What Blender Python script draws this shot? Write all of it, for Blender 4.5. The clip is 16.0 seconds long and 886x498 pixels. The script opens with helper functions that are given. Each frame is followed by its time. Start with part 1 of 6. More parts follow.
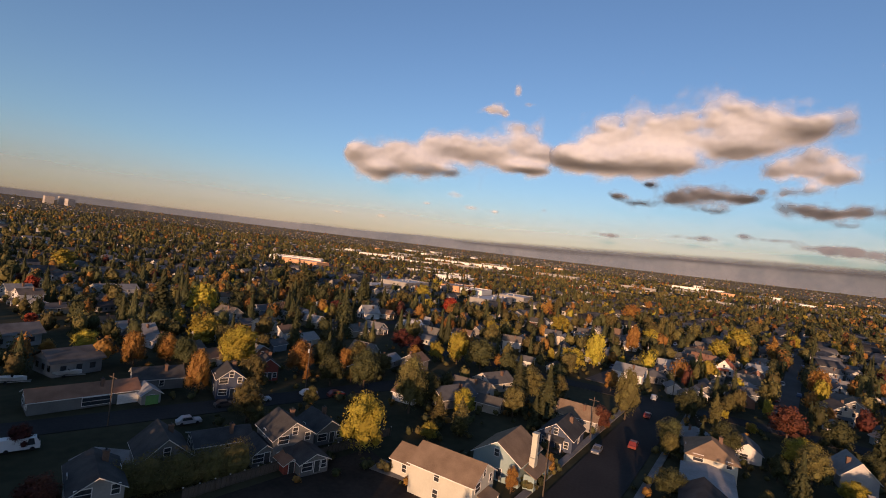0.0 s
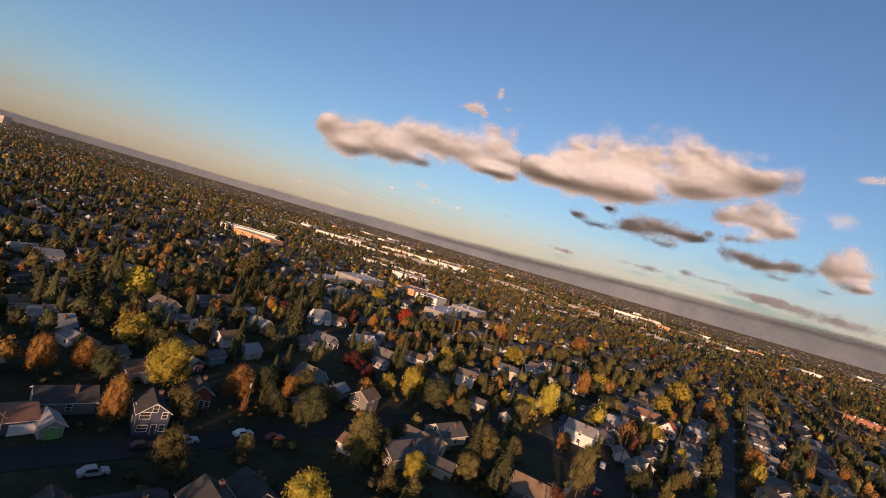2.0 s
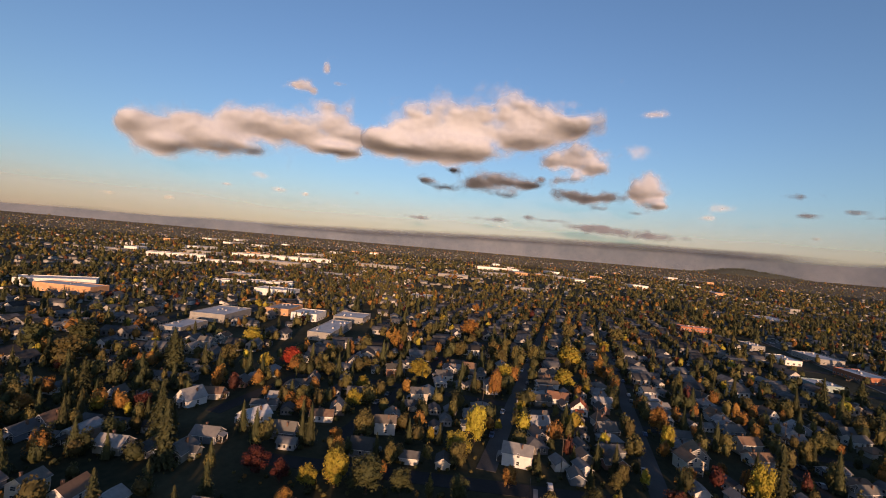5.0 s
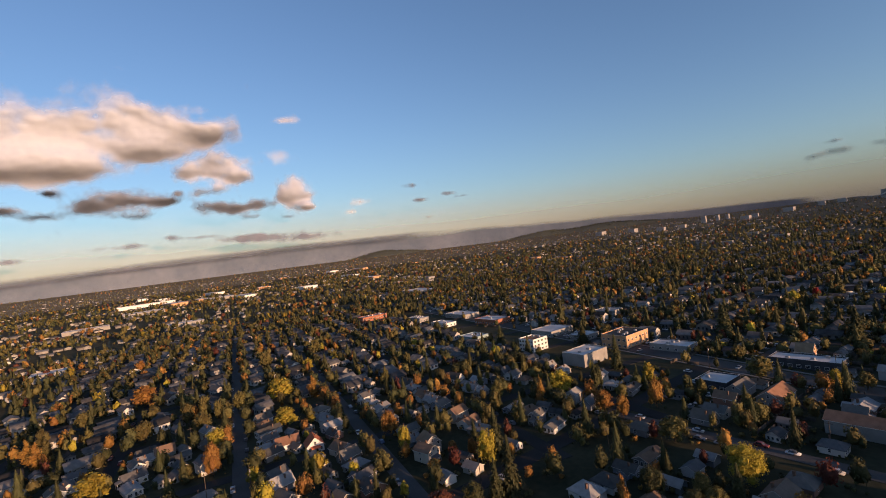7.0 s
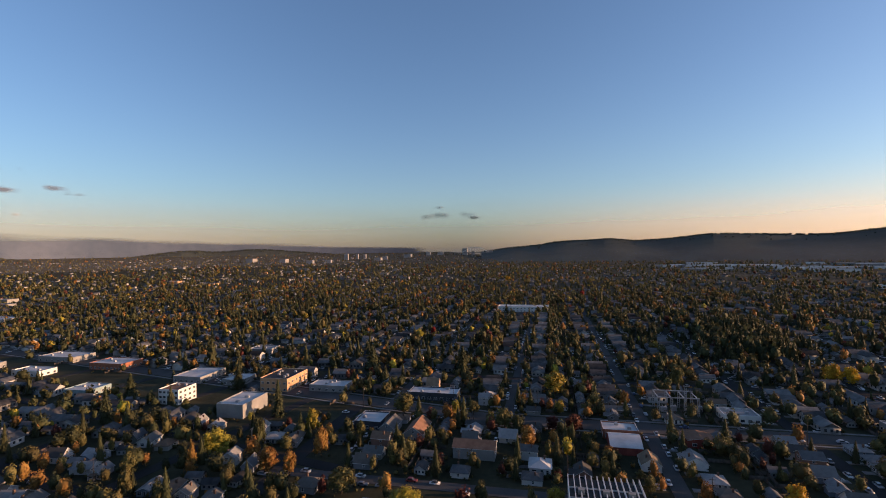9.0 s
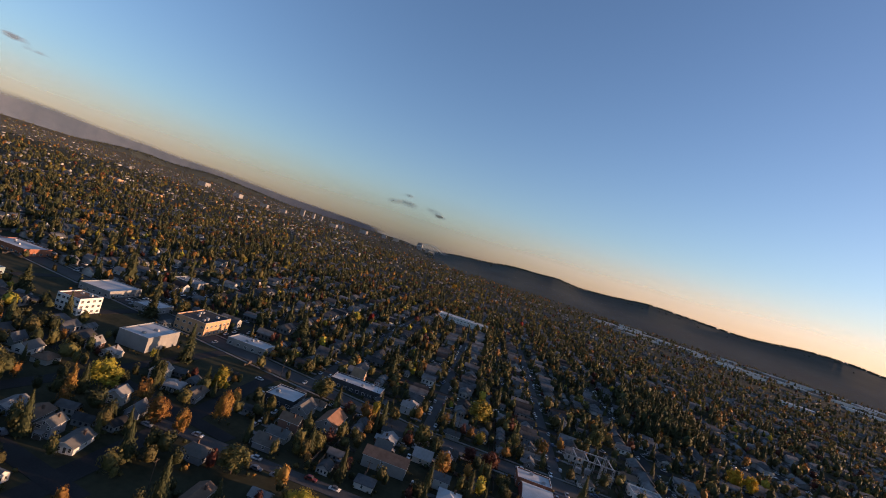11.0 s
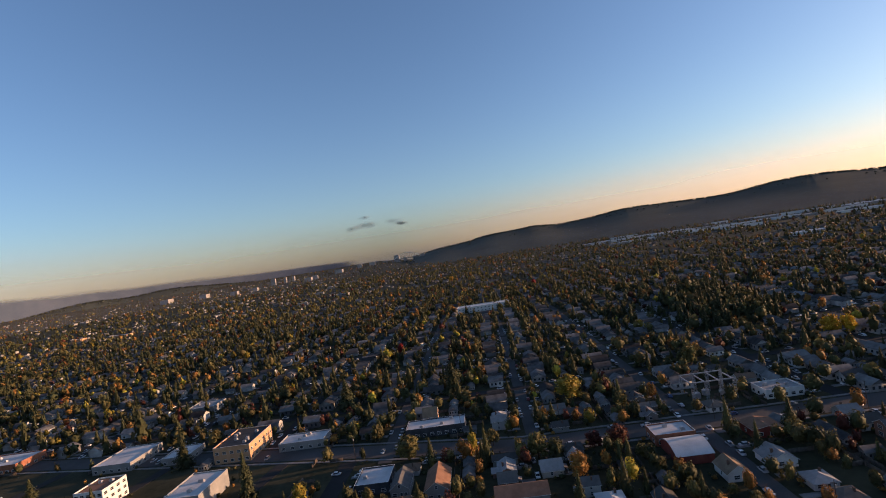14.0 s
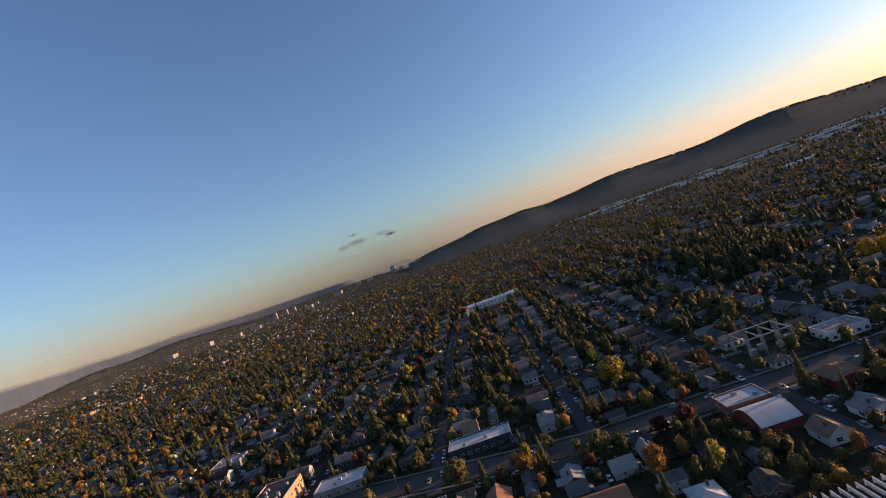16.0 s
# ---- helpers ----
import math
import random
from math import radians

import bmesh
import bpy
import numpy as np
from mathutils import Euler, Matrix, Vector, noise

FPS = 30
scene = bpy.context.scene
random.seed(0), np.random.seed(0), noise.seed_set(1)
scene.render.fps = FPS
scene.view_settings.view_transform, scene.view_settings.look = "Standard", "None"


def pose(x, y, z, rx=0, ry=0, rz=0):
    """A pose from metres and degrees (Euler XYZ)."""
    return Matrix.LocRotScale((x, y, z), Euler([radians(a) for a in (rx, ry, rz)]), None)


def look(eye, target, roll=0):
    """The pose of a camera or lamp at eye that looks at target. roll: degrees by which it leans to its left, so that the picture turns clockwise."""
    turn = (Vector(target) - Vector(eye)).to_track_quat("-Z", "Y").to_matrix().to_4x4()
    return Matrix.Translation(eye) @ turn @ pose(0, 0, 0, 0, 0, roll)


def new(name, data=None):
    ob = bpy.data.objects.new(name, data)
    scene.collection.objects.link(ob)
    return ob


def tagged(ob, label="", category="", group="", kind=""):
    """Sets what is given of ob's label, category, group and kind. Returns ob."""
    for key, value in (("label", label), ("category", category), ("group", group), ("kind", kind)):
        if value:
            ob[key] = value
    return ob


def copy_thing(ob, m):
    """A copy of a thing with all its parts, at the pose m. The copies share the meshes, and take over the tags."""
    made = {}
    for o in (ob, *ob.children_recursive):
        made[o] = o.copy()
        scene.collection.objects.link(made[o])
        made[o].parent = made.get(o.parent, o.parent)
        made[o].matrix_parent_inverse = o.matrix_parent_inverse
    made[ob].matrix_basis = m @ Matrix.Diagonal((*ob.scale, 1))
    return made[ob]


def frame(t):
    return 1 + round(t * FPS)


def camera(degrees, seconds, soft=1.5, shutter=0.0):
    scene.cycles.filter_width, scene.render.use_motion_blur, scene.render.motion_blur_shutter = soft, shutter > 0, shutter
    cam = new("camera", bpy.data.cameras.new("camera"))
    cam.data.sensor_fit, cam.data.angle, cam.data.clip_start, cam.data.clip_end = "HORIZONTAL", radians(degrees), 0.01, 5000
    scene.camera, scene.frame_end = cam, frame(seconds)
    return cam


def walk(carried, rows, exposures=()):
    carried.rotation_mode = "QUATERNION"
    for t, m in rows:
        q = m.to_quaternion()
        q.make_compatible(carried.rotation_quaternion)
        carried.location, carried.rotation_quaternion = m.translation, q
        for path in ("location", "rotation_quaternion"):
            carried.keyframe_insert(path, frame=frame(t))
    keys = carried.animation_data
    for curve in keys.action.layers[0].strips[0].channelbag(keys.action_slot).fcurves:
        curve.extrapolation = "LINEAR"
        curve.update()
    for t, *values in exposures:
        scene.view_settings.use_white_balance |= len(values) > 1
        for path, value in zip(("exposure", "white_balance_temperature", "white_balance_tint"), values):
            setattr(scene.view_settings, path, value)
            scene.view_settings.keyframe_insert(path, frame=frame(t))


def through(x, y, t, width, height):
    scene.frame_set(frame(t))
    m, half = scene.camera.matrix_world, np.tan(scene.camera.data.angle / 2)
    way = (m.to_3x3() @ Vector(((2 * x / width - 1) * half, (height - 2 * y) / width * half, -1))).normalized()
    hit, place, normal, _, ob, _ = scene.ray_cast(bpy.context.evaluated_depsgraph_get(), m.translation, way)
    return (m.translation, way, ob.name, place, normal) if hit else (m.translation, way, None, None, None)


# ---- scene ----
# camera and its flight: seconds, x, y, z, heading, pitch, roll (x west, y south, z up)
cam = camera(87.0, 16.0, soft=0.95)
FLIGHT = (
    (0, 57.53, 46.66, 42.37, 116.98, 0.21, 6.79),
    (0.5, 57.10, 44.34, 46.76, 114.70, -0.26, 11.99),
    (1, 55.70, 41.16, 49.92, 113.05, -0.19, 13.47),
    (1.5, 53.60, 37.40, 52.53, 112.14, 0.01, 14.86),
    (2, 51.26, 33.86, 55.62, 111.49, 0.05, 16.22),
    (2.5, 48.91, 30.40, 58.71, 111.23, 0.14, 17.89),
    (3, 46.25, 26.97, 62.36, 111.39, -0.06, 19.81),
    (3.2, 45.38, 25.40, 63.45, 111.36, 0.16, 20.26),
    (5.3, 33.74, 9.79, 78.05, 91.47, -0.22, 3.51),
    (5.5, 32.36, 8.30, 79.25, 89.06, -0.19, 4.48),
    (6, 28.44, 4.83, 82.29, 82.68, -0.13, 5.08),
    (6.5, 23.75, 1.51, 85.16, 71.22, -0.25, -0.99),
    (7, 18.93, -1.46, 87.82, 54.00, -0.19, -7.14),
    (7.5, 13.95, -2.88, 91.79, 38.60, -0.26, -7.45),
    (8, 9.23, -2.41, 94.02, 28.19, -0.09, -5.27),
    (8.5, 4.61, -1.75, 94.92, 20.06, 0.15, -2.98),
    (9, -0.00, 0.00, 96.49, 12.70, 0.15, -0.92),
    (9.5, -4.09, 2.71, 97.18, 5.53, 0.20, 0.82),
    (9.7, -5.63, 3.91, 97.35, 6.38, 0.17, 8.81),
    (11.8, -20.00, 21.79, 97.79, 7.08, 0.19, 18.18),
    (12, -21.66, 23.84, 97.83, 7.06, 0.10, 17.78),
    (12.5, -25.80, 28.90, 97.93, 7.04, 0.00, 16.87),
    (13, -29.58, 33.63, 97.86, 6.99, 0.02, 15.26),
    (13.5, -33.69, 38.16, 97.98, 5.40, -0.00, 1.68),
    (14, -37.92, 42.87, 98.18, 3.86, 0.01, -9.11),
    (14.5, -41.81, 47.79, 98.20, 3.04, 0.02, -16.91),
    (15, -44.27, 53.35, 98.28, 2.90, 0.07, -19.27),
    (15.5, -45.63, 59.36, 98.90, 2.93, -0.01, -19.61),
    (16, -46.42, 64.99, 99.46, 2.99, -0.05, -20.14),
)
walk(cam, [(t, pose(x, y, z, 0, 0, yaw) @ pose(0, 0, 0, 90 + pitch, 0, 0) @ pose(0, 0, 0, 0, 0, roll))
           for t, x, y, z, yaw, pitch, roll in FLIGHT],
     exposures=((0.0, 0.7, 6900, 24), (5.5, 0.69, 6900, 24), (8.5, 1.01, 6800, 24), (16.0, 1.0, 6750, 24)))

# ---- light: low evening sun from the west, clear sky ----
SUN_ELEVATION, SUN_HEADING = 6.2, -80.0      # heading: degrees to the left of +y
world = bpy.data.worlds.new("evening_sky")
scene.world = world
world.use_nodes = True
wn = world.node_tree
sky = wn.nodes.new("ShaderNodeTexSky")
sky.sky_type = "NISHITA"
sky.sun_disc = False
sky.sun_elevation = radians(SUN_ELEVATION)
sky.sun_rotation = radians(-SUN_HEADING)
sky.altitude, sky.air_density, sky.dust_density, sky.ozone_density = 60, 1.0, 0.9, 3.1
wn.nodes["Background"].inputs["Strength"].default_value = 0.134
wn.links.new(sky.outputs["Color"], wn.nodes["Background"].inputs["Color"])
sun = new("sun", bpy.data.lights.new("sun", "SUN"))
sun.data.energy, sun.data.angle, sun.data.color = 5.0, radians(0.55), (1.0, 0.64, 0.36)
sun_way = Vector((-math.sin(radians(SUN_HEADING)) * math.cos(radians(SUN_ELEVATION)),
                  math.cos(radians(SUN_HEADING)) * math.cos(radians(SUN_ELEVATION)), math.sin(radians(SUN_ELEVATION))))
sun.matrix_world = look(sun_way * 300, (0, 0, 0))

rng = np.random.default_rng(7)


# ---- materials ----
def material(name, low, high, rough=0.85, scale=0.6, fine=6.0, bump=0.15, vary=0.0, island=0.0, metal=0.0,
             through=0.0, alpha=1.0, hues=None):
    """Two-scale noise between two colours; vary: per object lightness, island: per piece lightness; hues: colours picked per object."""
    m = bpy.data.materials.new(name)
    m.use_nodes = True
    t = m.node_tree
    bs = t.nodes["Principled BSDF"]
    co = t.nodes.new("ShaderNodeTexCoord")
    big, small = t.nodes.new("ShaderNodeTexNoise"), t.nodes.new("ShaderNodeTexNoise")
    big.inputs["Scale"].default_value, small.inputs["Scale"].default_value = scale, fine
    big.inputs["Detail"].default_value, small.inputs["Detail"].default_value = 4, 3
    for n in (big, small):
        t.links.new(co.outputs["Object"], n.inputs["Vector"])
    add = t.nodes.new("ShaderNodeMath")
    add.operation = "MULTIPLY_ADD"
    t.links.new(small.outputs["Fac"], add.inputs[0])
    add.inputs[1].default_value = 0.45
    t.links.new(big.outputs["Fac"], add.inputs[2])
    spread = t.nodes.new("ShaderNodeMapRange")
    spread.inputs["From Min"].default_value, spread.inputs["From Max"].default_value = 0.45, 1.0
    t.links.new(add.outputs[0], spread.inputs["Value"])
    mix = t.nodes.new("ShaderNodeMix")
    mix.data_type = "RGBA"
    t.links.new(spread.outputs["Result"], mix.inputs["Factor"])
    mix.inputs["A"].default_value, mix.inputs["B"].default_value = (*low, 1), (*high, 1)
    colour = mix.outputs["Result"]
    if hues:
        info, ramp = t.nodes.new("ShaderNodeObjectInfo"), t.nodes.new("ShaderNodeValToRGB")
        ramp.color_ramp.interpolation = "CONSTANT"
        for k, h in enumerate(hues):
            e = ramp.color_ramp.elements[0] if k == 0 else ramp.color_ramp.elements.new(k / len(hues))
            e.color = (*h, 1)
        ramp.color_ramp.elements.remove(ramp.color_ramp.elements[-1]) if len(ramp.color_ramp.elements) > len(hues) else None
        t.links.new(info.outputs["Random"], ramp.inputs["Fac"])
        mul = t.nodes.new("ShaderNodeMix")
        mul.data_type, mul.blend_type = "RGBA", "MULTIPLY"
        mul.inputs["Factor"].default_value = 1
        t.links.new(ramp.outputs["Color"], mul.inputs["A"])
        t.links.new(colour, mul.inputs["B"])
        colour = mul.outputs["Result"]
    for amount, kind in ((vary, "ShaderNodeObjectInfo"), (island, "ShaderNodeNewGeometry")):
        if amount:
            src = t.nodes.new(kind)
            hsv, rg, rh = t.nodes.new("ShaderNodeHueSaturation"), t.nodes.new("ShaderNodeMapRange"), t.nodes.new("ShaderNodeMapRange")
            rnd = src.outputs["Random" if kind == "ShaderNodeObjectInfo" else "Random Per Island"]
            rg.inputs["To Min"].default_value, rg.inputs["To Max"].default_value = 1 - amount, 1 + amount
            rh.inputs["To Min"].default_value, rh.inputs["To Max"].default_value = 0.5 - amount * 0.05, 0.5 + amount * 0.05
            t.links.new(rnd, rg.inputs["Value"])
            t.links.new(rnd, rh.inputs["Value"])
            t.links.new(rg.outputs["Result"], hsv.inputs["Value"])
            t.links.new(rh.outputs["Result"], hsv.inputs["Hue"])
            t.links.new(colour, hsv.inputs["Color"])
            colour = hsv.outputs["Color"]
    t.links.new(colour, bs.inputs["Base Color"])
    bs.inputs["Roughness"].default_value, bs.inputs["Metallic"].default_value = rough, metal
    bs.inputs["Specular IOR Level"].default_value = 0.5 if rough < 0.5 else 0.1
    if bump:
        b = t.nodes.new("ShaderNodeBump")
        b.inputs["Strength"].default_value, b.inputs["Distance"].default_value = bump, 0.05
        t.links.new(small.outputs["Fac"], b.inputs["Height"])
        t.links.new(b.outputs["Normal"], bs.inputs["Normal"])
    if through:
        tr, mx = t.nodes.new("ShaderNodeBsdfTranslucent"), t.nodes.new("ShaderNodeMixShader")
        t.links.new(colour, tr.inputs["Color"])
        mx.inputs["Fac"].default_value = through
        t.links.new(bs.outputs[0], mx.inputs[1])
        t.links.new(tr.outputs[0], mx.inputs[2])
        t.links.new(mx.outputs[0], t.nodes["Material Output"].inputs["Surface"])
        bs.inputs["Specular IOR Level"].default_value = 0.2
    return m


def leaves(name, low, high, island=0.17, vary=0.2):
    return material(name, low, high, rough=0.7, scale=0.12, fine=1.6, bump=0, vary=vary, island=island, through=0.24)


ASPHALT = material("asphalt", (0.02, 0.02, 0.021), (0.042, 0.041, 0.04), rough=0.95, scale=0.05, fine=1.5)
PALE_ASPHALT = material("worn_pale_asphalt", (0.05, 0.048, 0.047), (0.1, 0.096, 0.092), rough=0.95, scale=0.05, fine=1.5)
CONCRETE = material("concrete", (0.12, 0.115, 0.11), (0.24, 0.23, 0.22), rough=0.9, scale=0.2, fine=3)
GROUND = material("lawn_and_yards", (0.016, 0.02, 0.011), (0.066, 0.06, 0.034), rough=1.0, scale=0.035, fine=0.4)
DIRT = material("bare_dirt", (0.02, 0.016, 0.013), (0.055, 0.043, 0.034), rough=1.0, scale=0.12, fine=1.2)
BARK = material("bark", (0.04, 0.03, 0.022), (0.12, 0.09, 0.07), rough=0.95, scale=1.0, fine=8)
GREEN = leaves("green_leaves", (0.024, 0.031, 0.013), (0.088, 0.088, 0.036))
OLIVE = leaves("olive_leaves", (0.05, 0.046, 0.017), (0.16, 0.134, 0.048))
YELLOW = leaves("yellow_leaves", (0.15, 0.122, 0.018), (0.37, 0.295, 0.045))
ORANGE = leaves("orange_leaves", (0.13, 0.065, 0.018), (0.34, 0.175, 0.048))
RED = leaves("red_leaves", (0.13, 0.02, 0.012), (0.38, 0.06, 0.03))
GOLD = leaves("golden_leaves", (0.36, 0.22, 0.015), (0.6, 0.38, 0.045))
MAROON = leaves("maroon_leaves", (0.04, 0.014, 0.011), (0.13, 0.042, 0.028))
CONIFER = leaves("conifer_needles", (0.022, 0.028, 0.013), (0.08, 0.08, 0.032))
PAINT = ((0.60, 0.58, 0.54), (0.24, 0.24, 0.25), (0.40, 0.37, 0.32), (0.66, 0.64, 0.60), (0.17, 0.19, 0.21), (0.26, 0.27, 0.24),
         (0.45, 0.42, 0.37), (0.28, 0.16, 0.12), (0.50, 0.49, 0.48), (0.20, 0.185, 0.17), (0.56, 0.50, 0.41), (0.22, 0.26, 0.31), (0.62, 0.61, 0.59))
SHINGLE = ((0.108, 0.105, 0.103), (0.176, 0.171, 0.167), (0.074, 0.072, 0.068), (0.135, 0.116, 0.099), (0.216, 0.212, 0.207), (0.176, 0.115, 0.081), (0.101, 0.103, 0.108), (0.230, 0.223, 0.216), (0.135, 0.130, 0.121), (0.284, 0.279, 0.274))
SIDING = material("painted_siding", (0.66, 0.66, 0.66), (0.88, 0.88, 0.88), rough=0.7, scale=0.4, fine=4, hues=PAINT)
ROOFING = material("roof_shingle", (0.75, 0.75, 0.75), (1.15, 1.15, 1.15), rough=0.95, scale=0.5, fine=5, hues=SHINGLE)
WHITE = material("white_paint", (0.5, 0.49, 0.47), (0.66, 0.65, 0.62), rough=0.6, scale=0.5, fine=4)
MEMBRANE = material("white_roof_membrane", (0.36, 0.36, 0.36), (0.54, 0.54, 0.54), rough=0.8, scale=0.15, fine=2)
GREYROOF = material("grey_roof_membrane", (0.19, 0.19, 0.19), (0.33, 0.325, 0.32), rough=0.9, scale=0.15, fine=2)
CHIMNEY_BRICK = material("sooty_brick", (0.09, 0.06, 0.045), (0.17, 0.105, 0.08), rough=0.9, scale=0.6, fine=8)
BRICK = material("red_brick", (0.2, 0.075, 0.045), (0.36, 0.15, 0.09), rough=0.9, scale=0.6, fine=8)
GLASS = material("window_glass", (0.02, 0.022, 0.025), (0.05, 0.052, 0.055), rough=0.08, bump=0)
DARK = material("dark_trim", (0.03, 0.03, 0.032), (0.07, 0.07, 0.07), rough=0.6)
STEEL = material("galvanised_steel", (0.3, 0.3, 0.31), (0.45, 0.45, 0.46), rough=0.5, metal=0.6)
WOOD = material("weathered_wood", (0.05, 0.04, 0.032), (0.14, 0.112, 0.09), rough=0.9, scale=0.8, fine=6)


# ---- mesh helpers ----
def mesh_of(name, verts, faces, *mats, slots=None):
    me = bpy.data.meshes.new(name)
    me.from_pydata([tuple(v) for v in verts], [], [tuple(f) for f in faces])
    for m in mats:
        me.materials.append(m)
    if slots is not None:
        me.polygons.foreach_set("material_index", slots)
    me.update()
    return me


def thing(name, label, category, m=None, group="", kind=""):
    ob = tagged(new(name), label, category, group, kind)
    if m is not None:
        ob.matrix_basis = m
    return ob


def part(name, me, parent, label="", m=None):
    ob = new(name, me)
    ob.parent = parent
    if m is not None:
        ob.matrix_basis = m
    if label:
        tagged(ob, label)
    return ob


class Shape:
    """Collects faces of one mesh."""

    def __init__(self):
        self.v, self.f, self.s = [], [], []

    def face(self, pts, slot=0):
        n = len(self.v)
        self.v += [tuple(p) for p in pts]
        self.f.append(tuple(range(n, n + len(pts))))
        self.s.append(slot)

    def box(self, x0, y0, z0, x1, y1, z1, slot=0, m=None):
        n = len(self.v)
        p = [(x, y, z) for z in (z0, z1) for x, y in ((x0, y0), (x1, y0), (x1, y1), (x0, y1))]
        self.v += [tuple(m @ Vector(q)) for q in p] if m is not None else p
        for q in ((0, 3, 2, 1), (4, 5, 6, 7), (0, 1, 5, 4), (1, 2, 6, 5), (2, 3, 7, 6), (3, 0, 4, 7)):
            self.f.append(tuple(n + k for k in q))
            self.s.append(slot)
        return self

    def slab(self, a, b, c, d, thick, slot=0):
        """A plate with the upper corners a b c d, thick metres deep downwards."""
        n = len(self.v)
        self.v += [tuple(p) for p in (a, b, c, d)] + [(p[0], p[1], p[2] - thick) for p in (a, b, c, d)]
        for q in ((0, 1, 2, 3), (7, 6, 5, 4), (0, 4, 5, 1), (1, 5, 6, 2), (2, 6, 7, 3), (3, 7, 4, 0)):
            self.f.append(tuple(n + k for k in q))
            self.s.append(slot)
        return self

    def prism(self, x, y, z0, z1, r0, r1, sides=6, slot=0):
        n = len(self.v)
        for z, r in ((z0, r0), (z1, r1)):
            self.v += [(x + r * math.cos(2 * math.pi * k / sides), y + r * math.sin(2 * math.pi * k / sides), z) for k in range(sides)]
        for k in range(sides):
            self.f.append((n + k, n + (k + 1) % sides, n + sides + (k + 1) % sides, n + sides + k))
            self.s.append(slot)
        self.f.append(tuple(n + sides + k for k in range(sides)))
        self.s.append(slot)
        return self

    def mesh(self, name, *mats):
        return mesh_of(name, self.v, self.f, *mats, slots=self.s)


# ---- ground, streets ----
AVENUES = [49.5 + 73.5 * k for k in range(-24, 16)]
STREETS = [-580, -494, -408, -322, -236, -150, -64, 30, 106, 184, 266] + [266 + 86 * k for k in range(1, 22)]
EAST, NORTH = (-0.98, 0.2), (0.2, 0.98)      # the turned street grid of the eastern blocks
EAST_ROWS = [(-118 + NORTH[0] * 58 * k, 79 + NORTH[1] * 58 * k) for k in (-3, -2, -1, 0, 1, 2)]


def eastern(x, y):
    """In the eastern blocks, whose streets run a little askew."""
    return x < -124 and -120 < y < 262 - 0.2 * (x + 60)


def rise(x, y):
    """The far plain climbs gently to the horizon, but not on the river side."""
    r, head = math.hypot(x, y), math.degrees(math.atan2(-x, y))
    side = min(1.0, max(0.0, (head - 3) / 9)) if head > -90 else 1.0
    return side * 82.0 * min(1.0, max(0.0, (r - 2750) / 2150)) ** 1.15


g = Shape()
turns_ = np.linspace(0, 2 * math.pi, 180, endpoint=False)
rings = [2750, 3000, 3300, 3600, 4000, 4500, 4950]
g.face([(2750 * math.cos(a), 2750 * math.sin(a), -0.1) for a in turns_])
for r0, r1 in zip(rings[:-1], rings[1:]):
    for a, b in zip(turns_, np.roll(turns_, -1)):
        g.face([(r * math.cos(q), r * math.sin(q), -0.1 + rise(r * math.cos(q), r * math.sin(q))) for r, q in ((r0, a), (r1, a), (r1, b), (r0, b))])
tagged(new("ground", g.mesh("ground", GROUND)), "dark lawns and yards of a flat suburb at dusk", "ground", kind="structure")
ROADS = []


def road(x0, y0, x1, y1, half=3.5, kerb=False, level=0.03, mat=None):
    """A strip of asphalt from one end to the other, with concrete pavements beside it where asked."""
    L = math.hypot(x1 - x0, y1 - y0)
    m = pose(x0, y0, 0, 0, 0, math.degrees(math.atan2(y1 - y0, x1 - x0)))
    ROADS.append((x0, y0, (x1 - x0) / L, (y1 - y0) / L, L, half))
    ob = new("road", Shape().box(0, -half, -0.3, L, half, level).mesh("road", mat or ASPHALT))
    ob.matrix_basis = m
    tagged(ob, "grey worn asphalt road between rows of houses", "road", kind="structure")
    if kerb:
        for s in (-1, 1):
            p = new("pavement", Shape().box(0, s * (half + 2.6) - 0.75, -0.3, L, s * (half + 2.6) + 0.75, level + 0.1).mesh("pavement", CONCRETE))
            p.matrix_basis = m
            tagged(p, "pale concrete pavement beside the road", "pavement", kind="structure")


def off_road(x, y):
    """Distance from the edge of the nearest road."""
    best = 999.0
    for x0, y0, ux, uy, L, half in ROADS:
        u = (x - x0) * ux + (y - y0) * uy
        v = abs((y - y0) * ux - (x - x0) * uy)
        if -half < u < L + half:
            best = min(best, v - half)
    return best


for k, x in enumerate(AVENUES):
    south = 184 if abs(x - 49.5) < 1 else 266 if -130 < x < 40 else 100 if x > 60 else 262 - 0.2 * (x + 60)
    road(x, south, x, 2080, kerb=False, level=0.03, mat=PALE_ASPHALT if -110 < x < 60 else ASPHALT)
for y in STREETS:
    if y == 266:
        road(-30, y, 1200, y, 7.0, kerb=True, level=0.045, mat=PALE_ASPHALT)
        road(-30, y, -1500, y + 0.2 * 1470, 7.0, kerb=True, level=0.048, mat=PALE_ASPHALT)
    elif y == 184:
        road(-122, y + 2, 1200, y, level=0.045, mat=PALE_ASPHALT)
    elif y > 266:
        road(-1800, y, 1200, y, level=0.045)
    elif y > 100 or y < -150:
        road(60 if y > 100 else -1800, y, 1200 if y > 100 else -100, y, level=0.045)
for k, (x, y) in enumerate(EAST_ROWS):
    road(x, y, x + EAST[0] * 900, y + EAST[1] * 900, level=0.04, mat=PALE_ASPHALT if k in (2, 3) else ASPHALT)
road(-119, -60, -117, 272, 4.2, level=0.035)
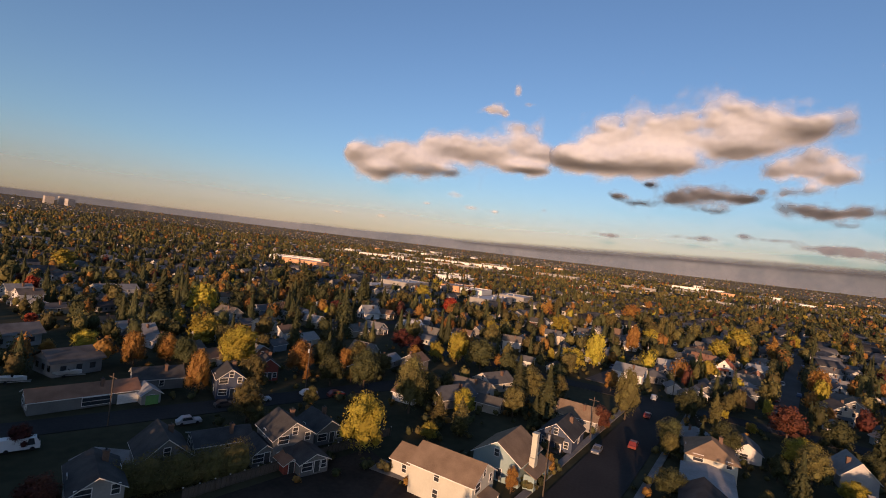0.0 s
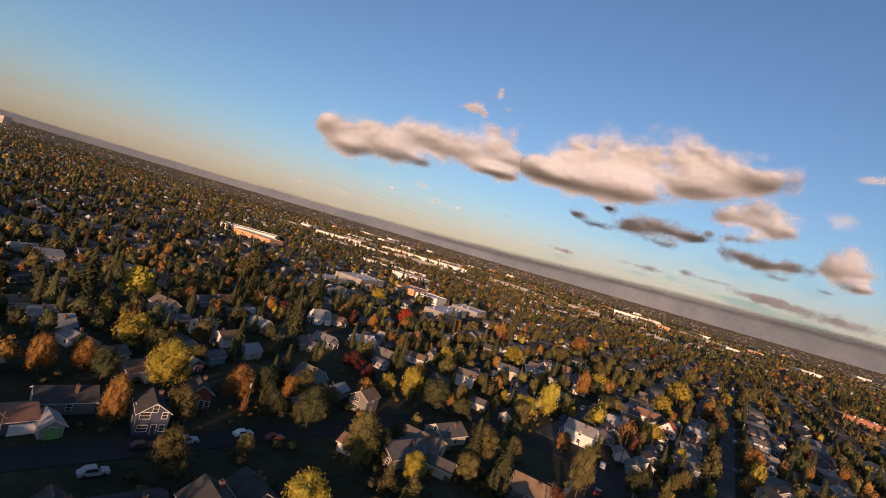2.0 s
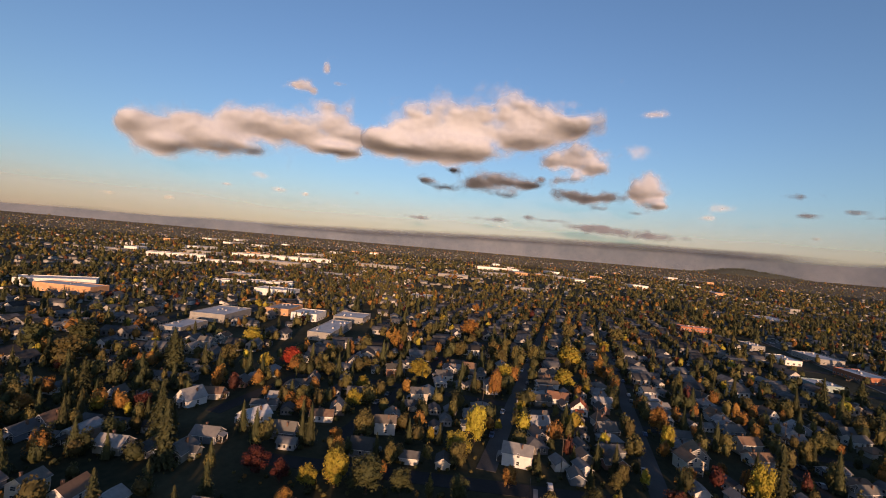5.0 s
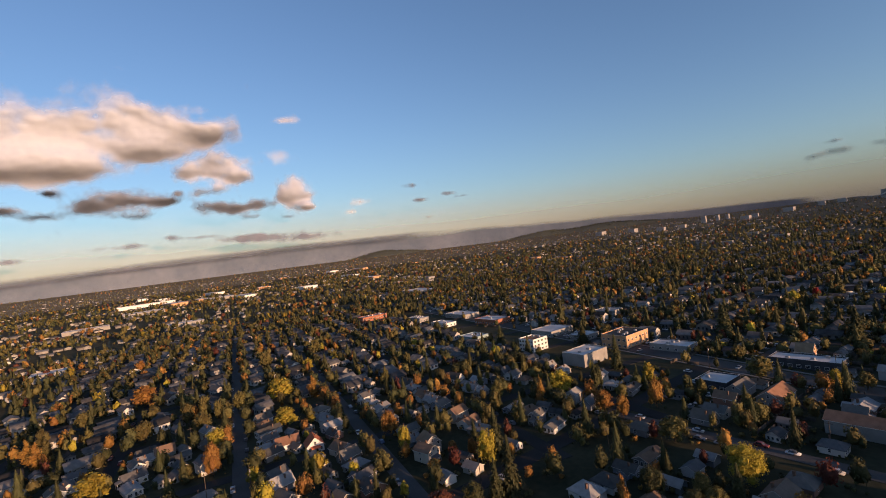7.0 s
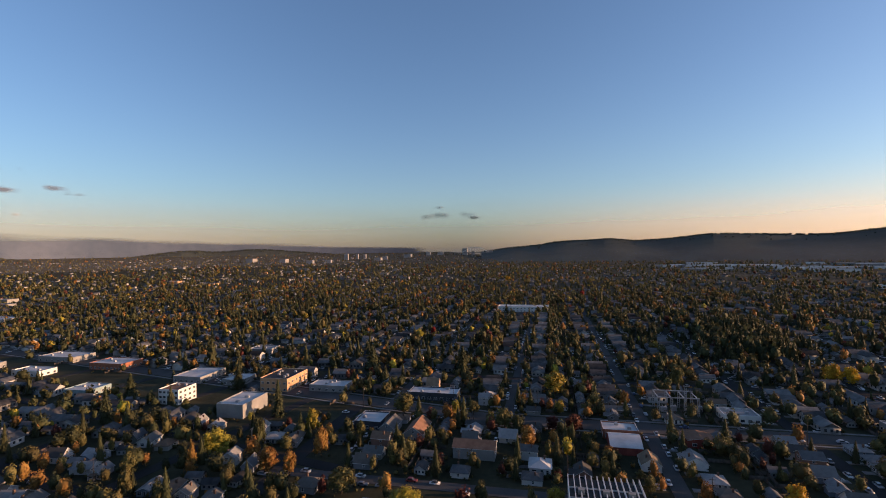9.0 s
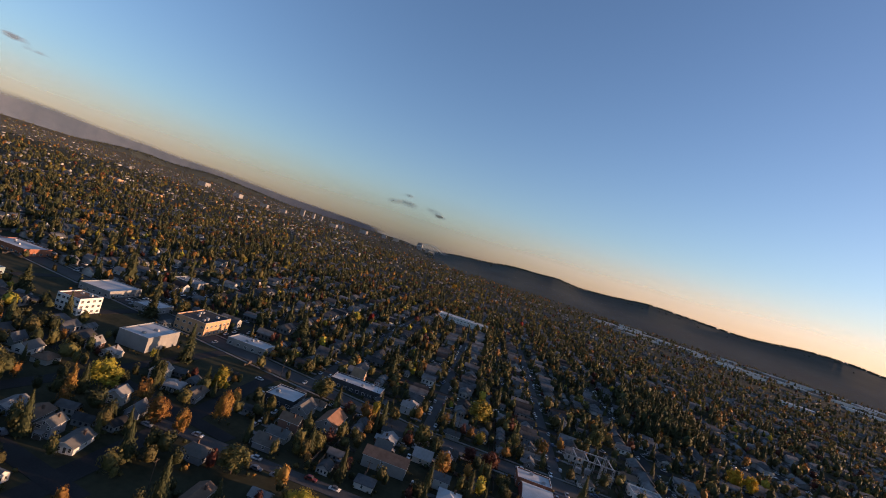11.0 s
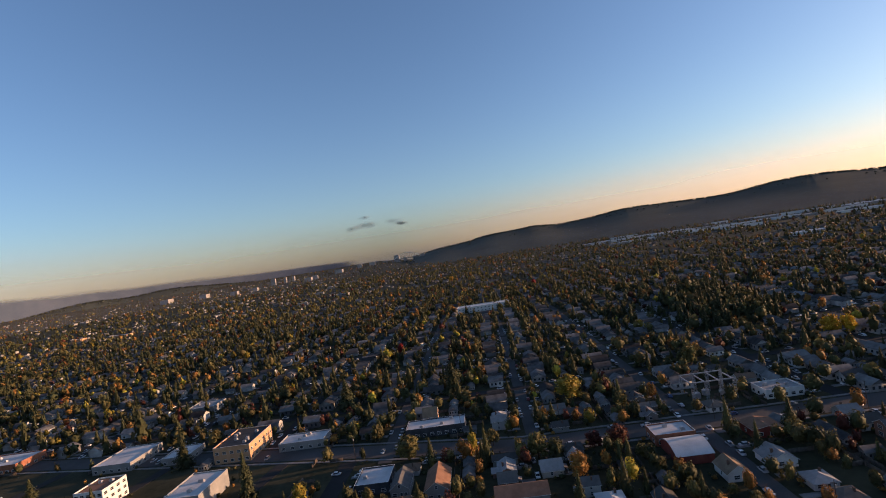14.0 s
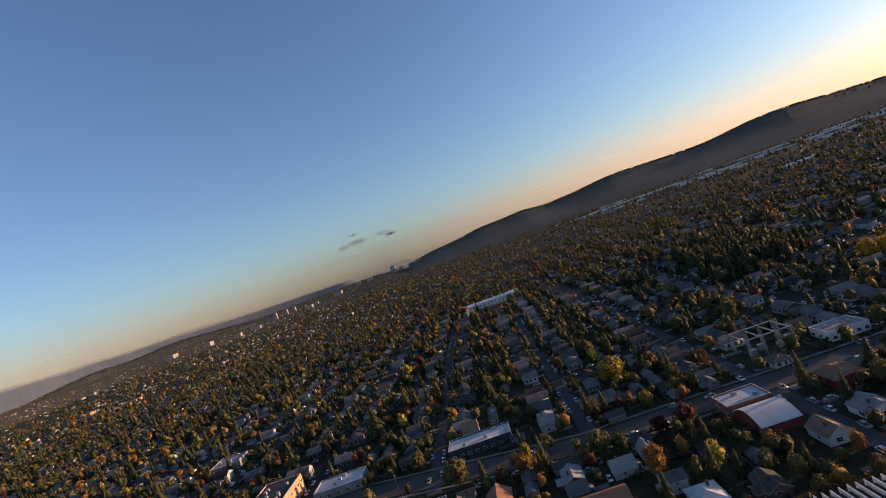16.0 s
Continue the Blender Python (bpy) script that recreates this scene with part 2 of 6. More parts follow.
for k in range(1, 9):
    x, y = -118 + EAST[0] * 76 * k, 79 + EAST[1] * 76 * k
    road(x - NORTH[0] * 180, y - NORTH[1] * 180, x + NORTH[0] * 190, y + NORTH[1] * 190, 3.6, level=0.035)
road(62, 22, -119, 46.5, 5.6, kerb=True, level=0.05)
road(52, -75, -96, -14, 4.0, level=0.05)
road(42, -16, -96, -396, 5.0, level=0.06)
d = Shape()
d.slab((30.6, -19.5, 0.02), (24.5, 23.3, 0.02), (-12.2, 21.3, 0.02), (-23.8, -6.5, 0.02), 0.3)
tagged(new("bare_ground", d.mesh("bare_ground", DIRT)), "bare brown dirt lot behind a wooden fence", "dirt lot", kind="structure")
d = Shape()
d.slab((-16.8, -1.2, 0.06), (-17.3, 9.2, 0.06), (-21.5, 9.1, 0.06), (-21.8, -1.4, 0.06), 0.3)
tagged(new("patio", d.mesh("patio", CONCRETE)), "pale concrete patio beside a cream house", "patio", kind="structure")

# ---- trees ----
def quads_mesh(name, centre, normal, size, mat, stretch=1.0, seed=0, core=None):
    """Small bent leaf clumps, one folded quad each, at the given places."""
    rg = np.random.default_rng(seed)
    n = len(centre)
    up = rg.normal(size=(n, 3))
    a = np.cross(normal, up)
    a /= np.linalg.norm(a, axis=1, keepdims=True) + 1e-9
    b = np.cross(normal, a)
    b /= np.linalg.norm(b, axis=1, keepdims=True) + 1e-9
    s = (size * rg.uniform(0.6, 1.35, n))[:, None]
    lift = normal * s * rg.uniform(-0.1, 0.45, (n, 1))
    v = np.stack([centre - a * s, centre - b * s * 0.75 * stretch + lift, centre + a * s, centre + b * s * 0.75 * stretch + lift], 1).reshape(-1, 3)
    f = [(4 * k, 4 * k + 1, 4 * k + 2, 4 * k + 3) for k in range(n)]
    v, f = v.tolist(), list(f)
    for cx, cy, cz, rx, rz in core or ():
        m0 = len(v)
        rows, cols = 4, 6
        for i in range(rows + 1):
            el = math.pi * (i / rows - 0.5)
            for j in range(cols):
                q = 2 * math.pi * (j + 0.5 * (i % 2)) / cols
                w = 1 + 0.18 * math.sin(3 * q + cx) * math.cos(el)
                v.append((cx + rx * w * math.cos(el) * math.cos(q), cy + rx * w * math.cos(el) * math.sin(q), cz + rz * math.sin(el)))
        for i in range(rows):
            for j in range(cols):
                f.append((m0 + i * cols + j, m0 + i * cols + (j + 1) % cols, m0 + (i + 1) * cols + (j + 1) % cols, m0 + (i + 1) * cols + j))
    return mesh_of(name, v, f, mat)


def crown_points(blobs, n, rg):
    """Places and outward normals on the skin of a group of ellipsoids."""
    w = np.array([b[3] * b[3] for b in blobs])
    pick = rg.choice(len(blobs), n, p=w / w.sum())
    B = np.array(blobs)[pick]
    d = rg.normal(size=(n, 3))
    d[:, 2] += 0.25
    d /= np.linalg.norm(d, axis=1, keepdims=True)
    rad = np.stack([B[:, 3], B[:, 3], B[:, 4]], 1) * rg.uniform(0.8, 1.22, (n, 1))
    p = B[:, :3] + d * rad
    nrm = d + rg.normal(size=(n, 3)) * 0.5
    return p, nrm / np.linalg.norm(nrm, axis=1, keepdims=True)


def trunk_mesh(name, height, radius, limbs, rg):
    s = Shape()
    s.prism(0, 0, -0.2, height, radius, radius * 0.45, 7)
    for k in range(limbs):
        q, z = 2 * math.pi * (k + rg.uniform(0, 0.6)) / limbs, height * rg.uniform(0.45, 0.8)
        tip = Vector((math.cos(q), math.sin(q), 0.9)) * height * 0.4
        side = Vector((-math.sin(q), math.cos(q), 0))
        o = Vector((0, 0, z))
        w = radius * 0.4
        for u, v in ((side, Vector((0, 0, 1))), (Vector((0, 0, 1)), -side)):
            s.face((o + u * w, o - u * w, o + tip - u * w * 0.3, o + tip + u * w * 0.3))
    return s.mesh(name, BARK)


def round_tree(name, label, mat, height, width, seed, clumps=820, squash=1.0, upright=0.0):
    """A broadleaf tree of unit kind: trunk with limbs, crown of clumps in several uneven lobes."""
    rg = np.random.default_rng(seed)
    base = height * 0.1
    r, hz = width / 2, (height - base) / 2
    blobs = [(0, 0, base + hz * 0.95, r * 0.72, hz * 0.92)]
    for k in range(13):
        q = 2 * math.pi * (k * 0.381 + rg.uniform(-0.1, 0.1))
        u = (k + 0.5) / 13
        zz = base + hz * (0.35 + 1.25 * u)
        o = r * rg.uniform(0.45, 0.72) * (1 - (0.35 + 0.3 * upright) * max(0.0, u - 0.35))
        blobs.append((o * math.cos(q), o * math.sin(q), zz, r * rg.uniform(0.22, 0.38), hz * rg.uniform(0.2, 0.36) * (1 + upright) * squash))
    blobs.append((r * rg.uniform(-0.2, 0.2), r * rg.uniform(-0.2, 0.2), base + hz * 1.62, r * (0.36 - 0.14 * upright), hz * 0.42))
    p, nrm = crown_points(blobs, clumps, rg)
    ob = thing(name, label, "tree")
    part("trunk", trunk_mesh(name + "_trunk", base + hz * 0.9, 0.028 * height, 5, rg), ob)
    core = [(x, y, z, rx * 0.8, rz * 0.8) for x, y, z, rx, rz in blobs]
    part("crown", quads_mesh(name + "_crown", p, nrm, width * 1.12 / math.sqrt(clumps), mat, seed=seed, core=core), ob)
    return ob


def column_tree(name, label, mat, height, width, seed, clumps=1100):
    rg = np.random.default_rng(seed)
    n = 7
    blobs = []
    for k in range(n):
        u = k / (n - 1)
        rr = width / 2 * (0.55 + 0.5 * math.sin(math.pi * min(1, u * 0.8 + 0.25))) * (1 - 0.55 * u ** 3)
        blobs.append((rg.uniform(-0.12, 0.12) * width, rg.uniform(-0.12, 0.12) * width, height * (0.14 + 0.76 * u), rr * 0.8, height * 0.12))
    p, nrm = crown_points(blobs, clumps, rg)
    ob = thing(name, label, "tree")
    part("trunk", trunk_mesh(name + "_trunk", height * 0.4, 0.022 * height, 3, rg), ob)
    part("crown", quads_mesh(name + "_crown", p, nrm, width * 0.05, mat, stretch=1.5, seed=seed,
                             core=[(x, y, z, rx * 0.8, rz * 0.9) for x, y, z, rx, rz in blobs]), ob)
    return ob


def conifer_tree(name, label, mat, height, width, seed, whorls=28):
    """A fir: straight trunk and drooping whorls of branch sprays, gaps between them."""
    rg = np.random.default_rng(seed)
    C, N, S = [], [], []
    for k in range(whorls):
        u = k / whorls
        z0 = height * (0.08 + 0.9 * u)
        reach = width / 2 * (1 - u) ** 0.7 * rg.uniform(0.7, 1.12) + 0.15
        m = max(4, int(11 * (1 - u)) + 3)
        for j in range(m):
            q = 2 * math.pi * (j + rg.uniform(-0.4, 0.4)) / m
            L = reach * rg.uniform(0.65, 1.15)
            for d in (0.3, 0.48, 0.66, 0.82, 0.98):
                C.append((L * d * math.cos(q), L * d * math.sin(q), z0 - L * d * 0.28 + rg.uniform(-0.1, 0.1) * height * 0.03))
                N.append((math.cos(q) * 0.9 + rg.normal() * 0.35, math.sin(q) * 0.9 + rg.normal() * 0.35, 0.5))
                S.append(0.11 * L + 0.013 * height * (1 - 0.6 * u))
    N = np.array(N)
    N /= np.linalg.norm(N, axis=1, keepdims=True)
    ob = thing(name, label, "tree")
    s = Shape().prism(0, 0, -0.2, height * 0.97, 0.016 * height, 0.01, 7)
    part("trunk", s.mesh(name + "_trunk", BARK), ob)
    core = [(0, 0, height * (0.12 + 0.11 * k), width * 0.33 * (1 - (0.05 + 0.11 * k)) ** 0.9, height * 0.09) for k in range(8)]
    part("crown", quads_mesh(name + "_crown", np.array(C), N, np.array(S), mat, seed=seed, core=core), ob)
    return ob


# ---- houses ----
def window_mesh(w, h):
    """A sash window: one white moulding with two recessed dark panes; it faces -y."""
    s = Shape()
    xs = (-w / 2 - 0.1, -w / 2, w / 2, w / 2 + 0.1)
    zs = (-0.1, 0.0, h / 2 - 0.035, h / 2 + 0.035, h, h + 0.12)
    s.v = [(x, -0.08, z) for z in zs for x in xs]
    for j in range(5):
        for i in range(3):
            q = (j * 4 + i, j * 4 + i + 1, j * 4 + i + 5, j * 4 + i + 4)
            if i == 1 and j in (1, 3):
                n = len(s.v)
                s.v += [(s.v[k][0], -0.03, s.v[k][2]) for k in q]
                for k in range(4):
                    s.f.append((q[k], q[(k + 1) % 4], n + (k + 1) % 4, n + k))
                    s.s.append(0)
                s.f.append((n, n + 1, n + 2, n + 3))
                s.s.append(1)
            else:
                s.f.append(q)
                s.s.append(0)
    n = len(s.v)
    s.v += [(s.v[k][0], 0.0, s.v[k][2]) for k in (0, 3, 23, 20)]
    for k, (a, c) in enumerate(((0, 3), (3, 23), (23, 20), (20, 0))):
        s.f.append((a, n + k, n + (k + 1) % 4, c))
        s.s.append(0)
    return s.mesh("window", WHITE, GLASS)


WINDOW, WIDE_WINDOW, DOOR = window_mesh(0.95, 1.35), window_mesh(1.9, 1.35), None
d = Shape()
d.box(-0.5, -0.05, 0, 0.5, 0, 2.05, 0)
d.box(-0.6, -0.07, 0, -0.5, 0, 2.15, 1).box(0.5, -0.07, 0, 0.6, 0, 2.15, 1).box(-0.5, -0.07, 2.05, 0.5, 0, 2.15, 1)
DOOR = d.mesh("door", DARK, WHITE)
CHIMNEY = Shape().box(-0.4, -0.3, 0, 0.4, 0.3, 2.0).box(-0.47, -0.37, 2.0, 0.47, 0.37, 2.15).mesh("chimney", CHIMNEY_BRICK)


def gable_shell(w, d, h, rise, over=0.45, thick=0.16, hip=0.0):
    """Walls with gables at the y ends, and a pitched roof with eaves; w across the ridge (x), d along it (y)."""
    wall, roof = Shape(), Shape()
    x, y = w / 2, d / 2
    wall.face(((-x, -y, 0), (-x, -y, h), (-x, y, h), (-x, y, 0)))
    wall.face(((x, -y, 0), (x, y, 0), (x, y, h), (x, -y, h)))
    if hip:
        wall.face(((-x, -y, 0), (x, -y, 0), (x, -y, h), (-x, -y, h)))
        wall.face(((-x, y, 0), (-x, y, h), (x, y, h), (x, y, 0)))
    else:
        wall.face(((-x, -y, 0), (x, -y, 0), (x, -y, h), (0, -y, h + rise), (-x, -y, h)))
        wall.face(((-x, y, 0), (-x, y, h), (0, y, h + rise), (x, y, h), (x, y, 0)))
    k = rise / x
    e, yo = x + over, y + over
    ze, zr = h - over * k + thick, h + rise + thick
    if hip:
        r0 = yo - hip * (x + over)
        pts = {"a": (-e, -yo, ze), "b": (e, -yo, ze), "c": (e, yo, ze), "d": (-e, yo, ze), "p": (0, -r0, zr), "q": (0, r0, zr)}
        for names in ("bcqp", "dapq", "abp", "cdq"):
            top = [pts[n] for n in names]
            roof.face(top)
            roof.face([(p[0], p[1], p[2] - thick) for p in reversed(top)])
        for a, b in ("ab", "bc", "cd", "da"):
            roof.face((pts[a], (*pts[a][:2], ze - thick), (*pts[b][:2], ze - thick), pts[b]))
    else:
        roof.slab((0, -yo, zr), (0, yo, zr), (-e, yo, ze), (-e, -yo, ze), thick)
        roof.slab((0, yo, zr), (0, -yo, zr), (e, -yo, ze), (e, yo, ze), thick)
        roof.s = [0, 1, 1, 1, 1, 1] * 2
    return wall, roof


def house(name, label, w, d, h, rise, seed, wall_mat=None, roof_mat=None, hip=0.0, porch=True, wing=False, chimney=True, small=False):
    """A timber house; its front faces -y."""
    rg = np.random.default_rng(seed)
    ob = thing(name, label, "house")
    wall, roof = gable_shell(w, d, h, rise, hip=hip)
    wall_mat, roof_mat = wall_mat or SIDING, roof_mat or ROOFING
    if wing:
        a, b = gable_shell(w * 0.6, d * 0.55, h * 0.85, rise * 0.6)
        t = pose(w * 0.45, d * 0.1, 0, 0, 0, 90)
        for src, dst in ((a, wall), (b, roof)):
            n = len(dst.v)
            dst.v += [tuple(t @ Vector(p)) for p in src.v]
            dst.f += [tuple(n + k for k in f) for f in src.f]
            dst.s += src.s
    part("wall", wall.mesh(name + "_wall", wall_mat), ob)
    part("roof", roof.mesh(name + "_roof", roof_mat, WHITE), ob)
    y = d / 2
    if porch:
        p = Shape()
        pw = w * 0.55
        p.slab((-pw / 2, -y - 2.2, 2.55), (pw / 2, -y - 2.2, 2.55), (pw / 2, -y + 0.02, 3.15), (-pw / 2, -y + 0.02, 3.15), 0.15)
        part("porch_roof", p.mesh(name + "_porch", roof_mat), ob)
        for sx in (-1, 1):
            part("porch_post", Shape().box(-0.09, -0.09, 0, 0.09, 0.09, 2.45).mesh("porch_post", WHITE), ob,
                 m=pose(sx * (pw / 2 - 0.2), -y - 2.0, 0))
        part("porch_deck", Shape().box(-pw / 2, -y - 2.2, 0, pw / 2, -y - 0.01, 0.35).mesh("porch_deck", WOOD), ob)
    if small:
        part("window", WINDOW, ob, m=pose(w / 2 + 0.004, 0, 0.95, 0, 0, 90))
        part("door", DOOR, ob, m=pose(0, -y - 0.004, 0.02))
        return ob
    front = part("door", DOOR, ob, m=pose(w * 0.08, -y - 0.004, 0.35))
    if seed > 99:
        part("door_handle", Shape().box(-0.06, -0.05, -0.02, 0.06, 0.0, 0.02).mesh("door_handle", STEEL), front, "small steel door handle", pose(0.38, -0.052, 1.0))
    two = h > 4.4
    for z in ((0.95, 3.75) if two else (0.95,)):
        part("window", WIDE_WINDOW, ob, m=pose(-w * 0.27, -y - 0.004, z))
        part("window", WINDOW, ob, m=pose(w * 0.33, -y - 0.004, z))
        for sx in (-1, 1):
            if wing and sx > 0:
                continue
            for yy in (0.05,):
                part("window", WINDOW, ob, m=pose(sx * (w / 2 + 0.004), yy * d, z, 0, 0, 90 * sx))
        part("window", WIDE_WINDOW, ob, m=pose(w * 0.1, y + 0.004, z, 0, 0, 180))
    if not hip and rise > 2:
        part("window", WINDOW, ob, m=pose(0, -y - 0.004, h + rise * 0.12))
    if chimney:
        stack = part("chimney", CHIMNEY, ob, m=pose(w * 0.2, d * 0.15, h + rise * 0.35))
        if seed > 99:
            part("chimney_pot", Shape().prism(0, 0, 2.15, 2.5, 0.14, 0.11, 8).mesh("chimney_pot", DARK), stack)
    return ob


CAR_PAINT = material("car_paint", (0.9, 0.9, 0.9), (1, 1, 1), rough=0.3, bump=0,
                     hues=((0.6, 0.6, 0.6), (0.04, 0.04, 0.045), (0.3, 0.31, 0.33), (0.03, 0.03, 0.032), (0.12, 0.13, 0.15), (0.16, 0.03, 0.025), (0.05, 0.08, 0.15)))
RUBBER = material("tyre_rubber", (0.015, 0.015, 0.015), (0.03, 0.03, 0.03), rough=0.9)
LAMP = material("lamp_lens", (0.4, 0.38, 0.35), (0.6, 0.58, 0.55), rough=0.2, bump=0)


def car(name, label, length=4.5, width=1.8, height=1.5, van=False):
    ob = thing(name, label, "car")
    L, w = length / 2, width / 2
    side = ([(-L, 0.3), (L, 0.3), (L, 0.8), (L * 0.95, height * 0.62), (L * 0.78, height * 0.95), (-L * 0.97, height), (-L, 0.8)] if van else
            [(-L, 0.3), (L, 0.3), (L, 0.72), (L * 0.93, 0.86), (L * 0.42, 0.95), (L * 0.12, height), (-L * 0.55, height), (-L * 0.85, 0.98), (-L, 0.9)])
    s = Shape()
    tuck = lambda z: w * (1 - 0.18 * max(0, (z - 0.9) / (height - 0.9)))
    n = len(side)
    s.v = [(x, -tuck(z), z) for x, z in side] + [(x, tuck(z), z) for x, z in side]
    s.f = [tuple(range(n)), tuple(range(2 * n - 1, n - 1, -1))] + [(k, n + k, n + (k + 1) % n, (k + 1) % n) for k in range(n)]
    s.s = [0] * len(s.f)
    part("body", s.mesh(name + "_body", CAR_PAINT), ob)
    x0, x1 = (L * 0.35, L * 0.75) if van else (-L * 0.6, L * 0.25)
    for sy in (-1, 1):
        gl = Shape()
        a, b = sy * (tuck(1.0) + 0.012), sy * (tuck(height - 0.12) + 0.012)
        gl.face(((x0, a, 1.0), (x1, a, 1.0), (x1 - 0.25, b, height - 0.14), (x0 + 0.15, b, height - 0.14))[::sy])
        part("side_glass", gl.mesh(name + "_glass", GLASS), ob)
    ws = Shape()
    if van:
        ws.face(((L * 0.955, -w * 0.8, height * 0.64), (L * 0.955, w * 0.8, height * 0.64), (L * 0.795, w * 0.7, height * 0.92), (L * 0.795, -w * 0.7, height * 0.92)))
    else:
        ws.face(((L * 0.425, -w * 0.85, 0.97), (L * 0.425, w * 0.85, 0.97), (L * 0.135, w * 0.74, height - 0.03), (L * 0.135, -w * 0.74, height - 0.03)))
    part("windscreen", ws.mesh(name + "_windscreen", GLASS), ob)
    tyre = Shape()
    tyre.v = [(0.33 * math.cos(q), yy, 0.33 * math.sin(q)) for yy in (-0.1, 0.1) for q in np.linspace(0, 2 * math.pi, 12, endpoint=False)]
    tyre.f = [tuple(range(11, -1, -1)), tuple(range(12, 24))] + [(k, (k + 1) % 12, 12 + (k + 1) % 12, 12 + k) for k in range(12)]
    tyre.s = [0] * len(tyre.f)
    me = tyre.mesh(name + "_wheel", RUBBER)
    for sx in (-0.62, 0.62):
        for sy in (-1, 1):
            part("wheel", me, ob, m=pose(sx * L, sy * (w - 0.08), 0.33))
    hl = Shape().box(-0.03, -0.18, -0.08, 0.03, 0.18, 0.08).mesh(name + "_lamp", LAMP)
    for sy in (-1, 1):
        part("headlight", hl, ob, m=pose(L + 0.005, sy * w * 0.7, 0.66))
    return ob

# ---- the town: what stands where ----
PLACED = []


def taken(x, y, r):
    return any((x - a) ** 2 + (y - b) ** 2 < (r + q) ** 2 for a, b, q in PLACED)


ROUND = {nm: [round_tree("broadleaf_tree", lab, mat, 9.0, 8.0, 20 + 5 * i + k, clumps=(3800, 3800, 1200, 1200, 420, 420)[k], upright=0.4 * (k % 2)) for k in range(6)]
         for i, (nm, mat, lab) in enumerate((("green", GREEN, "dark green broadleaf tree in a yard"), ("olive", OLIVE, "olive green broadleaf tree turning in autumn"),
                                             ("yellow", YELLOW, "bright yellow autumn broadleaf tree"), ("orange", ORANGE, "orange-brown autumn broadleaf tree"),
                                             ("red", RED, "bright red autumn maple tree"), ("maroon", MAROON, "dark maroon plum tree in a yard"), ("gold", GOLD, "bright golden autumn tree in full sun")))}
FIRS = [conifer_tree("fir_tree", "tall dark green fir tree with drooping branches", CONIFER, 16.0, 7.0, 50 + k) for k in range(3)]
COLUMNS = [column_tree("columnar_tree", "slender orange-brown columnar tree", ORANGE, 12.0, 4.2, 60),
           column_tree("columnar_tree", "slender yellow-green poplar tree", OLIVE, 12.0, 4.2, 61)]
KINDS = {**ROUND, "fir": FIRS, "column": COLUMNS[:1], "poplar": COLUMNS[1:]}
HOUSES = [house("house", "small gabled timber house with shingle roof and porch", 7.2, 9.6, 2.9, 2.3, 1),
          house("house", "low gabled house with a side wing", 7.0, 10.0, 2.8, 2.0, 2, wing=True, porch=False),
          house("house", "two-storey gabled house with shingle roof", 7.2, 9.2, 5.2, 2.3, 3),
          house("house", "bungalow with hipped shingle roof", 8.6, 9.4, 2.8, 2.0, 4, hip=0.9, porch=False),
          house("house", "steep-roofed cottage with front gable window", 6.8, 9.2, 3.0, 3.2, 5),
          house("house", "long low ranch house with shallow roof", 7.0, 12.5, 2.7, 1.5, 6, porch=False)]
CARS = [car("parked_car", "parked car beside the kerb"), car("parked_car", "parked wagon beside the kerb", 4.8, 1.85, 1.65)]
VAN = car("parked_van", "white van parked beside the kerb", 5.4, 2.0, 2.2, van=True)
CAR_WHEEL = bpy.data.meshes["parked_van_wheel"]
USED = set()


def put(proto, x, y, turn=0.0, size=(1, 1, 1), r=4.0, group=""):
    m = pose(x, y, 0, 0, 0, turn) @ Matrix.Diagonal((*size, 1))
    if proto.name in USED:
        ob = copy_thing(proto, m @ Matrix.Diagonal((*(1 / v for v in proto.scale), 1)))
    else:
        USED.add(proto.name)
        ob = proto
        ob.matrix_basis = m
    PLACED.append((x, y, r))
    if group:
        tagged(ob, group=group)
    return ob


def tree(kind, x, y, h, w=None, turn=None):
    l = KINDS[kind]
    if len(l) == 6:
        far = min(math.hypot(x - 30, y - 20), math.hypot(x + 40, y - 60))
        l = l[:2] if math.hypot(x - 50, y - 35) < 158 else l[2:4] if far < 180 else l[4:]
    if w and w > 0.8 * h and len(l) == 2:
        l = l[:1]
    base = {"fir": (16, 7), "column": (12, 4.2), "poplar": (12, 4.2)}.get(kind, (9.6, 8.2))
    p = l[int(rng.integers(len(l)))]
    w = w or h * base[1] / base[0]
    return put(p, x, y, rng.uniform(0, 360) if turn is None else turn, (w / base[1], w / base[1], h / base[0]), w * 0.4)

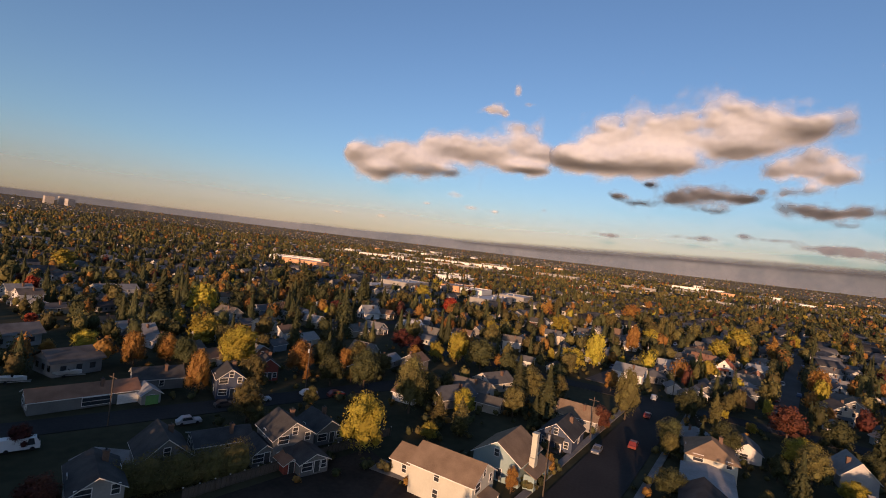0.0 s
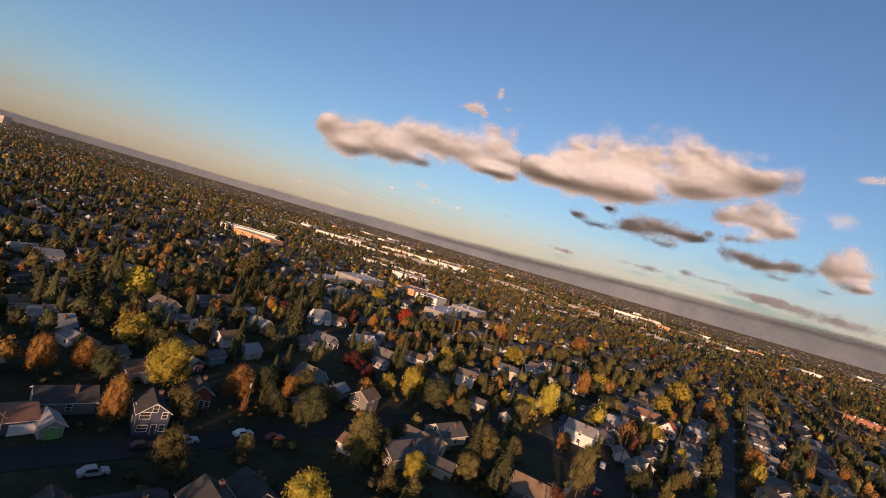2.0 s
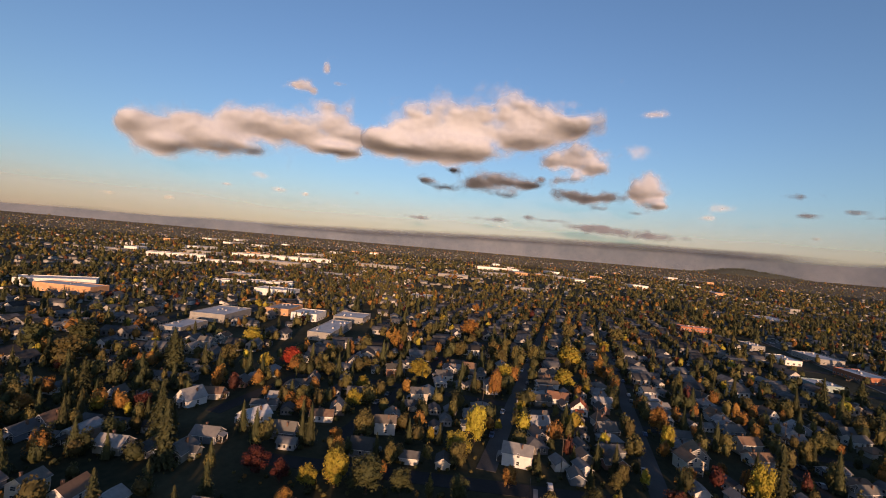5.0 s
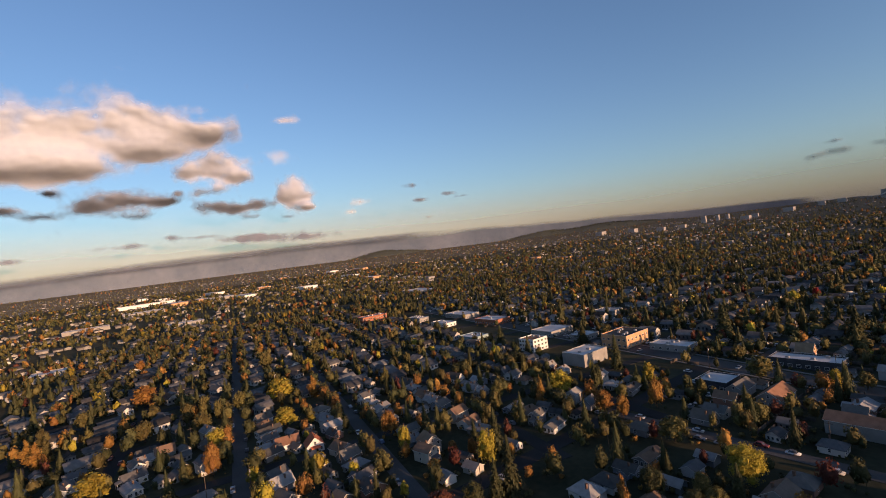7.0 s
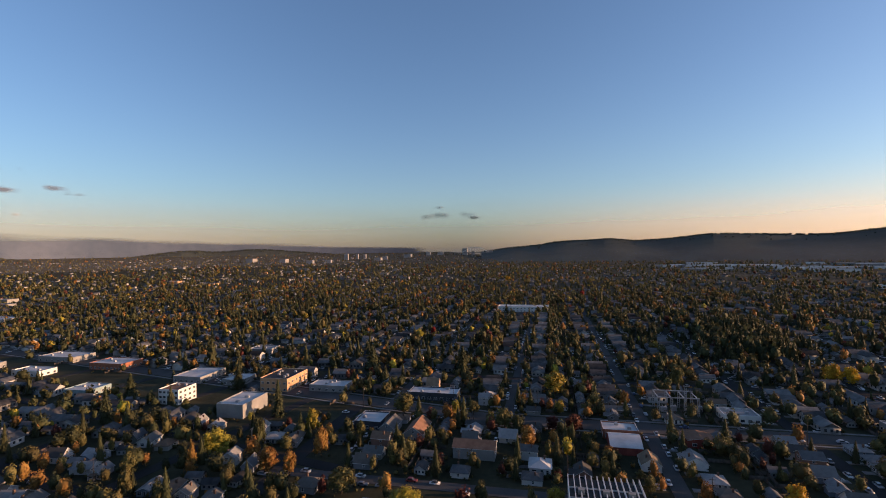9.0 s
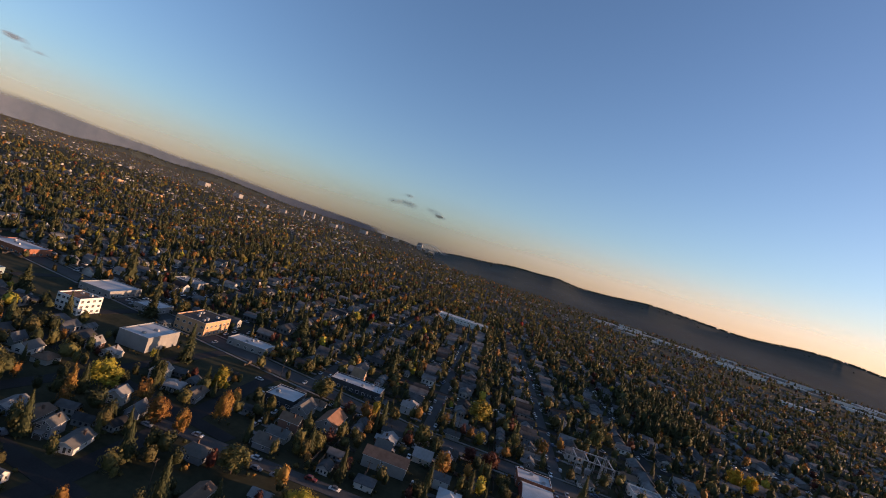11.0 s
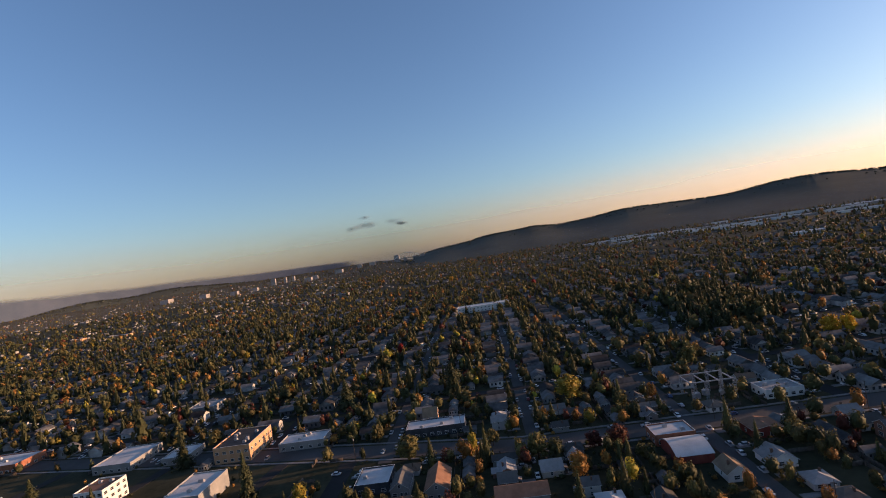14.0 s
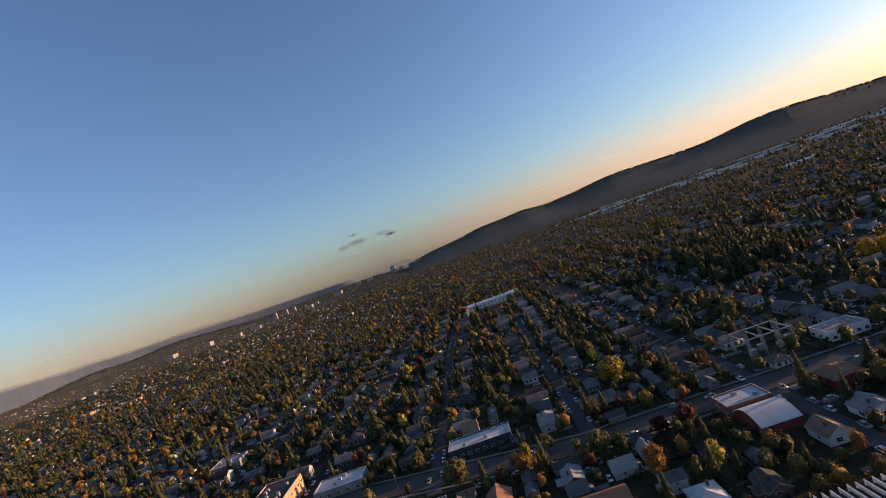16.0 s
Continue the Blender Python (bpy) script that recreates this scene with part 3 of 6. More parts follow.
# trees that stand out: x, y, height, width
TREES_ORANGE = ((-114.3, -27.3, 12.8, 6.8), (-213.7, 28.3, 15.8, 8.3), (-267.8, -64.6, 11.7, 6.5), (-51.0, -52.4, 11.0, 9.4), (-387.8, 12.8, 16.0, 19.2), (-118.8, 29.4, 8.1, 5.6), (-122.8, 184.8, 10.8, 10.8), (-11.2, 228.9, 12.2, 9.4), (-39.5, 27.1, 4.3, 3.0), (-137.9, -34.5, 6.0, 6.2), (-160.1, -55.9, 9.1, 8.1), (-26.3, 23.5, 5.1, 2.9), (-116.9, -12.5, 5.4, 4.0), (-105.9, 201.9, 14.9, 8.5), (-20.2, -56.6, 11.8, 6.7), (43.7, 301.3, 9.9, 6.5), (-30.3, -84.9, 9.1, 7.0), (-179.9, -105.8, 9.9, 5.1), (-135.7, 93.7, 7.4, 6.2), (-145.7, 110.1, 6.2, 4.8), (-21.7, -86.4, 10.5, 7.9), (-137.5, 114.5, 8.0, 5.0), (-11.0, -108.6, 5.0, 4.8),)
TREES_ORANGE_MORE = ((-105.9, -139.5, 8.7, 5.3), (-110.2, 181.6, 12.3, 6.7), (-186.4, 102.6, 13.0, 10.3), (-121.5, -155.1, 8.1, 9.3), (-133.1, -156.6, 6.9, 8.4), (-548.4, 18.4, 13.0, 12.0),)
TREES_YELLOW = ((-247.0, 35.6, 11.6, 11.5), (-233.7, -15.1, 12.6, 15.1), (-303.7, 85.3, 16.0, 19.2), (-364.4, 125.4, 11.7, 9.6), (-246.5, 70.8, 12.3, 14.2), (-190.2, 39.3, 7.8, 6.7), (-53.4, 263.1, 11.0, 5.8), (-94.6, 13.7, 5.4, 2.5), (-205.8, -41.0, 7.2, 7.2), (-167.4, 28.1, 5.6, 3.6), (-36.0, 1.0, 4.5, 4.8), (-153.1, 18.1, 16.0, 10.3), (-148.8, 0.5, 6.1, 3.9), (-176.5, -37.9, 9.2, 8.6), (-138.0, 11.8, 9.8, 11.7), (-20.3, -6.0, 13.3, 10.3), (2.8, 317.5, 16.0, 19.2), (-161.3, 71.5, 7.0, 5.2), (-40.5, -67.2, 14.1, 13.4), (-124.3, 228.0, 13.9, 9.1), (-83.4, -142.7, 16.0, 14.0), (-269.0, -132.7, 14.6, 16.3), (-50.8, -96.4, 11.6, 13.9), (-166.0, 98.6, 11.6, 7.3),)
TREES_YELLOW_MORE = ((-155.5, 193.0, 14.0, 14.5), (-131.0, 77.2, 6.7, 3.6), (-106.2, -25.3, 13.1, 9.7), (-104.2, -33.3, 7.7, 6.9), (1.6, 175.1, 10.0, 8.5), (-117.2, 63.7, 3.0, 3.6), (-107.0, 70.0, 3.3, 4.0), (-16.5, -101.5, 8.5, 8.0), (-99.7, -303.5, 16.0, 19.2), (-49.8, 157.2, 14.5, 13.5), (-83.2, 76.7, 8.5, 9.2), (-68.4, 83.2, 5.6, 6.7), (-11.2, 149.1, 14.4, 10.9), (-125.2, 112.3, 16.0, 9.2), (-57.1, 91.0, 7.3, 9.1),)
TREES_OLIVE = ((-305.0, 30.1, 15.0, 9.0), (-311.5, 40.4, 15.0, 9.2), (-141.9, -24.9, 13.0, 10.1), (-296.7, 45.9, 14.0, 7.4), (-420.8, 106.9, 16.0, 14.3), (-305.2, 59.7, 13.4, 10.4), (-193.2, -193.0, 16.0, 18.0), (-275.1, -57.4, 8.7, 5.9), (-424.8, 154.3, 16.0, 14.4), (-47.6, -11.2, 15.9, 10.4), (-82.3, 9.9, 11.7, 10.2), (-221.1, -63.9, 8.2, 9.9), (-105.9, 292.5, 10.7, 8.8), (-44.1, 270.2, 8.7, 7.8), (-230.1, -85.4, 8.6, 8.8), (-85.1, 265.3, 13.0, 15.0), (-82.0, 172.7, 11.2, 12.8), (-123.5, -11.2, 9.2, 5.6), (-88.9, 37.0, 15.8, 8.1), (-295.9, 179.8, 11.2, 7.2), (-128.6, 68.5, 8.7, 5.5), (85.0, 346.4, 16.0, 10.4), (-222.2, -122.7, 12.6, 12.2), (19.5, 226.5, 6.7, 5.6),)
TREES_OLIVE_MORE = ((-95.2, 224.0, 10.6, 6.0), (17.1, 240.4, 6.3, 6.2), (-148.5, 65.8, 5.8, 5.3), (20.9, 194.3, 8.1, 6.5), (-177.4, -120.9, 7.3, 8.7), (37.3, 195.0, 8.0, 5.9), (-165.3, 152.8, 12.2, 6.3), (35.9, 207.2, 4.1, 4.7), (-52.7, 66.0, 4.3, 3.7), (-329.0, -38.3, 16.0, 8.2), (-182.4, -183.8, 10.0, 6.1), (-280.1, 34.6, 13.0, 12.0), (-172.6, -60.8, 9.3, 9.1), (-244.0, -49.1, 7.8, 9.8), (-297.4, 7.3, 13.0, 12.0), (-363.0, -21.5, 13.0, 11.9), (-178.5, 167.1, 11.8, 8.3), (-24.5, 251.0, 12.3, 12.0),)
TREES_GREEN = ((-104.6, -14.9, 12.8, 12.5), (-55.4, -31.4, 12.0, 9.9), (-49.9, -39.3, 9.1, 8.9), (-253.8, -325.5, 16.0, 19.2), (-141.8, 206.4, 16.0, 7.6), (-73.0, 48.6, 8.5, 7.7), (-164.3, -144.1, 13.6, 9.9), (-231.3, -219.6, 16.0, 19.2), (-211.2, -230.3, 16.0, 19.2), (39.6, -27.8, 4.1, 3.2), (-45.0, 49.5, 6.3, 7.9),)
TREES_FIR = ((-140.8, 357.1, 22.0, 14.0), (-122.9, -94.0, 22.0, 10.3), (-67.0, 361.0, 22.0, 15.4), (-175.5, -14.9, 8.6, 3.8), (-157.9, 248.7, 22.0, 8.8), (-12.0, 288.0, 11.7, 5.6), (-63.9, -142.7, 22.0, 13.1), (-196.2, -138.3, 21.7, 13.7), (-249.8, 219.2, 22.0, 8.6), (-129.4, 120.9, 20.8, 9.1), (-278.9, 263.1, 16.9, 10.7), (-105.4, -80.1, 22.0, 9.1), (81.0, 247.1, 14.3, 8.1), (-202.8, 213.3, 13.2, 4.3), (-151.6, -148.7, 16.9, 9.2), (-187.0, -199.1, 15.1, 7.3), (-102.9, 103.6, 22.0, 8.2), (-226.6, -158.7, 16.5, 11.8), (-217.5, 293.5, 16.6, 12.0),)
TREES_POPLAR = ((-318.9, -18.1, 12.0, 6.0), (-321.3, -36.9, 12.0, 6.0), (-480.2, 189.8, 12.0, 6.0), (-44.4, -1.4, 8.3, 3.8), (-43.6, 5.0, 9.1, 4.5), (-271.3, 147.1, 12.0, 6.0), (-299.4, 170.6, 12.0, 5.3),)
TREES_MAROON = ((-73.3, 32.2, 7.2, 5.9), (0.7, 254.1, 8.1, 8.7), (11.4, 253.4, 9.8, 11.8), (-109.1, -52.1, 8.9, 10.2), (-109.1, 78.7, 10.4, 11.6), (-140.5, -113.8, 10.2, 8.3), (17.0, -50.4, 4.7, 4.3), (25.0, -24.7, 7.3, 6.5), (35.8, -39.8, 4.9, 5.8), (-67.5, 110.3, 8.4, 10.5),)
TREES_RED = ((62.8, 945.1, 15.2, 12.8), (-127.5, 511.4, 11.5, 7.8), (-234.0, -90.8, 11.9, 12.8), (-45.4, -206.6, 11.0, 6.5), (-24.3, -152.1, 4.2, 5.1),)
TREES_COLUMN = ((-482.8, 119.5, 15.0, 7.5), (-303.1, -38.9, 15.0, 7.5), (-314.7, -43.6, 15.0, 6.7), (-287.4, 101.9, 15.0, 7.5), (-154.9, 176.1, 15.0, 4.6),)
TREES_GOLD = ((-120.9, 1424.3, 16.0, 19.2), (189.0, 372.0, 15.0, 13.0), (200.5, 372.5, 13.5, 12.0), (86.5, 193.0, 10.5, 9.0),)
for kind, rows in (("orange", TREES_ORANGE), ("orange", TREES_ORANGE_MORE), ("yellow", TREES_YELLOW), ("yellow", TREES_YELLOW_MORE), ("olive", TREES_OLIVE), ("olive", TREES_OLIVE_MORE), ("green", TREES_GREEN), ("fir", TREES_FIR), ("poplar", TREES_POPLAR), ("maroon", TREES_MAROON), ("red", TREES_RED), ("column", TREES_COLUMN), ("gold", TREES_GOLD)):
    for x, y, h, w in rows:
        tree(kind, x, y, h, w)

# ---- buildings that stand out ----
def flat_building(name, label, x0, y0, x1, y1, h, wall, roof, rows=1, cols_x=4, cols_y=4, turn=0.0, parapet=0.6, units=0, category="building", band=None):
    """A flat-roofed block: walls with a parapet, a roof deck inside it, windows on all sides, rooftop units."""
    cx, cy, w, d = (x0 + x1) / 2, (y0 + y1) / 2, abs(x1 - x0), abs(y1 - y0)
    ob = thing(name, label, category, pose(cx, cy, 0, 0, 0, turn))
    PLACED.append((cx, cy, max(w, d) * 0.55))
    for k in range(int(max(w, d) // 8)):
        u = (k + 0.5) / max(1, int(max(w, d) // 8)) - 0.5
        PLACED.append((cx + (u * w if w > d else 0), cy + (u * d if d >= w else 0), min(w, d) * 0.6))
    x, y, t = w / 2, d / 2, 0.3
    s = Shape()
    o, i = [(-x, -y), (x, -y), (x, y), (-x, y)], [(-x + t, -y + t), (x - t, -y + t), (x - t, y - t), (-x + t, y - t)]
    top = h + parapet
    for k in range(4):
        (ax, ay), (bx, by), (ex, ey), (fx, fy) = o[k], o[(k + 1) % 4], i[(k + 1) % 4], i[k]
        s.face(((ax, ay, 0), (bx, by, 0), (bx, by, top), (ax, ay, top)))
        s.face(((ax, ay, top), (bx, by, top), (ex, ey, top), (fx, fy, top)), 1)
        s.face(((fx, fy, top), (ex, ey, top), (ex, ey, h - 0.2), (fx, fy, h - 0.2)))
    part("wall", s.mesh(name + "_wall", wall, WHITE), ob)
    part("roof", Shape().slab((-x + t, -y + t, h), (x - t, -y + t, h), (x - t, y - t, h), (-x + t, y - t, h), 0.25).mesh(name + "_roof", roof), ob)
    st = h / rows
    for r in range(rows):
        z = r * st + 0.95
        if z + 1.5 > h + parapet:
            continue
        for k in range(cols_x):
            px = -x + w * (k + 0.5) / cols_x
            part("window", WIDE_WINDOW, ob, m=pose(px, -y - 0.004, z))
            if cy < 200:
                part("window", WIDE_WINDOW, ob, m=pose(px, y + 0.004, z, 0, 0, 180))
        for k in range(cols_y):
            py = -y + d * (k + 0.5) / cols_y
            part("window", WIDE_WINDOW, ob, m=pose(x + 0.004, py, z, 0, 0, 90))
            part("window", WIDE_WINDOW, ob, m=pose(-x - 0.004, py, z, 0, 0, -90))
    for k in range(units):
        part("roof_unit", Shape().box(-0.9, -0.7, 0, 0.9, 0.7, 1.1).box(-0.6, -0.5, 1.1, 0.6, 0.5, 1.3).mesh("roof_unit", STEEL), ob,
             m=pose(rng.uniform(-0.7, 0.7) * x, rng.uniform(-0.7, 0.7) * y, h))
    return ob


TAN = material("tan_brick", (0.36, 0.2, 0.11), (0.55, 0.33, 0.19), rough=0.9, scale=0.3, fine=5)
PALE = material("pale_stucco", (0.19, 0.185, 0.175), (0.28, 0.27, 0.257), rough=0.9, scale=0.2, fine=3)
# pale siding of the first gardens, darkened so the colour carries their shade
SHADEGREY = material("shade_darkened_siding", (0.1, 0.099, 0.097), (0.165, 0.163, 0.158), rough=0.8, scale=0.3, fine=4)
CREAM = material("cream_siding", (0.36, 0.355, 0.3), (0.45, 0.44, 0.375), rough=0.75, scale=0.3, fine=4)
TEAL = material("pale_teal_siding", (0.18, 0.25, 0.25), (0.25, 0.32, 0.32), rough=0.75, scale=0.3, fine=4)
NAVY = material("navy_siding", (0.035, 0.045, 0.075), (0.06, 0.075, 0.11), rough=0.75, scale=0.3, fine=4)
REDWALL = material("dark_red_siding", (0.16, 0.035, 0.03), (0.26, 0.07, 0.05), rough=0.8, scale=0.3, fine=4)
CHARCOAL = material("charcoal_panels", (0.03, 0.032, 0.036), (0.07, 0.072, 0.08), rough=0.7, scale=0.3, fine=4)
TANROOF = material("tan_brown_shingle", (0.15, 0.105, 0.07), (0.26, 0.185, 0.125), rough=0.95, scale=0.4, fine=5)
REDROOF = material("red_shingle", (0.3, 0.08, 0.04), (0.46, 0.15, 0.08), rough=0.95, scale=0.4, fine=5)
BROWNROOF = material("brown_shingle", (0.16, 0.085, 0.055), (0.27, 0.15, 0.1), rough=0.95, scale=0.4, fine=5)
DARKROOF = material("dark_grey_shingle", (0.035, 0.035, 0.036), (0.075, 0.074, 0.073), rough=0.95, scale=0.4, fine=5)
GREENDOOR = material("green_garage_door", (0.08, 0.2, 0.06), (0.14, 0.3, 0.1), rough=0.6)

flat_building("brick_building", "tan brick two-storey building with flat roof", -198.5, 291.0, -177.5, 319.0, 8.6, TAN, DARKROOF, 2, 5, 6, units=7)
flat_building("commercial_building", "pale stucco commercial building with flat roof", -192.8, 239.7, -175.2, 264.3, 7.6, PALE, MEMBRANE, 2, 0, 0, units=3)
flat_building("apartment_building", "white three-storey building with red brick side", -247.5, 254.1, -232.5, 269.9, 9.2, WHITE, BROWNROOF, 3, 5, 4, units=2)
flat_building("supermarket", "low building with broad white flat roof", -278.0, 299.0, -254.0, 327.0, 4.4, PALE, MEMBRANE, 1, 5, 6, units=0)
flat_building("community_hall", "long low building with white flat roof", -90.0, 290.5, -58.0, 303.5, 4.6, CHARCOAL, MEMBRANE, 1, 8, 3, units=3)
flat_building("shop", "small shop with white flat roof", -163.8, 296.5, -137.8, 310.5, 4.0, PALE, MEMBRANE, 1, 5, 3, units=3)
flat_building("workshop", "workshop with pale blue-grey flat roof", -104.5, 237.0, -89.5, 253.0, 4.2, CHARCOAL, MEMBRANE, 1, 3, 3, units=1)
flat_building("shop", "low white shop beside a main road", 92.0, 281.5, 110.0, 294.5, 4.0, WHITE, GREYROOF, 1, 5, 3, units=2)
flat_building("shop", "low shop with pale flat roof", 165.6, 267.3, 185.6, 285.3, 4.2, PALE, MEMBRANE, 1, 4, 4, units=2)
flat_building("shop", "red-fronted shop with white flat roof", -382.6, 321.2, -349.4, 342.8, 5.2, BRICK, MEMBRANE, 1, 8, 4, units=3)
flat_building("shop", "low shop with pale flat roof", -460.4, 337.6, -420.4, 359.6, 4.5, PALE, MEMBRANE, 1, 6, 3, units=2)
flat_building("shop", "low pale shop in a parking lot", -428.5, 293.7, -399.7, 308.1, 4.0, WHITE, MEMBRANE, 1, 6, 3, units=3)
flat_building("shop", "long shop with pale front", -493.7, 302.9, -466.7, 316.4, 4.5, PALE, MEMBRANE, 1, 12, 3, units=5)
flat_building("shop", "low building with grey flat roof", -280.6, 393.3, -258.6, 412.3, 5.0, PALE, GREYROOF, 1, 4, 4, units=2)
flat_building("shop", "small shop with pale flat roof", -235.3, 298.8, -219.3, 316.8, 3.8, PALE, MEMBRANE, 1, 3, 3, units=1)
flat_building("shop", "low shop with pale green roof edge", -329.1, 257.1, -308.1, 275.1, 4.0, TEAL, MEMBRANE, 1, 5, 4, units=2)
flat_building("school", "long white school with flat roof", -77.0, 723.5, -1.0, 746.5, 8.0, WHITE, MEMBRANE, 2, 14, 4, units=4)
flat_building("warehouse", "large pale warehouse with white flat roof", -835.0, 497.5, -765.0, 542.5, 7.0, PALE, MEMBRANE, 1, 0, 0, units=4)
flat_building("warehouse", "low warehouse with white flat roof", -380.3, -218.2, -334.3, -188.2, 6.5, PALE, MEMBRANE, 1, 8, 5, units=4)
flat_building("warehouse", "low warehouse with white flat roof", -408.6, -151.0, -380.6, -127.0, 6.5, WHITE, MEMBRANE, 1, 5, 4, units=2)
flat_building("warehouse", "long warehouse with stepped white roof", -366.0, -108.0, -306.0, -90.0, 6.0, PALE, MEMBRANE, 1, 12, 3, units=6)
flat_building("warehouse", "low warehouse with white flat roof", -426.5, -115.2, -393.5, -87.2, 5.0, PALE, MEMBRANE, 1, 5, 4, units=3)
flat_building("warehouse", "low grey warehouse with flat roof", -313.1, -205.6, -279.1, -189.6, 5.0, PALE, MEMBRANE, 1, 6, 3, units=2)
flat_building("warehouse", "brick building with long flat roof", -561.0, 265.0, -545.0, 301.0, 8.5, BRICK, GREYROOF, 2, 4, 10, units=4)
flat_building("warehouse", "low building with tan flat roof", -434.8, -182.0, -396.8, -160.0, 6.0, TAN, GREYROOF, 1, 6, 3, units=3)
flat_building("warehouse", "low warehouse with pale flat roof", -556.7, -258.5, -528.7, -210.5, 8.0, WHITE, MEMBRANE, 1, 4, 7, units=3)
flat_building("warehouse", "low warehouse with pale flat roof", -425.6, -426.3, -401.6, -364.3, 8.0, TAN, MEMBRANE, 1, 4, 8, units=3)
for x0, y0, x1, y1, hh in ((-1180, -620, -1090, -350, 12), (-860, -605, -810, -505, 11), (-1700, -15, -1560, 180, 12), (-1320, -120, -1240, 30, 11), (-950, -330, -890, -230, 9),
                           (-760, -420, -700, -330, 9), (-640, -330, -590, -280, 8), (-1500, -420, -1400, -180, 12), (-1050, 60, -980, 170, 9), (-680, -90, -630, -30, 8),
                           (-1950, 250, -1800, 420, 12), (-1350, -900, -1270, -700, 12), (-1120, -960, -1040, -830, 11)):
    flat_building("warehouse", "distant long white warehouse with flat roof", x0 * 0.75 + x1 * 0.25, y0 * 0.78 + y1 * 0.22, x1 * 0.75 + x0 * 0.25, y1 * 0.78 + y0 * 0.22, hh * 0.7, PALE, MEMBRANE, 1, 0, 0)

for x, y, w, d, hh, turn in ((-1393, -589, 60, 290, 11, 23), (-1076, -725, 50, 130, 10, 33), (-2172, 116, 60, 200, 12, 0), (-635, -285, 22, 62, 7, 22), (-604, -330, 20, 44, 7, 22), (-443, -438, 30, 70, 9, 35), (-980, -560, 30, 90, 8, 28)):
    flat_building("warehouse", "distant long white warehouse with flat roof", x - w / 2, y - d / 2, x + w / 2, y + d / 2, hh, WHITE, MEMBRANE, 1, 0, 0, turn=turn)

# barrel-roofed hall with a flat annexe at the crossing
hall = thing("barrel_roof_hall", "hall with white barrel roof and red brick ends", "building", pose(34, 238, 0) @ Matrix.Diagonal((0.85, 0.85, 0.95, 1)))
PLACED.append((34, 237, 11)), PLACED.append((33, 252, 9))
n = 12
arc = [(-10 + 20 * k / n, 3.6 + 3.0 * math.sin(math.pi * k / n)) for k in range(n + 1)]
s = Shape()
for dz in (0.2, 0.0):
    s.v += [(x, a * (1.02 if dz else 1.0), z + dz) for x in (-8.6, 8.6) for a, z in arc]
m = n + 1
for k in range(n):
    s.f += [(k, m + k, m + k + 1, k + 1), (2 * m + k + 1, 3 * m + k + 1, 3 * m + k, 2 * m + k), (k, k + 1, 2 * m + k + 1, 2 * m + k), (m + k + 1, m + k, 3 * m + k, 3 * m + k + 1)]
s.f += [(0, 2 * m, 3 * m, m), (n, m + n, 3 * m + n, 2 * m + n)]
s.s = [0] * len(s.f)
roof_me = s.mesh("barrel_roof", MEMBRANE)
part("roof", roof_me, hall)
s = Shape()
s.box(-8.3, -9.9, 0, 8.3, 9.9, 3.6)
for x in (-8.3, 8.3):
    s.face([(x, -9.9, 3.6)] + [(x, a * 0.99, z) for a, z in arc] + [(x, 9.9, 3.6)])
part("wall", s.mesh("hall_wall", REDWALL), hall)
flat_building("annexe", "low annexe with railed white roof terrace", 25.5, 247.6, 42.5, 259.5, 4.4, BRICK, MEMBRANE, 1, 4, 2, units=2)

# dark flats with a row of white fins over the roof
flats = thing("row_of_flats", "dark row of flats with white fin walls over the roof", "building", pose(18.5, 170, 0) @ Matrix.Diagonal((0.88, 0.9, 1, 1)))
PLACED += [(8, 170, 11), (18.5, 170, 12), (29, 170, 11), (12, 160, 9), (26, 160, 9)]
part("wall", Shape().box(-14.4, -14.5, 0, 14.4, 14.0, 9.6).mesh("flats_wall", CHARCOAL), flats)
part("roof", Shape().box(-14.2, -14.3, 9.604, 14.2, 13.8, 9.8).mesh("flats_roof", DARK), flats)
FIN = Shape().box(-0.16, -15.0, 0.0, 0.16, 14.6, 11.0).mesh("fin", WHITE)
for k in range(13):
    part("fin", FIN, flats, "white painted fin wall", pose(-14.4 + 28.8 * k / 12, 0, 0))
RAIL = Shape().box(-14.2, -0.12, 9.804, 14.2, 0.12, 10.3).mesh("crosswall", WHITE)
for yy in (5.5, -2.5):
    part("crosswall", RAIL, flats, m=pose(0, yy, 0))
for k in range(3):
    part("roof_unit", Shape().box(-1.3, -1.0, 9.8, 1.3, 1.0, 11.6).mesh("roof_unit", PALE), flats, m=pose(-9.6 + 9.6 * k, 1.6, 0))
for k in range(12):
    for z in (1.0, 4.1, 7.2):
        part("window", WINDOW, flats, m=pose(-13.2 + 28.8 * (k + 0.0) / 12, -14.504, z))
        part("window", WINDOW, flats, m=pose(-13.2 + 28.8 * (k + 0.0) / 12, 14.004, z, 0, 0, 180))

# electricity substation
yard = thing("substation", "steel lattice substation with transformers in a fenced yard", "substation", pose(70.5, 296, 0))
PLACED += [(63.5, 295, 9), (75.5, 295, 9), (70.5, 303, 8)]


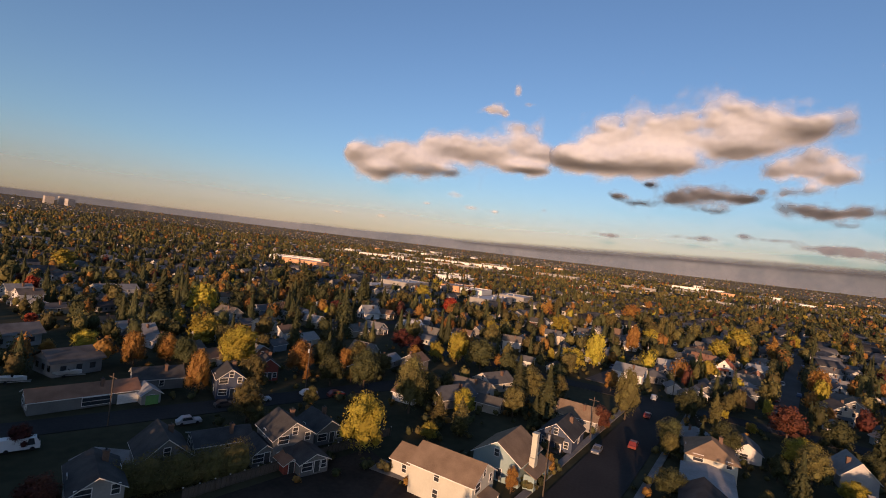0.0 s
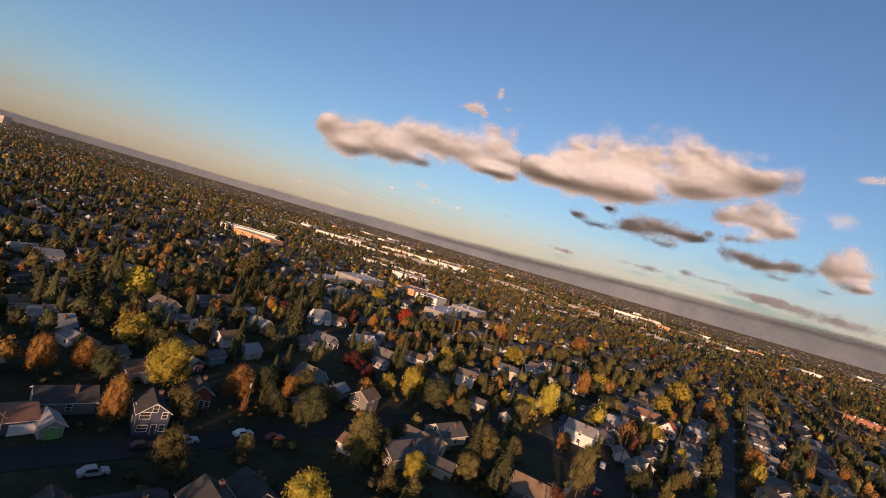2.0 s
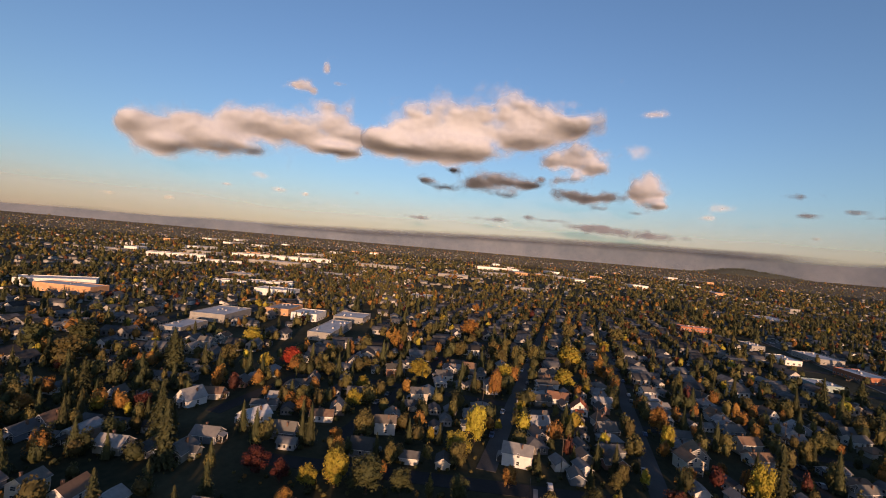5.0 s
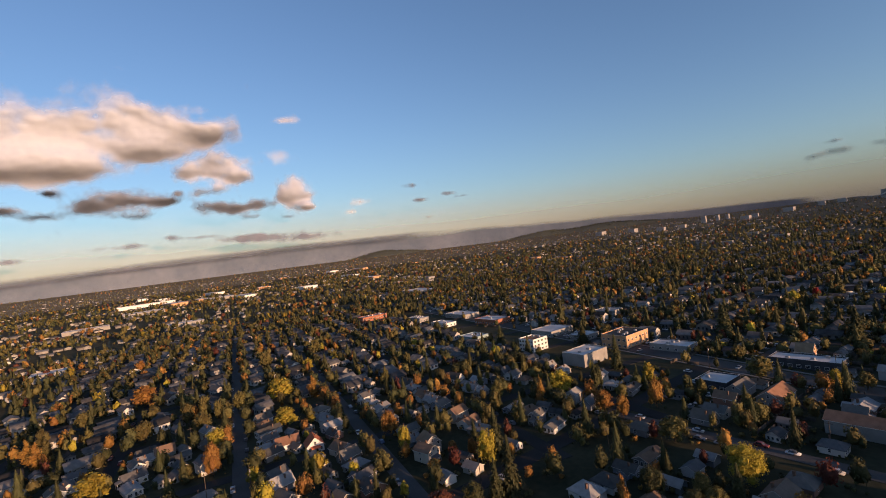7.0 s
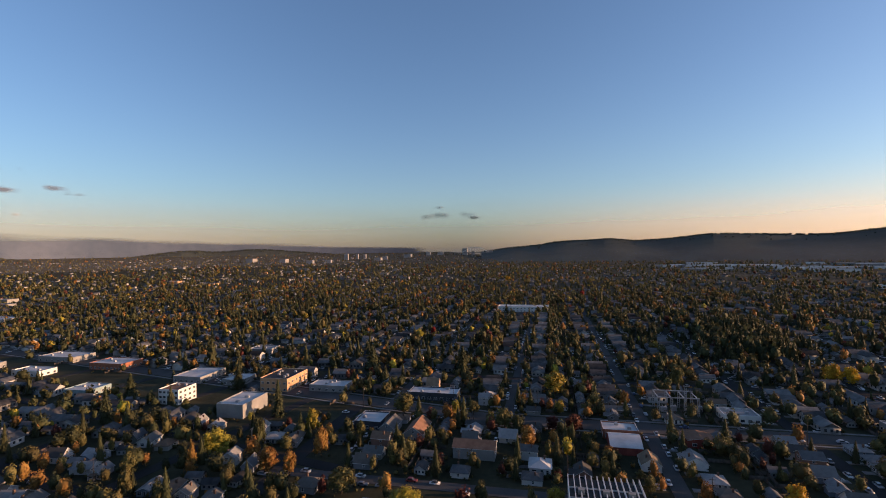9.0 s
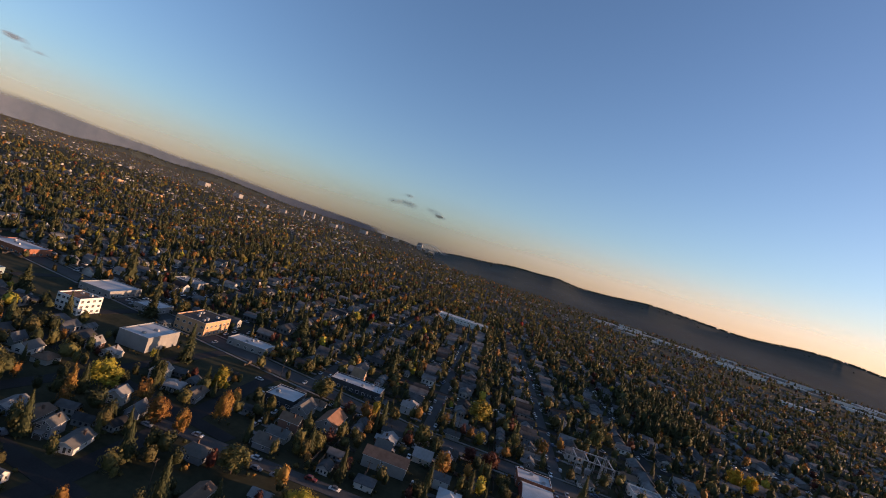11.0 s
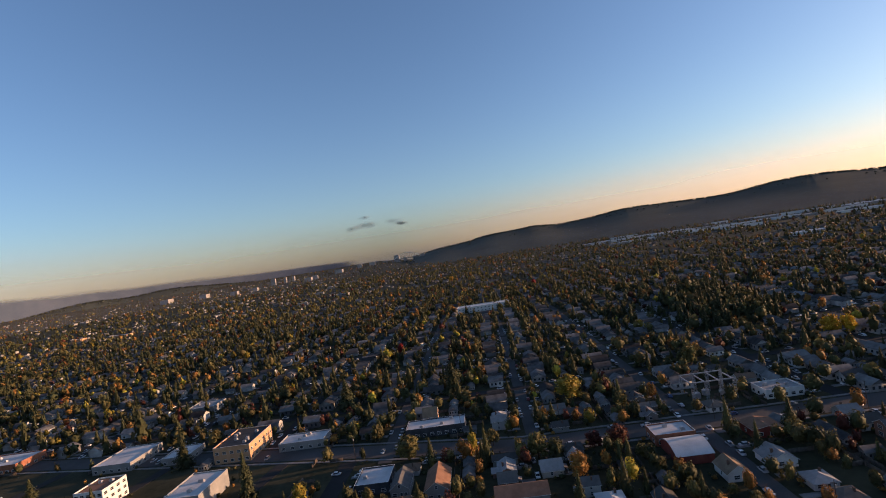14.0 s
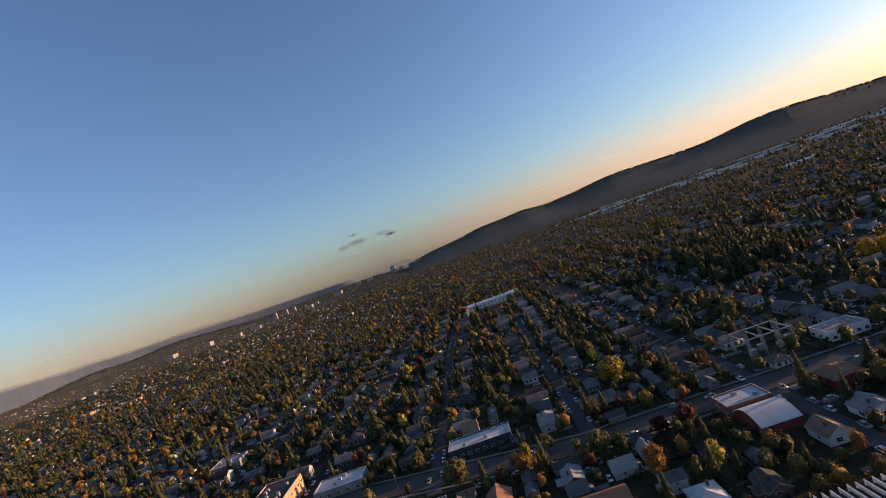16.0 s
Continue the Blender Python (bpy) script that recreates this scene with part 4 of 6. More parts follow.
def lattice(hh, wide=0.5):
    s = Shape()
    for x in (-wide, wide):
        for y in (-wide, wide):
            s.box(x - 0.07, y - 0.07, 0, x + 0.07, y + 0.07, hh)
    for k in range(int(hh / 1.2)):
        z = 0.6 + 1.2 * k
        s.box(-wide, -wide - 0.04, z, wide, -wide + 0.04, z + 0.08).box(-wide - 0.04, -wide, z, -wide + 0.04, wide, z + 0.08)
        s.box(-wide, wide - 0.04, z, wide, wide + 0.04, z + 0.08).box(wide - 0.04, -wide, z, wide + 0.04, wide, z + 0.08)
    return s.mesh("lattice_post", STEEL)


LATTICE, TALL = lattice(10.5), lattice(17.0, 0.4)
for x in (-10, -3, 4, 11):
    for y in (-7, 7):
        part("lattice_post", LATTICE, yard, m=pose(x, y, 0))
for y in (-7, 7):
    part("beam", Shape().box(-10.5, -0.25, 9.9, 11.5, 0.25, 10.4).mesh("beam", STEEL), yard, m=pose(0, y, 0))
for x in (-10, -3, 4, 11):
    part("beam", Shape().box(-0.25, -6.7, 9.3, 0.25, 6.7, 9.8).mesh("beam", STEEL), yard, m=pose(x, 0, 0))
part("mast", TALL, yard, m=pose(3.5, -10, 0))
for k, (x, y) in enumerate(((-6, -1), (0, 2), (7, -2), (14, 3))):
    part("transformer", Shape().box(-1.6, -1.2, 0, 1.6, 1.2, 2.8).prism(-0.8, 0, 2.8, 4.0, 0.2, 0.12).prism(0.8, 0, 2.8, 4.0, 0.2, 0.12).mesh("transformer", STEEL), yard, m=pose(x, y, 0))


def special(label, x, y, turn, w, d, h, rise, wall=None, roof=None, **more):
    w, d, h, rise = w * 0.88, d * 0.88, h * 0.92, rise * 0.9
    ob = house("house", label, w, d, h, rise, int(abs(x * 7 + y * 13)) + 100, wall, roof, **more)
    ob.matrix_basis = pose(x, y, 0, 0, 0, turn)
    PLACED.append((x, y, max(w, d) * 0.5))
    return ob


special("large cream two-storey house with tan shingle roof", -18.2, 15, 176, 9.4, 14, 5.7, 2.6, CREAM, TANROOF, chimney=False)
special("cream single-storey garage wing with tan roof", -21.8, 6, 176, 8.0, 7.4, 3.0, 2.0, CREAM, TANROOF, porch=False, chimney=False)
teal = special("pale teal house with a tall chimney and brown roof", -34.7, 19.7, 86, 11, 13, 4.6, 3.4, TEAL, TANROOF, porch=False, chimney=False)
part("chimney", Shape().box(-0.55, -0.9, 0, 0.55, 0.9, 5.2).box(-0.5, -0.6, 5.2, 0.5, 0.6, 9.6).box(-0.58, -0.68, 9.6, 0.58, 0.68, 9.85).mesh("tall_chimney", CREAM), teal, "tall cream-painted outside chimney", pose(6.06, -2.0, 0))
part("bay_roof", Shape().slab((5.5, -5.6, 3.9), (5.5, 4.0, 3.9), (8.1, 4.0, 2.8), (8.1, -5.6, 2.8), 0.16).mesh("bay_roof", TANROOF), teal)
part("bay_wall", Shape().box(5.51, -5.0, 0, 7.6, -3.4, 2.75).box(5.51, 0.2, 0, 7.6, 3.6, 2.75).mesh("bay_wall", TEAL), teal)
special("grey house with white-edged gables behind a hedge", -57.8, 25.6, 86, 9, 12, 3.4, 3.0, NAVY, DARKROOF)
special("pale gabled house with tan sunlit roof", -74.2, 26.6, -4, 9, 12, 3.4, 2.8, PALE, TANROOF)
special("tan two-storey house with hipped brown roof", -65.2, 56.9, 91, 11, 12, 5.4, 3.0, CREAM, TANROOF, hip=0.8, porch=False)
# white roof given the grey membrane, which puts its shade into the colour
special("low pale house with broad white low-pitched roof", -51.9, 55.9, 88, 10.5, 17, 3.0, 0.9, CREAM, GREYROOF, porch=False, chimney=False)
ranch = special("long ranch house with brown roof and white garage", 0, -66.3, 75, 9, 22, 2.9, 1.7, SHADEGREY, BROWNROOF, porch=False)
DOORWHITE = Shape()
for k in range(4):
    DOORWHITE.box(-2.3, -0.06, 0.05 + 0.55 * k, 2.3, 0, 0.57 + 0.55 * k)
part("garage_door", DOORWHITE.mesh("garage_door", WHITE), ranch, "white panelled garage door", pose(4.506, 7.6, 0, 0, 0, 90))
part("picture_window", window_mesh(5.2, 1.7), ranch, "wide white-framed front window", pose(4.506, 1.6, 0.7, 0, 0, 90))
special("grey-roofed bungalow among yard trees", -17.1, -67.8, 66, 9, 12, 3.0, 2.2, SHADEGREY, DARKROOF, porch=False)
shed_ = special("small white garage with green door", -9.8, -59.3, 165, 4.4, 6.5, 2.5, 1.4, PALE, GREYROOF, porch=False, chimney=False, small=True)
part("garage_door", Shape().box(-1.3, -0.16, 0.02, 1.3, -0.08, 2.1).mesh("green_garage_door", GREENDOOR), shed_, "green painted garage door", pose(0, -3.25, 0))
special("dark navy two-storey house with white trim", -25.3, -51.8, 150, 7.0, 9, 5.4, 2.4, NAVY, DARKROOF, porch=False)
special("white two-storey house with dark roof", 18.6, -24.4, 158, 7.0, 11, 5.0, 2.0, PALE, DARKROOF, porch=False)
special("craftsman bungalow with white-edged front gable", 5.5, -29.7, 158, 8.6, 10.5, 3.0, 3.5, SHADEGREY, DARKROOF)
special("low grey house with shallow shingle roof", -4.4, -27.2, 66, 8, 11, 2.8, 1.5, SHADEGREY, DARKROOF, porch=False)
special("pale grey two-storey house with deep porch", -11.1, -17.5, 158, 8.8, 9.5, 5.2, 2.8, SHADEGREY, DARKROOF)
special("small pale house beside a large yellow tree", -21.7, -17.9, 158, 7, 10, 3.0, 2.2, SHADEGREY, DARKROOF, porch=False)
special("small grey garage with pale wall", -6.3, -18.9, 158, 5, 7, 2.6, 1.6, SHADEGREY, DARKROOF, porch=False, chimney=False)
special("dark-roofed garage beside a fence", -9.8, -10.3, 158, 6, 7, 2.6, 1.4, SHADEGREY, DARKROOF, porch=False, chimney=False)
special("house with pale blue-grey roof in shade", -63.4, -7.1, 66, 10, 14, 3.0, 2.4, None, None, porch=False)
special("house with pale blue-grey roof in shade", -74, -5, 0, 9, 13, 3.0, 2.4, None, None)
special("house with pale grey roof in shade", -87.4, -3, 66, 9, 12, 3.2, 2.6, None, None)
special("small dark red house with white windows", -41.5, -56.2, 150, 6, 8, 4.6, 2.2, REDWALL, DARKROOF, porch=False)
special("white house with bright red roof", -203.5, 70.5, 79, 9, 10, 3.4, 4.2, WHITE, REDROOF)
special("white house with red roof beside an avenue", -217, 62, -11, 9, 12, 3.4, 3.0, WHITE, BROWNROOF)
special("white two-storey house with many windows", -138.2, 33.8, -11, 9, 12, 5.2, 2.8, WHITE, None)
special("brown-roofed house with pale gable", -156.7, 105.5, 79, 9, 10, 5.2, 3.2, PALE, TANROOF)
special("white-roofed house among dark trees", -149, -71.7, 59, 9, 12, 3.2, 2.8, WHITE, MEMBRANE)
special("steep white gabled house behind a fir", -158.8, -105.1, 69, 9, 11, 3.6, 4.4, WHITE, GREYROOF)
special("grey barn with shingle roof", -84, 238.5, 0, 9, 16, 4.2, 3.2, PALE, None, porch=False, chimney=False)
special("pale barn with brown roof", -68, 235, 0, 11, 20, 4.6, 3.6, PALE, BROWNROOF, porch=False, chimney=False)
special("long two-storey apartment house with brown roof", -35, 217, 90, 11, 22, 5.6, 2.6, PALE, BROWNROOF, porch=False, chimney=False)
special("white house with hipped pale roof", -4.9, 207.6, 0, 10.5, 11, 3.4, 2.0, WHITE, MEMBRANE, hip=0.8, porch=False)
special("tall gabled house behind a white-roofed hall", -77.9, 309, 90, 8, 9, 6.0, 4.6, TAN, TANROOF, porch=False)
special("white bungalow with dark gabled roof", 60.6, 224.4, 180, 11, 11, 3.0, 3.0, WHITE, None, porch=False)
special("long white bungalow row with dark roof", -12.1, 301, 90, 8, 20, 3.0, 2.2, WHITE, None, porch=False)
special("olive green house with tan gable", 41.8, 219.1, 180, 9, 11, 3.4, 3.0, None, TANROOF)
special("pink-walled shop under a dark roof", 70, 249, 0, 14, 12, 4.0, 1.2, REDWALL, BROWNROOF, porch=False, chimney=False)


# hedge, fence and yard things of the nearest gardens
def hedge(name, label, x0, y0, x1, y1, hh, thick, mat):
    rg = np.random.default_rng(5)
    L = math.hypot(x1 - x0, y1 - y0)
    n = int(L / 1.3)
    blobs = [(L * (k + 0.5) / n, rg.uniform(-0.3, 0.3), hh * rg.uniform(0.42, 0.55), thick * rg.uniform(0.75, 1.0), hh * rg.uniform(0.5, 0.66)) for k in range(n)]
    p, nrm = crown_points(blobs, 1000 * n, rg)
    keep = p[:, 2] > 0
    ob = new(name, quads_mesh(name, p[keep], nrm[keep], 0.12, mat, seed=9, core=[(a, b, c, r * 0.85, z * 0.85) for a, b, c, r, z in blobs]))
    ob.matrix_basis = pose(x0, y0, 0, 0, 0, math.degrees(math.atan2(y1 - y0, x1 - x0)))
    PLACED.extend([(x0 + (x1 - x0) * k / 6, y0 + (y1 - y0) * k / 6, 2.5) for k in range(7)])
    return tagged(ob, label, "hedge")


hedge("hedge", "tall ragged olive hedge along a back fence", 16.4, -23.8, -0.7, -16.4, 5.2, 2.6, OLIVE)
hedge("hedge", "dark clipped hedge beside a yard", -32.4, 27.6, -40.1, 22.3, 1.4, 0.8, GREEN)


def fence(x0, y0, x1, y1, hh=1.8):
    L = math.hypot(x1 - x0, y1 - y0)
    ob = thing("fence", "weathered wooden board fence with pale post caps", "fence", pose(x0, y0, 0, 0, 0, math.degrees(math.atan2(y1 - y0, x1 - x0))))
    n = max(1, int(L / 2.4))
    post = Shape().box(-0.06, -0.06, 0, 0.06, 0.06, hh + 0.12).box(-0.09, -0.09, hh + 0.12, 0.09, 0.09, hh + 0.22, 1).mesh("post", WOOD, WHITE)
    board = Shape().box(0, -0.02, 0.05, 0.4, 0.02, hh).mesh("board", WOOD)
    for k in range(n + 1):
        part("post", post, ob, m=pose(L * k / n, 0, 0))
    for k in range(int(L / 0.42)):
        part("board", board, ob, m=pose(0.42 * k, 0.07 * (k % 2), rng.uniform(-0.03, 0.03)))


fence(10.1, -16.6, -32.4, -6.7)
fence(-116.5, 54.1, -97.8, 56.6)


POLEWOOD = material("dark_pole_wood", (0.045, 0.035, 0.028), (0.11, 0.088, 0.07), rough=0.9, scale=0.8, fine=6)


def pole(x, y, hh=10.0, turn=0.0, lamp=False):
    ob = thing("utility_pole", "tall weathered wooden utility pole with crossarm", "pole", pose(x, y, 0, 0, 0, turn))
    part("shaft", Shape().prism(0, 0, -0.2, hh, 0.15, 0.1, 7).mesh("shaft", POLEWOOD), ob)
    part("crossarm", Shape().box(-1.2, -0.06, hh - 0.9, 1.2, 0.06, hh - 0.75).mesh("crossarm", POLEWOOD), ob)
    if lamp:
        part("transformer_can", Shape().prism(0.35, 0, hh - 2.6, hh - 1.6, 0.25, 0.25, 8).mesh("transformer_can", STEEL), ob)


for k, (x, y) in enumerate(((-29.1, 28.8), (-65.7, 31.1), (-105, 34.1), (-134.5, 49.1), (-185.1, 37.3), (-187, 119.4), (-174.3, 71.2), (-190.8, 161.3), (59.6, 267.2), (37.5, 286.3), (-8.1, 292.4), (-60.1, 290.8), (-113.3, 271.9), (-108.9, 201.3), (-38.9, 197.2), (6.3, 195.7), (58.1, 191.1), (-20.3, 337.2), (56.4, 334.4), (56.2, 399), (-20.7, 411.8), (120.2, 257.6), (177, 240.1), (2.9, -50.7), (-41.6, -40.7), (13.2, -122.3), (-9.7, -184.4), (-186.3, 21.4), (-261.2, 114.3), (-263.5, 26.4), (-117, 101.3), (-95.7, 149.2))):
    pole(x, y, 10.5 if k % 3 else 13, 90 * (k % 2), k % 4 == 0)


def boat(x, y, turn):
    ob = thing("boat", "white motor boat on a trailer beside the road", "boat", pose(x, y, 0, 0, 0, turn))
    s = Shape()
    ring = [(-2.8, 1.0), (0.6, 1.05), (2.2, 0.7), (3.1, 0.05)]
    for (xa, wa), (xb, wb) in zip(ring[:-1], ring[1:]):
        for sy in (1, -1):
            a, b, c, d = (xa, sy * wa, 1.55), (xb, sy * wb, 1.6), (xb, sy * wb * 0.3, 0.7), (xa, sy * wa * 0.4, 0.6)
            s.face((a, b, c, d)[::-sy])
        s.face(((xa, -wa, 1.5), (xb, -wb, 1.5), (xb, wb, 1.5), (xa, wa, 1.5)))
    s.face(((-2.8, -1.0, 1.55), (-2.8, 1.0, 1.55), (-2.8, 0.4, 0.6), (-2.8, -0.4, 0.6)))
    part("hull", s.mesh("hull", WHITE), ob)
    part("windscreen", Shape().slab((0.2, -0.8, 2.0), (0.6, -0.8, 1.6), (0.6, 0.8, 1.6), (0.2, 0.8, 2.0), 0.04).mesh("boat_windscreen", GLASS), ob)
    part("trailer", Shape().box(-2.4, -0.6, 0.35, 3.9, -0.45, 0.5).box(-2.4, 0.45, 0.35, 3.9, 0.6, 0.5).box(-0.6, -1.0, 0.3, -0.4, 1.0, 0.45).mesh("trailer", STEEL), ob)
    for sy in (-1.0, 1.0):
        part("wheel", CAR_WHEEL, ob, m=pose(-0.5, sy, 0.33))


boat(4.7, -88.1, 150)
boat(-5.8, -86.3, 158)
tree("red", -16.8, -200.9, 11, 12)
# tarpaulin shelter, garden shed and driveway among the first back yards
shelter = thing("tarpaulin_shelter", "bright blue tarpaulin shelter over a patio", "shelter", pose(-6.5, -24.3, 0, 0, 0, 66))
part("canopy", Shape().slab((-1.6, -1.4, 2.1), (1.6, -1.4, 2.1), (1.6, 0, 2.5), (-1.6, 0, 2.5), 0.05).slab((-1.6, 0, 2.5), (1.6, 0, 2.5), (1.6, 1.4, 2.1), (-1.6, 1.4, 2.1), 0.05).mesh("canopy", material("blue_tarpaulin", (0.12, 0.28, 0.5), (0.2, 0.4, 0.62), rough=0.5)), shelter)
for sx in (-1.5, 1.5):
    for sy in (-1.3, 1.3):
        part("post", Shape().box(-0.04, -0.04, 0, 0.04, 0.04, 2.08).mesh("shelter_post", STEEL), shelter, m=pose(sx, sy, 0))
special("small dark red garden shed", -6.9, -12.3, 160, 3, 4, 2.0, 0.8, REDWALL, BROWNROOF, porch=False, chimney=False, small=True)
d = Shape().slab((9, -43, 0.07), (14, -40.9, 0.07), (7.1, -30.5, 0.07), (2.9, -32.4, 0.07), 0.3)
tagged(new("driveway", d.mesh("driveway", CONCRETE)), "pale concrete driveway between two houses", "driveway", kind="structure")

# ---- parked cars ----
for k, (x, y, turn) in enumerate(((-58.2, 33.9, -4), (-68.5, 41, 176), (-97.9, 42.6, 176), (-7.9, -41.4, 158), (-19.2, -44.7, 158), (-27.3, -41.8, 158), (-39.5, -37.6, 158), (-122.1, 43.3, 176), (27.9, -43.9, 158), (-44, -32, 158))):
    put(CARS[k % 2], x, y, turn, r=2.4, group="parked cars")
put(VAN, 17.1, -50.1, 158, r=2.6)
put(VAN, -51.1, 205.4, 30, r=2.6)
for ax in AVENUES:
    for side in (-1, 1):
        y = 100.0
        while y < 430:
            y += rng.uniform(12, 105)
            x = ax + side * 3.5
            if -330 < x < 230 and y > 275 - min(0.0, 0.2 * (x + 30)) and min(abs(y - s) for s in STREETS) > 9 and rng.uniform() < 0.75:
                put(CARS[int(rng.integers(2))], x, y, 90 * side, r=2.4, group="parked cars")
for sy, x0, x1 in ((184, -110, 60), (266, -20, 200)):
    x = x0
    while x < x1:
        x += rng.uniform(12, 60)
        if min(abs(x - a) for a in AVENUES) > 9:
            put(CARS[int(rng.integers(2))], x, sy + rng.choice((-3.4, 3.4)), 0 if rng.uniform() < 0.5 else 180, r=2.4, group="parked cars")

for k, (ex, ey) in enumerate(EAST_ROWS[1:5]):
    u = 12.0
    while u < 260:
        u += rng.uniform(9, 34)
        side = rng.choice((-3.2, 3.2))
        if u % 76 > 8:
            put(CARS[int(rng.integers(2))], ex + EAST[0] * u + NORTH[0] * side, ey + EAST[1] * u + NORTH[1] * side, 168.4 if side > 0 else -11.6, r=2.4, group="parked cars")

# ---- house rows along the avenues, and trees in yards and verges ----
lots, spots = [], []
for ax in [49.5 + 73.5 * k for k in range(-14, 8)]:
    for j, sy in enumerate(STREETS[:-1]):
        if sy > 1000:
            continue
        for side in (-1, 1):
            y = sy + 13
            while y < STREETS[j + 1] - 9:
                x = ax + side * (15.0 + rng.uniform(-1.2, 1.2))
                if not eastern(x, y):
                    lots.append((x, y, side, 0.0))
                    if rng.uniform() < 0.62:
                        lots.append((ax + side * 31.5, y + rng.uniform(-2, 2), 0, 0.0))
                    spots += [(ax + side * rng.uniform(22, 36), y + rng.uniform(-7, 7)) for _ in range(3)] + [(ax + side * rng.uniform(6.5, 9.5), y + rng.uniform(-6, 6))]
                y += rng.uniform(9.8, 12.4)
for ex, ey in EAST_ROWS:
    for side in (-1, 1):
        u = 14.0
        while u < 640:
            x, y = (a + b * u + c * side * (14.0 + rng.uniform(-1.2, 1.2)) for a, b, c in zip((ex, ey), EAST, NORTH))
            if u % 76 > 9 and u % 76 < 68:
                lots.append((x, y, side, 101.5))
                if rng.uniform() < 0.5:
                    lots.append((x + NORTH[0] * side * 11.5, y + NORTH[1] * side * 11.5, 0, 101.5))
            for off in (rng.uniform(20, 29), rng.uniform(20, 29), rng.uniform(6.0, 9.0)):
                j = rng.uniform(-6, 6)
                spots.append((ex + EAST[0] * (u + j) + NORTH[0] * side * off, ey + EAST[1] * (u + j) + NORTH[1] * side * off))
            u += rng.uniform(9.8, 12.4)


def soft_noise(x, y, s):
    return noise.noise(Vector((x / s, y / s, 3.7)))


def overlooked(x, y, near):
    """On the side of the plain that the flight looks over."""
    head = math.degrees(math.atan2(-x, y - 30))
    return math.hypot(x, y - 30) > near and (-60 < head < 172)


behind = [l for l in lots if (l[0] > 72 or l[1] < -90) and not overlooked(l[0], l[1], 0) and math.hypot(l[0] - 60, l[1]) < 520]
behind_trees = [s for s in spots if (s[0] > 72 or s[1] < -90) and not overlooked(s[0], s[1], 0) and math.hypot(s[0] - 60, s[1]) < 520]
inner = [l for l in lots if l[1] > 45 and not overlooked(l[0], l[1], 62) and math.hypot(l[0], l[1] - 30) < 130]
lots = sorted((l for l in lots if overlooked(l[0], l[1], 62)), key=lambda l: math.hypot(l[0], l[1] - 30))
spots = sorted((s for s in spots if overlooked(s[0], s[1], 62)), key=lambda s: math.hypot(s[0], s[1] - 30))
plain_lots, plain_spots = [], []
n_house = n_shed = n_tree = 0
SHED = house("shed", "small backyard garage with pitched roof", 5.0, 6.5, 2.5, 1.5, 77, porch=False, chimney=False, small=True)
for x, y, side, askew in lots:
    r = 3.8 if side else 2.6
    if off_road(x, y) < (4.0 if side else 2.8) or taken(x, y, r):
        continue
    turn = {1: 90, -1: -90, 0: 0}[side] + (90 if rng.uniform() < 0.3 else 0) + 180 + askew + rng.normal() * 1.2
    if side and n_house < 225:
        f = rng.uniform(0.8, 1.0)
        put(HOUSES[int(rng.integers(len(HOUSES)))], x, y, turn, (f * rng.uniform(0.92, 1.08), f, f * rng.uniform(0.95, 1.1)), r, "houses of the suburb")
        n_house += 1
    elif not side and n_shed < 32:
        put(SHED, x, y, turn, r=r, group="backyard sheds")
        n_shed += 1
    elif math.hypot(x, y - 30) < 330 or rng.uniform() < 0.84:
        plain_lots.append((x, y, turn, side))
        PLACED.append((x, y, r))
for k in range(5000):
    x, y = rng.uniform(-340, 250), rng.uniform(-160, 420)
    if n_house >= 246:
        break
    if overlooked(x, y, 125) and (y > 110 or x < -120) and math.hypot(x, y) < 330 and off_road(x, y) > 4.4 and not taken(x, y, 4.4):
        put(HOUSES[int(rng.integers(len(HOUSES)))], x, y, float(rng.choice((0, 90, 180, 270))), (0.95, 0.95, 0.98), 4.4, "houses of the suburb")
        n_house += 1
SHARES = (("green", .32), ("olive", .30), ("orange", .08), ("yellow", .04), ("fir", .17), ("maroon", .03), ("poplar", .04), ("column", .02))
for x, y in spots:
    if rng.uniform() > (0.86 if y < 420 else 0.8) or off_road(x, y) < (0.8 if y < 450 else -2.5) or taken(x, y, 1.6):
        continue
    k = str(rng.choice([a for a, b in SHARES], p=[b for a, b in SHARES]))
    hh = rng.uniform(4.8, 11) * (1.5 if k == "fir" else 1)
    if n_tree < 105 and y < 470:
        tree(k, x, y, hh)
        n_tree += 1
    else:
        plain_spots.append((x, y, k, hh))
# the same suburb goes on unseen behind and beneath the flight; its trees add shade
for x, y, side, askew in behind + inner:
    if off_road(x, y) > 4 and not taken(x, y, 4.5):
        plain_lots.append((x, y, 90.0 * side + askew, side))
        PLACED.append((x, y, 4.5))
for x, y in behind_trees:
    if rng.uniform() < 0.7 and off_road(x, y) > 0.8 and not taken(x, y, 1.6):
        k = str(rng.choice([a for a, b in SHARES], p=[b for a, b in SHARES]))
        plain_spots.append((x, y, k, rng.uniform(6, 11.5) * (1.5 if k == "fir" else 1)))
# wooded yards south-east of the start, and thicker crowns farther off
for k in range(760):
    x, y = rng.uniform(-230, 60), rng.uniform(-460, -105)
    if overlooked(x, y, 120) and off_road(x, y) > -0.5 and not taken(x, y, 1.8):
        kk = str(rng.choice(("green", "green", "green", "olive", "fir", "orange")))
        plain_spots.append((x, y, kk, rng.uniform(5.5, 11) * (1.5 if kk == "fir" else 1)))
        PLACED.append((x, y, 2.0))
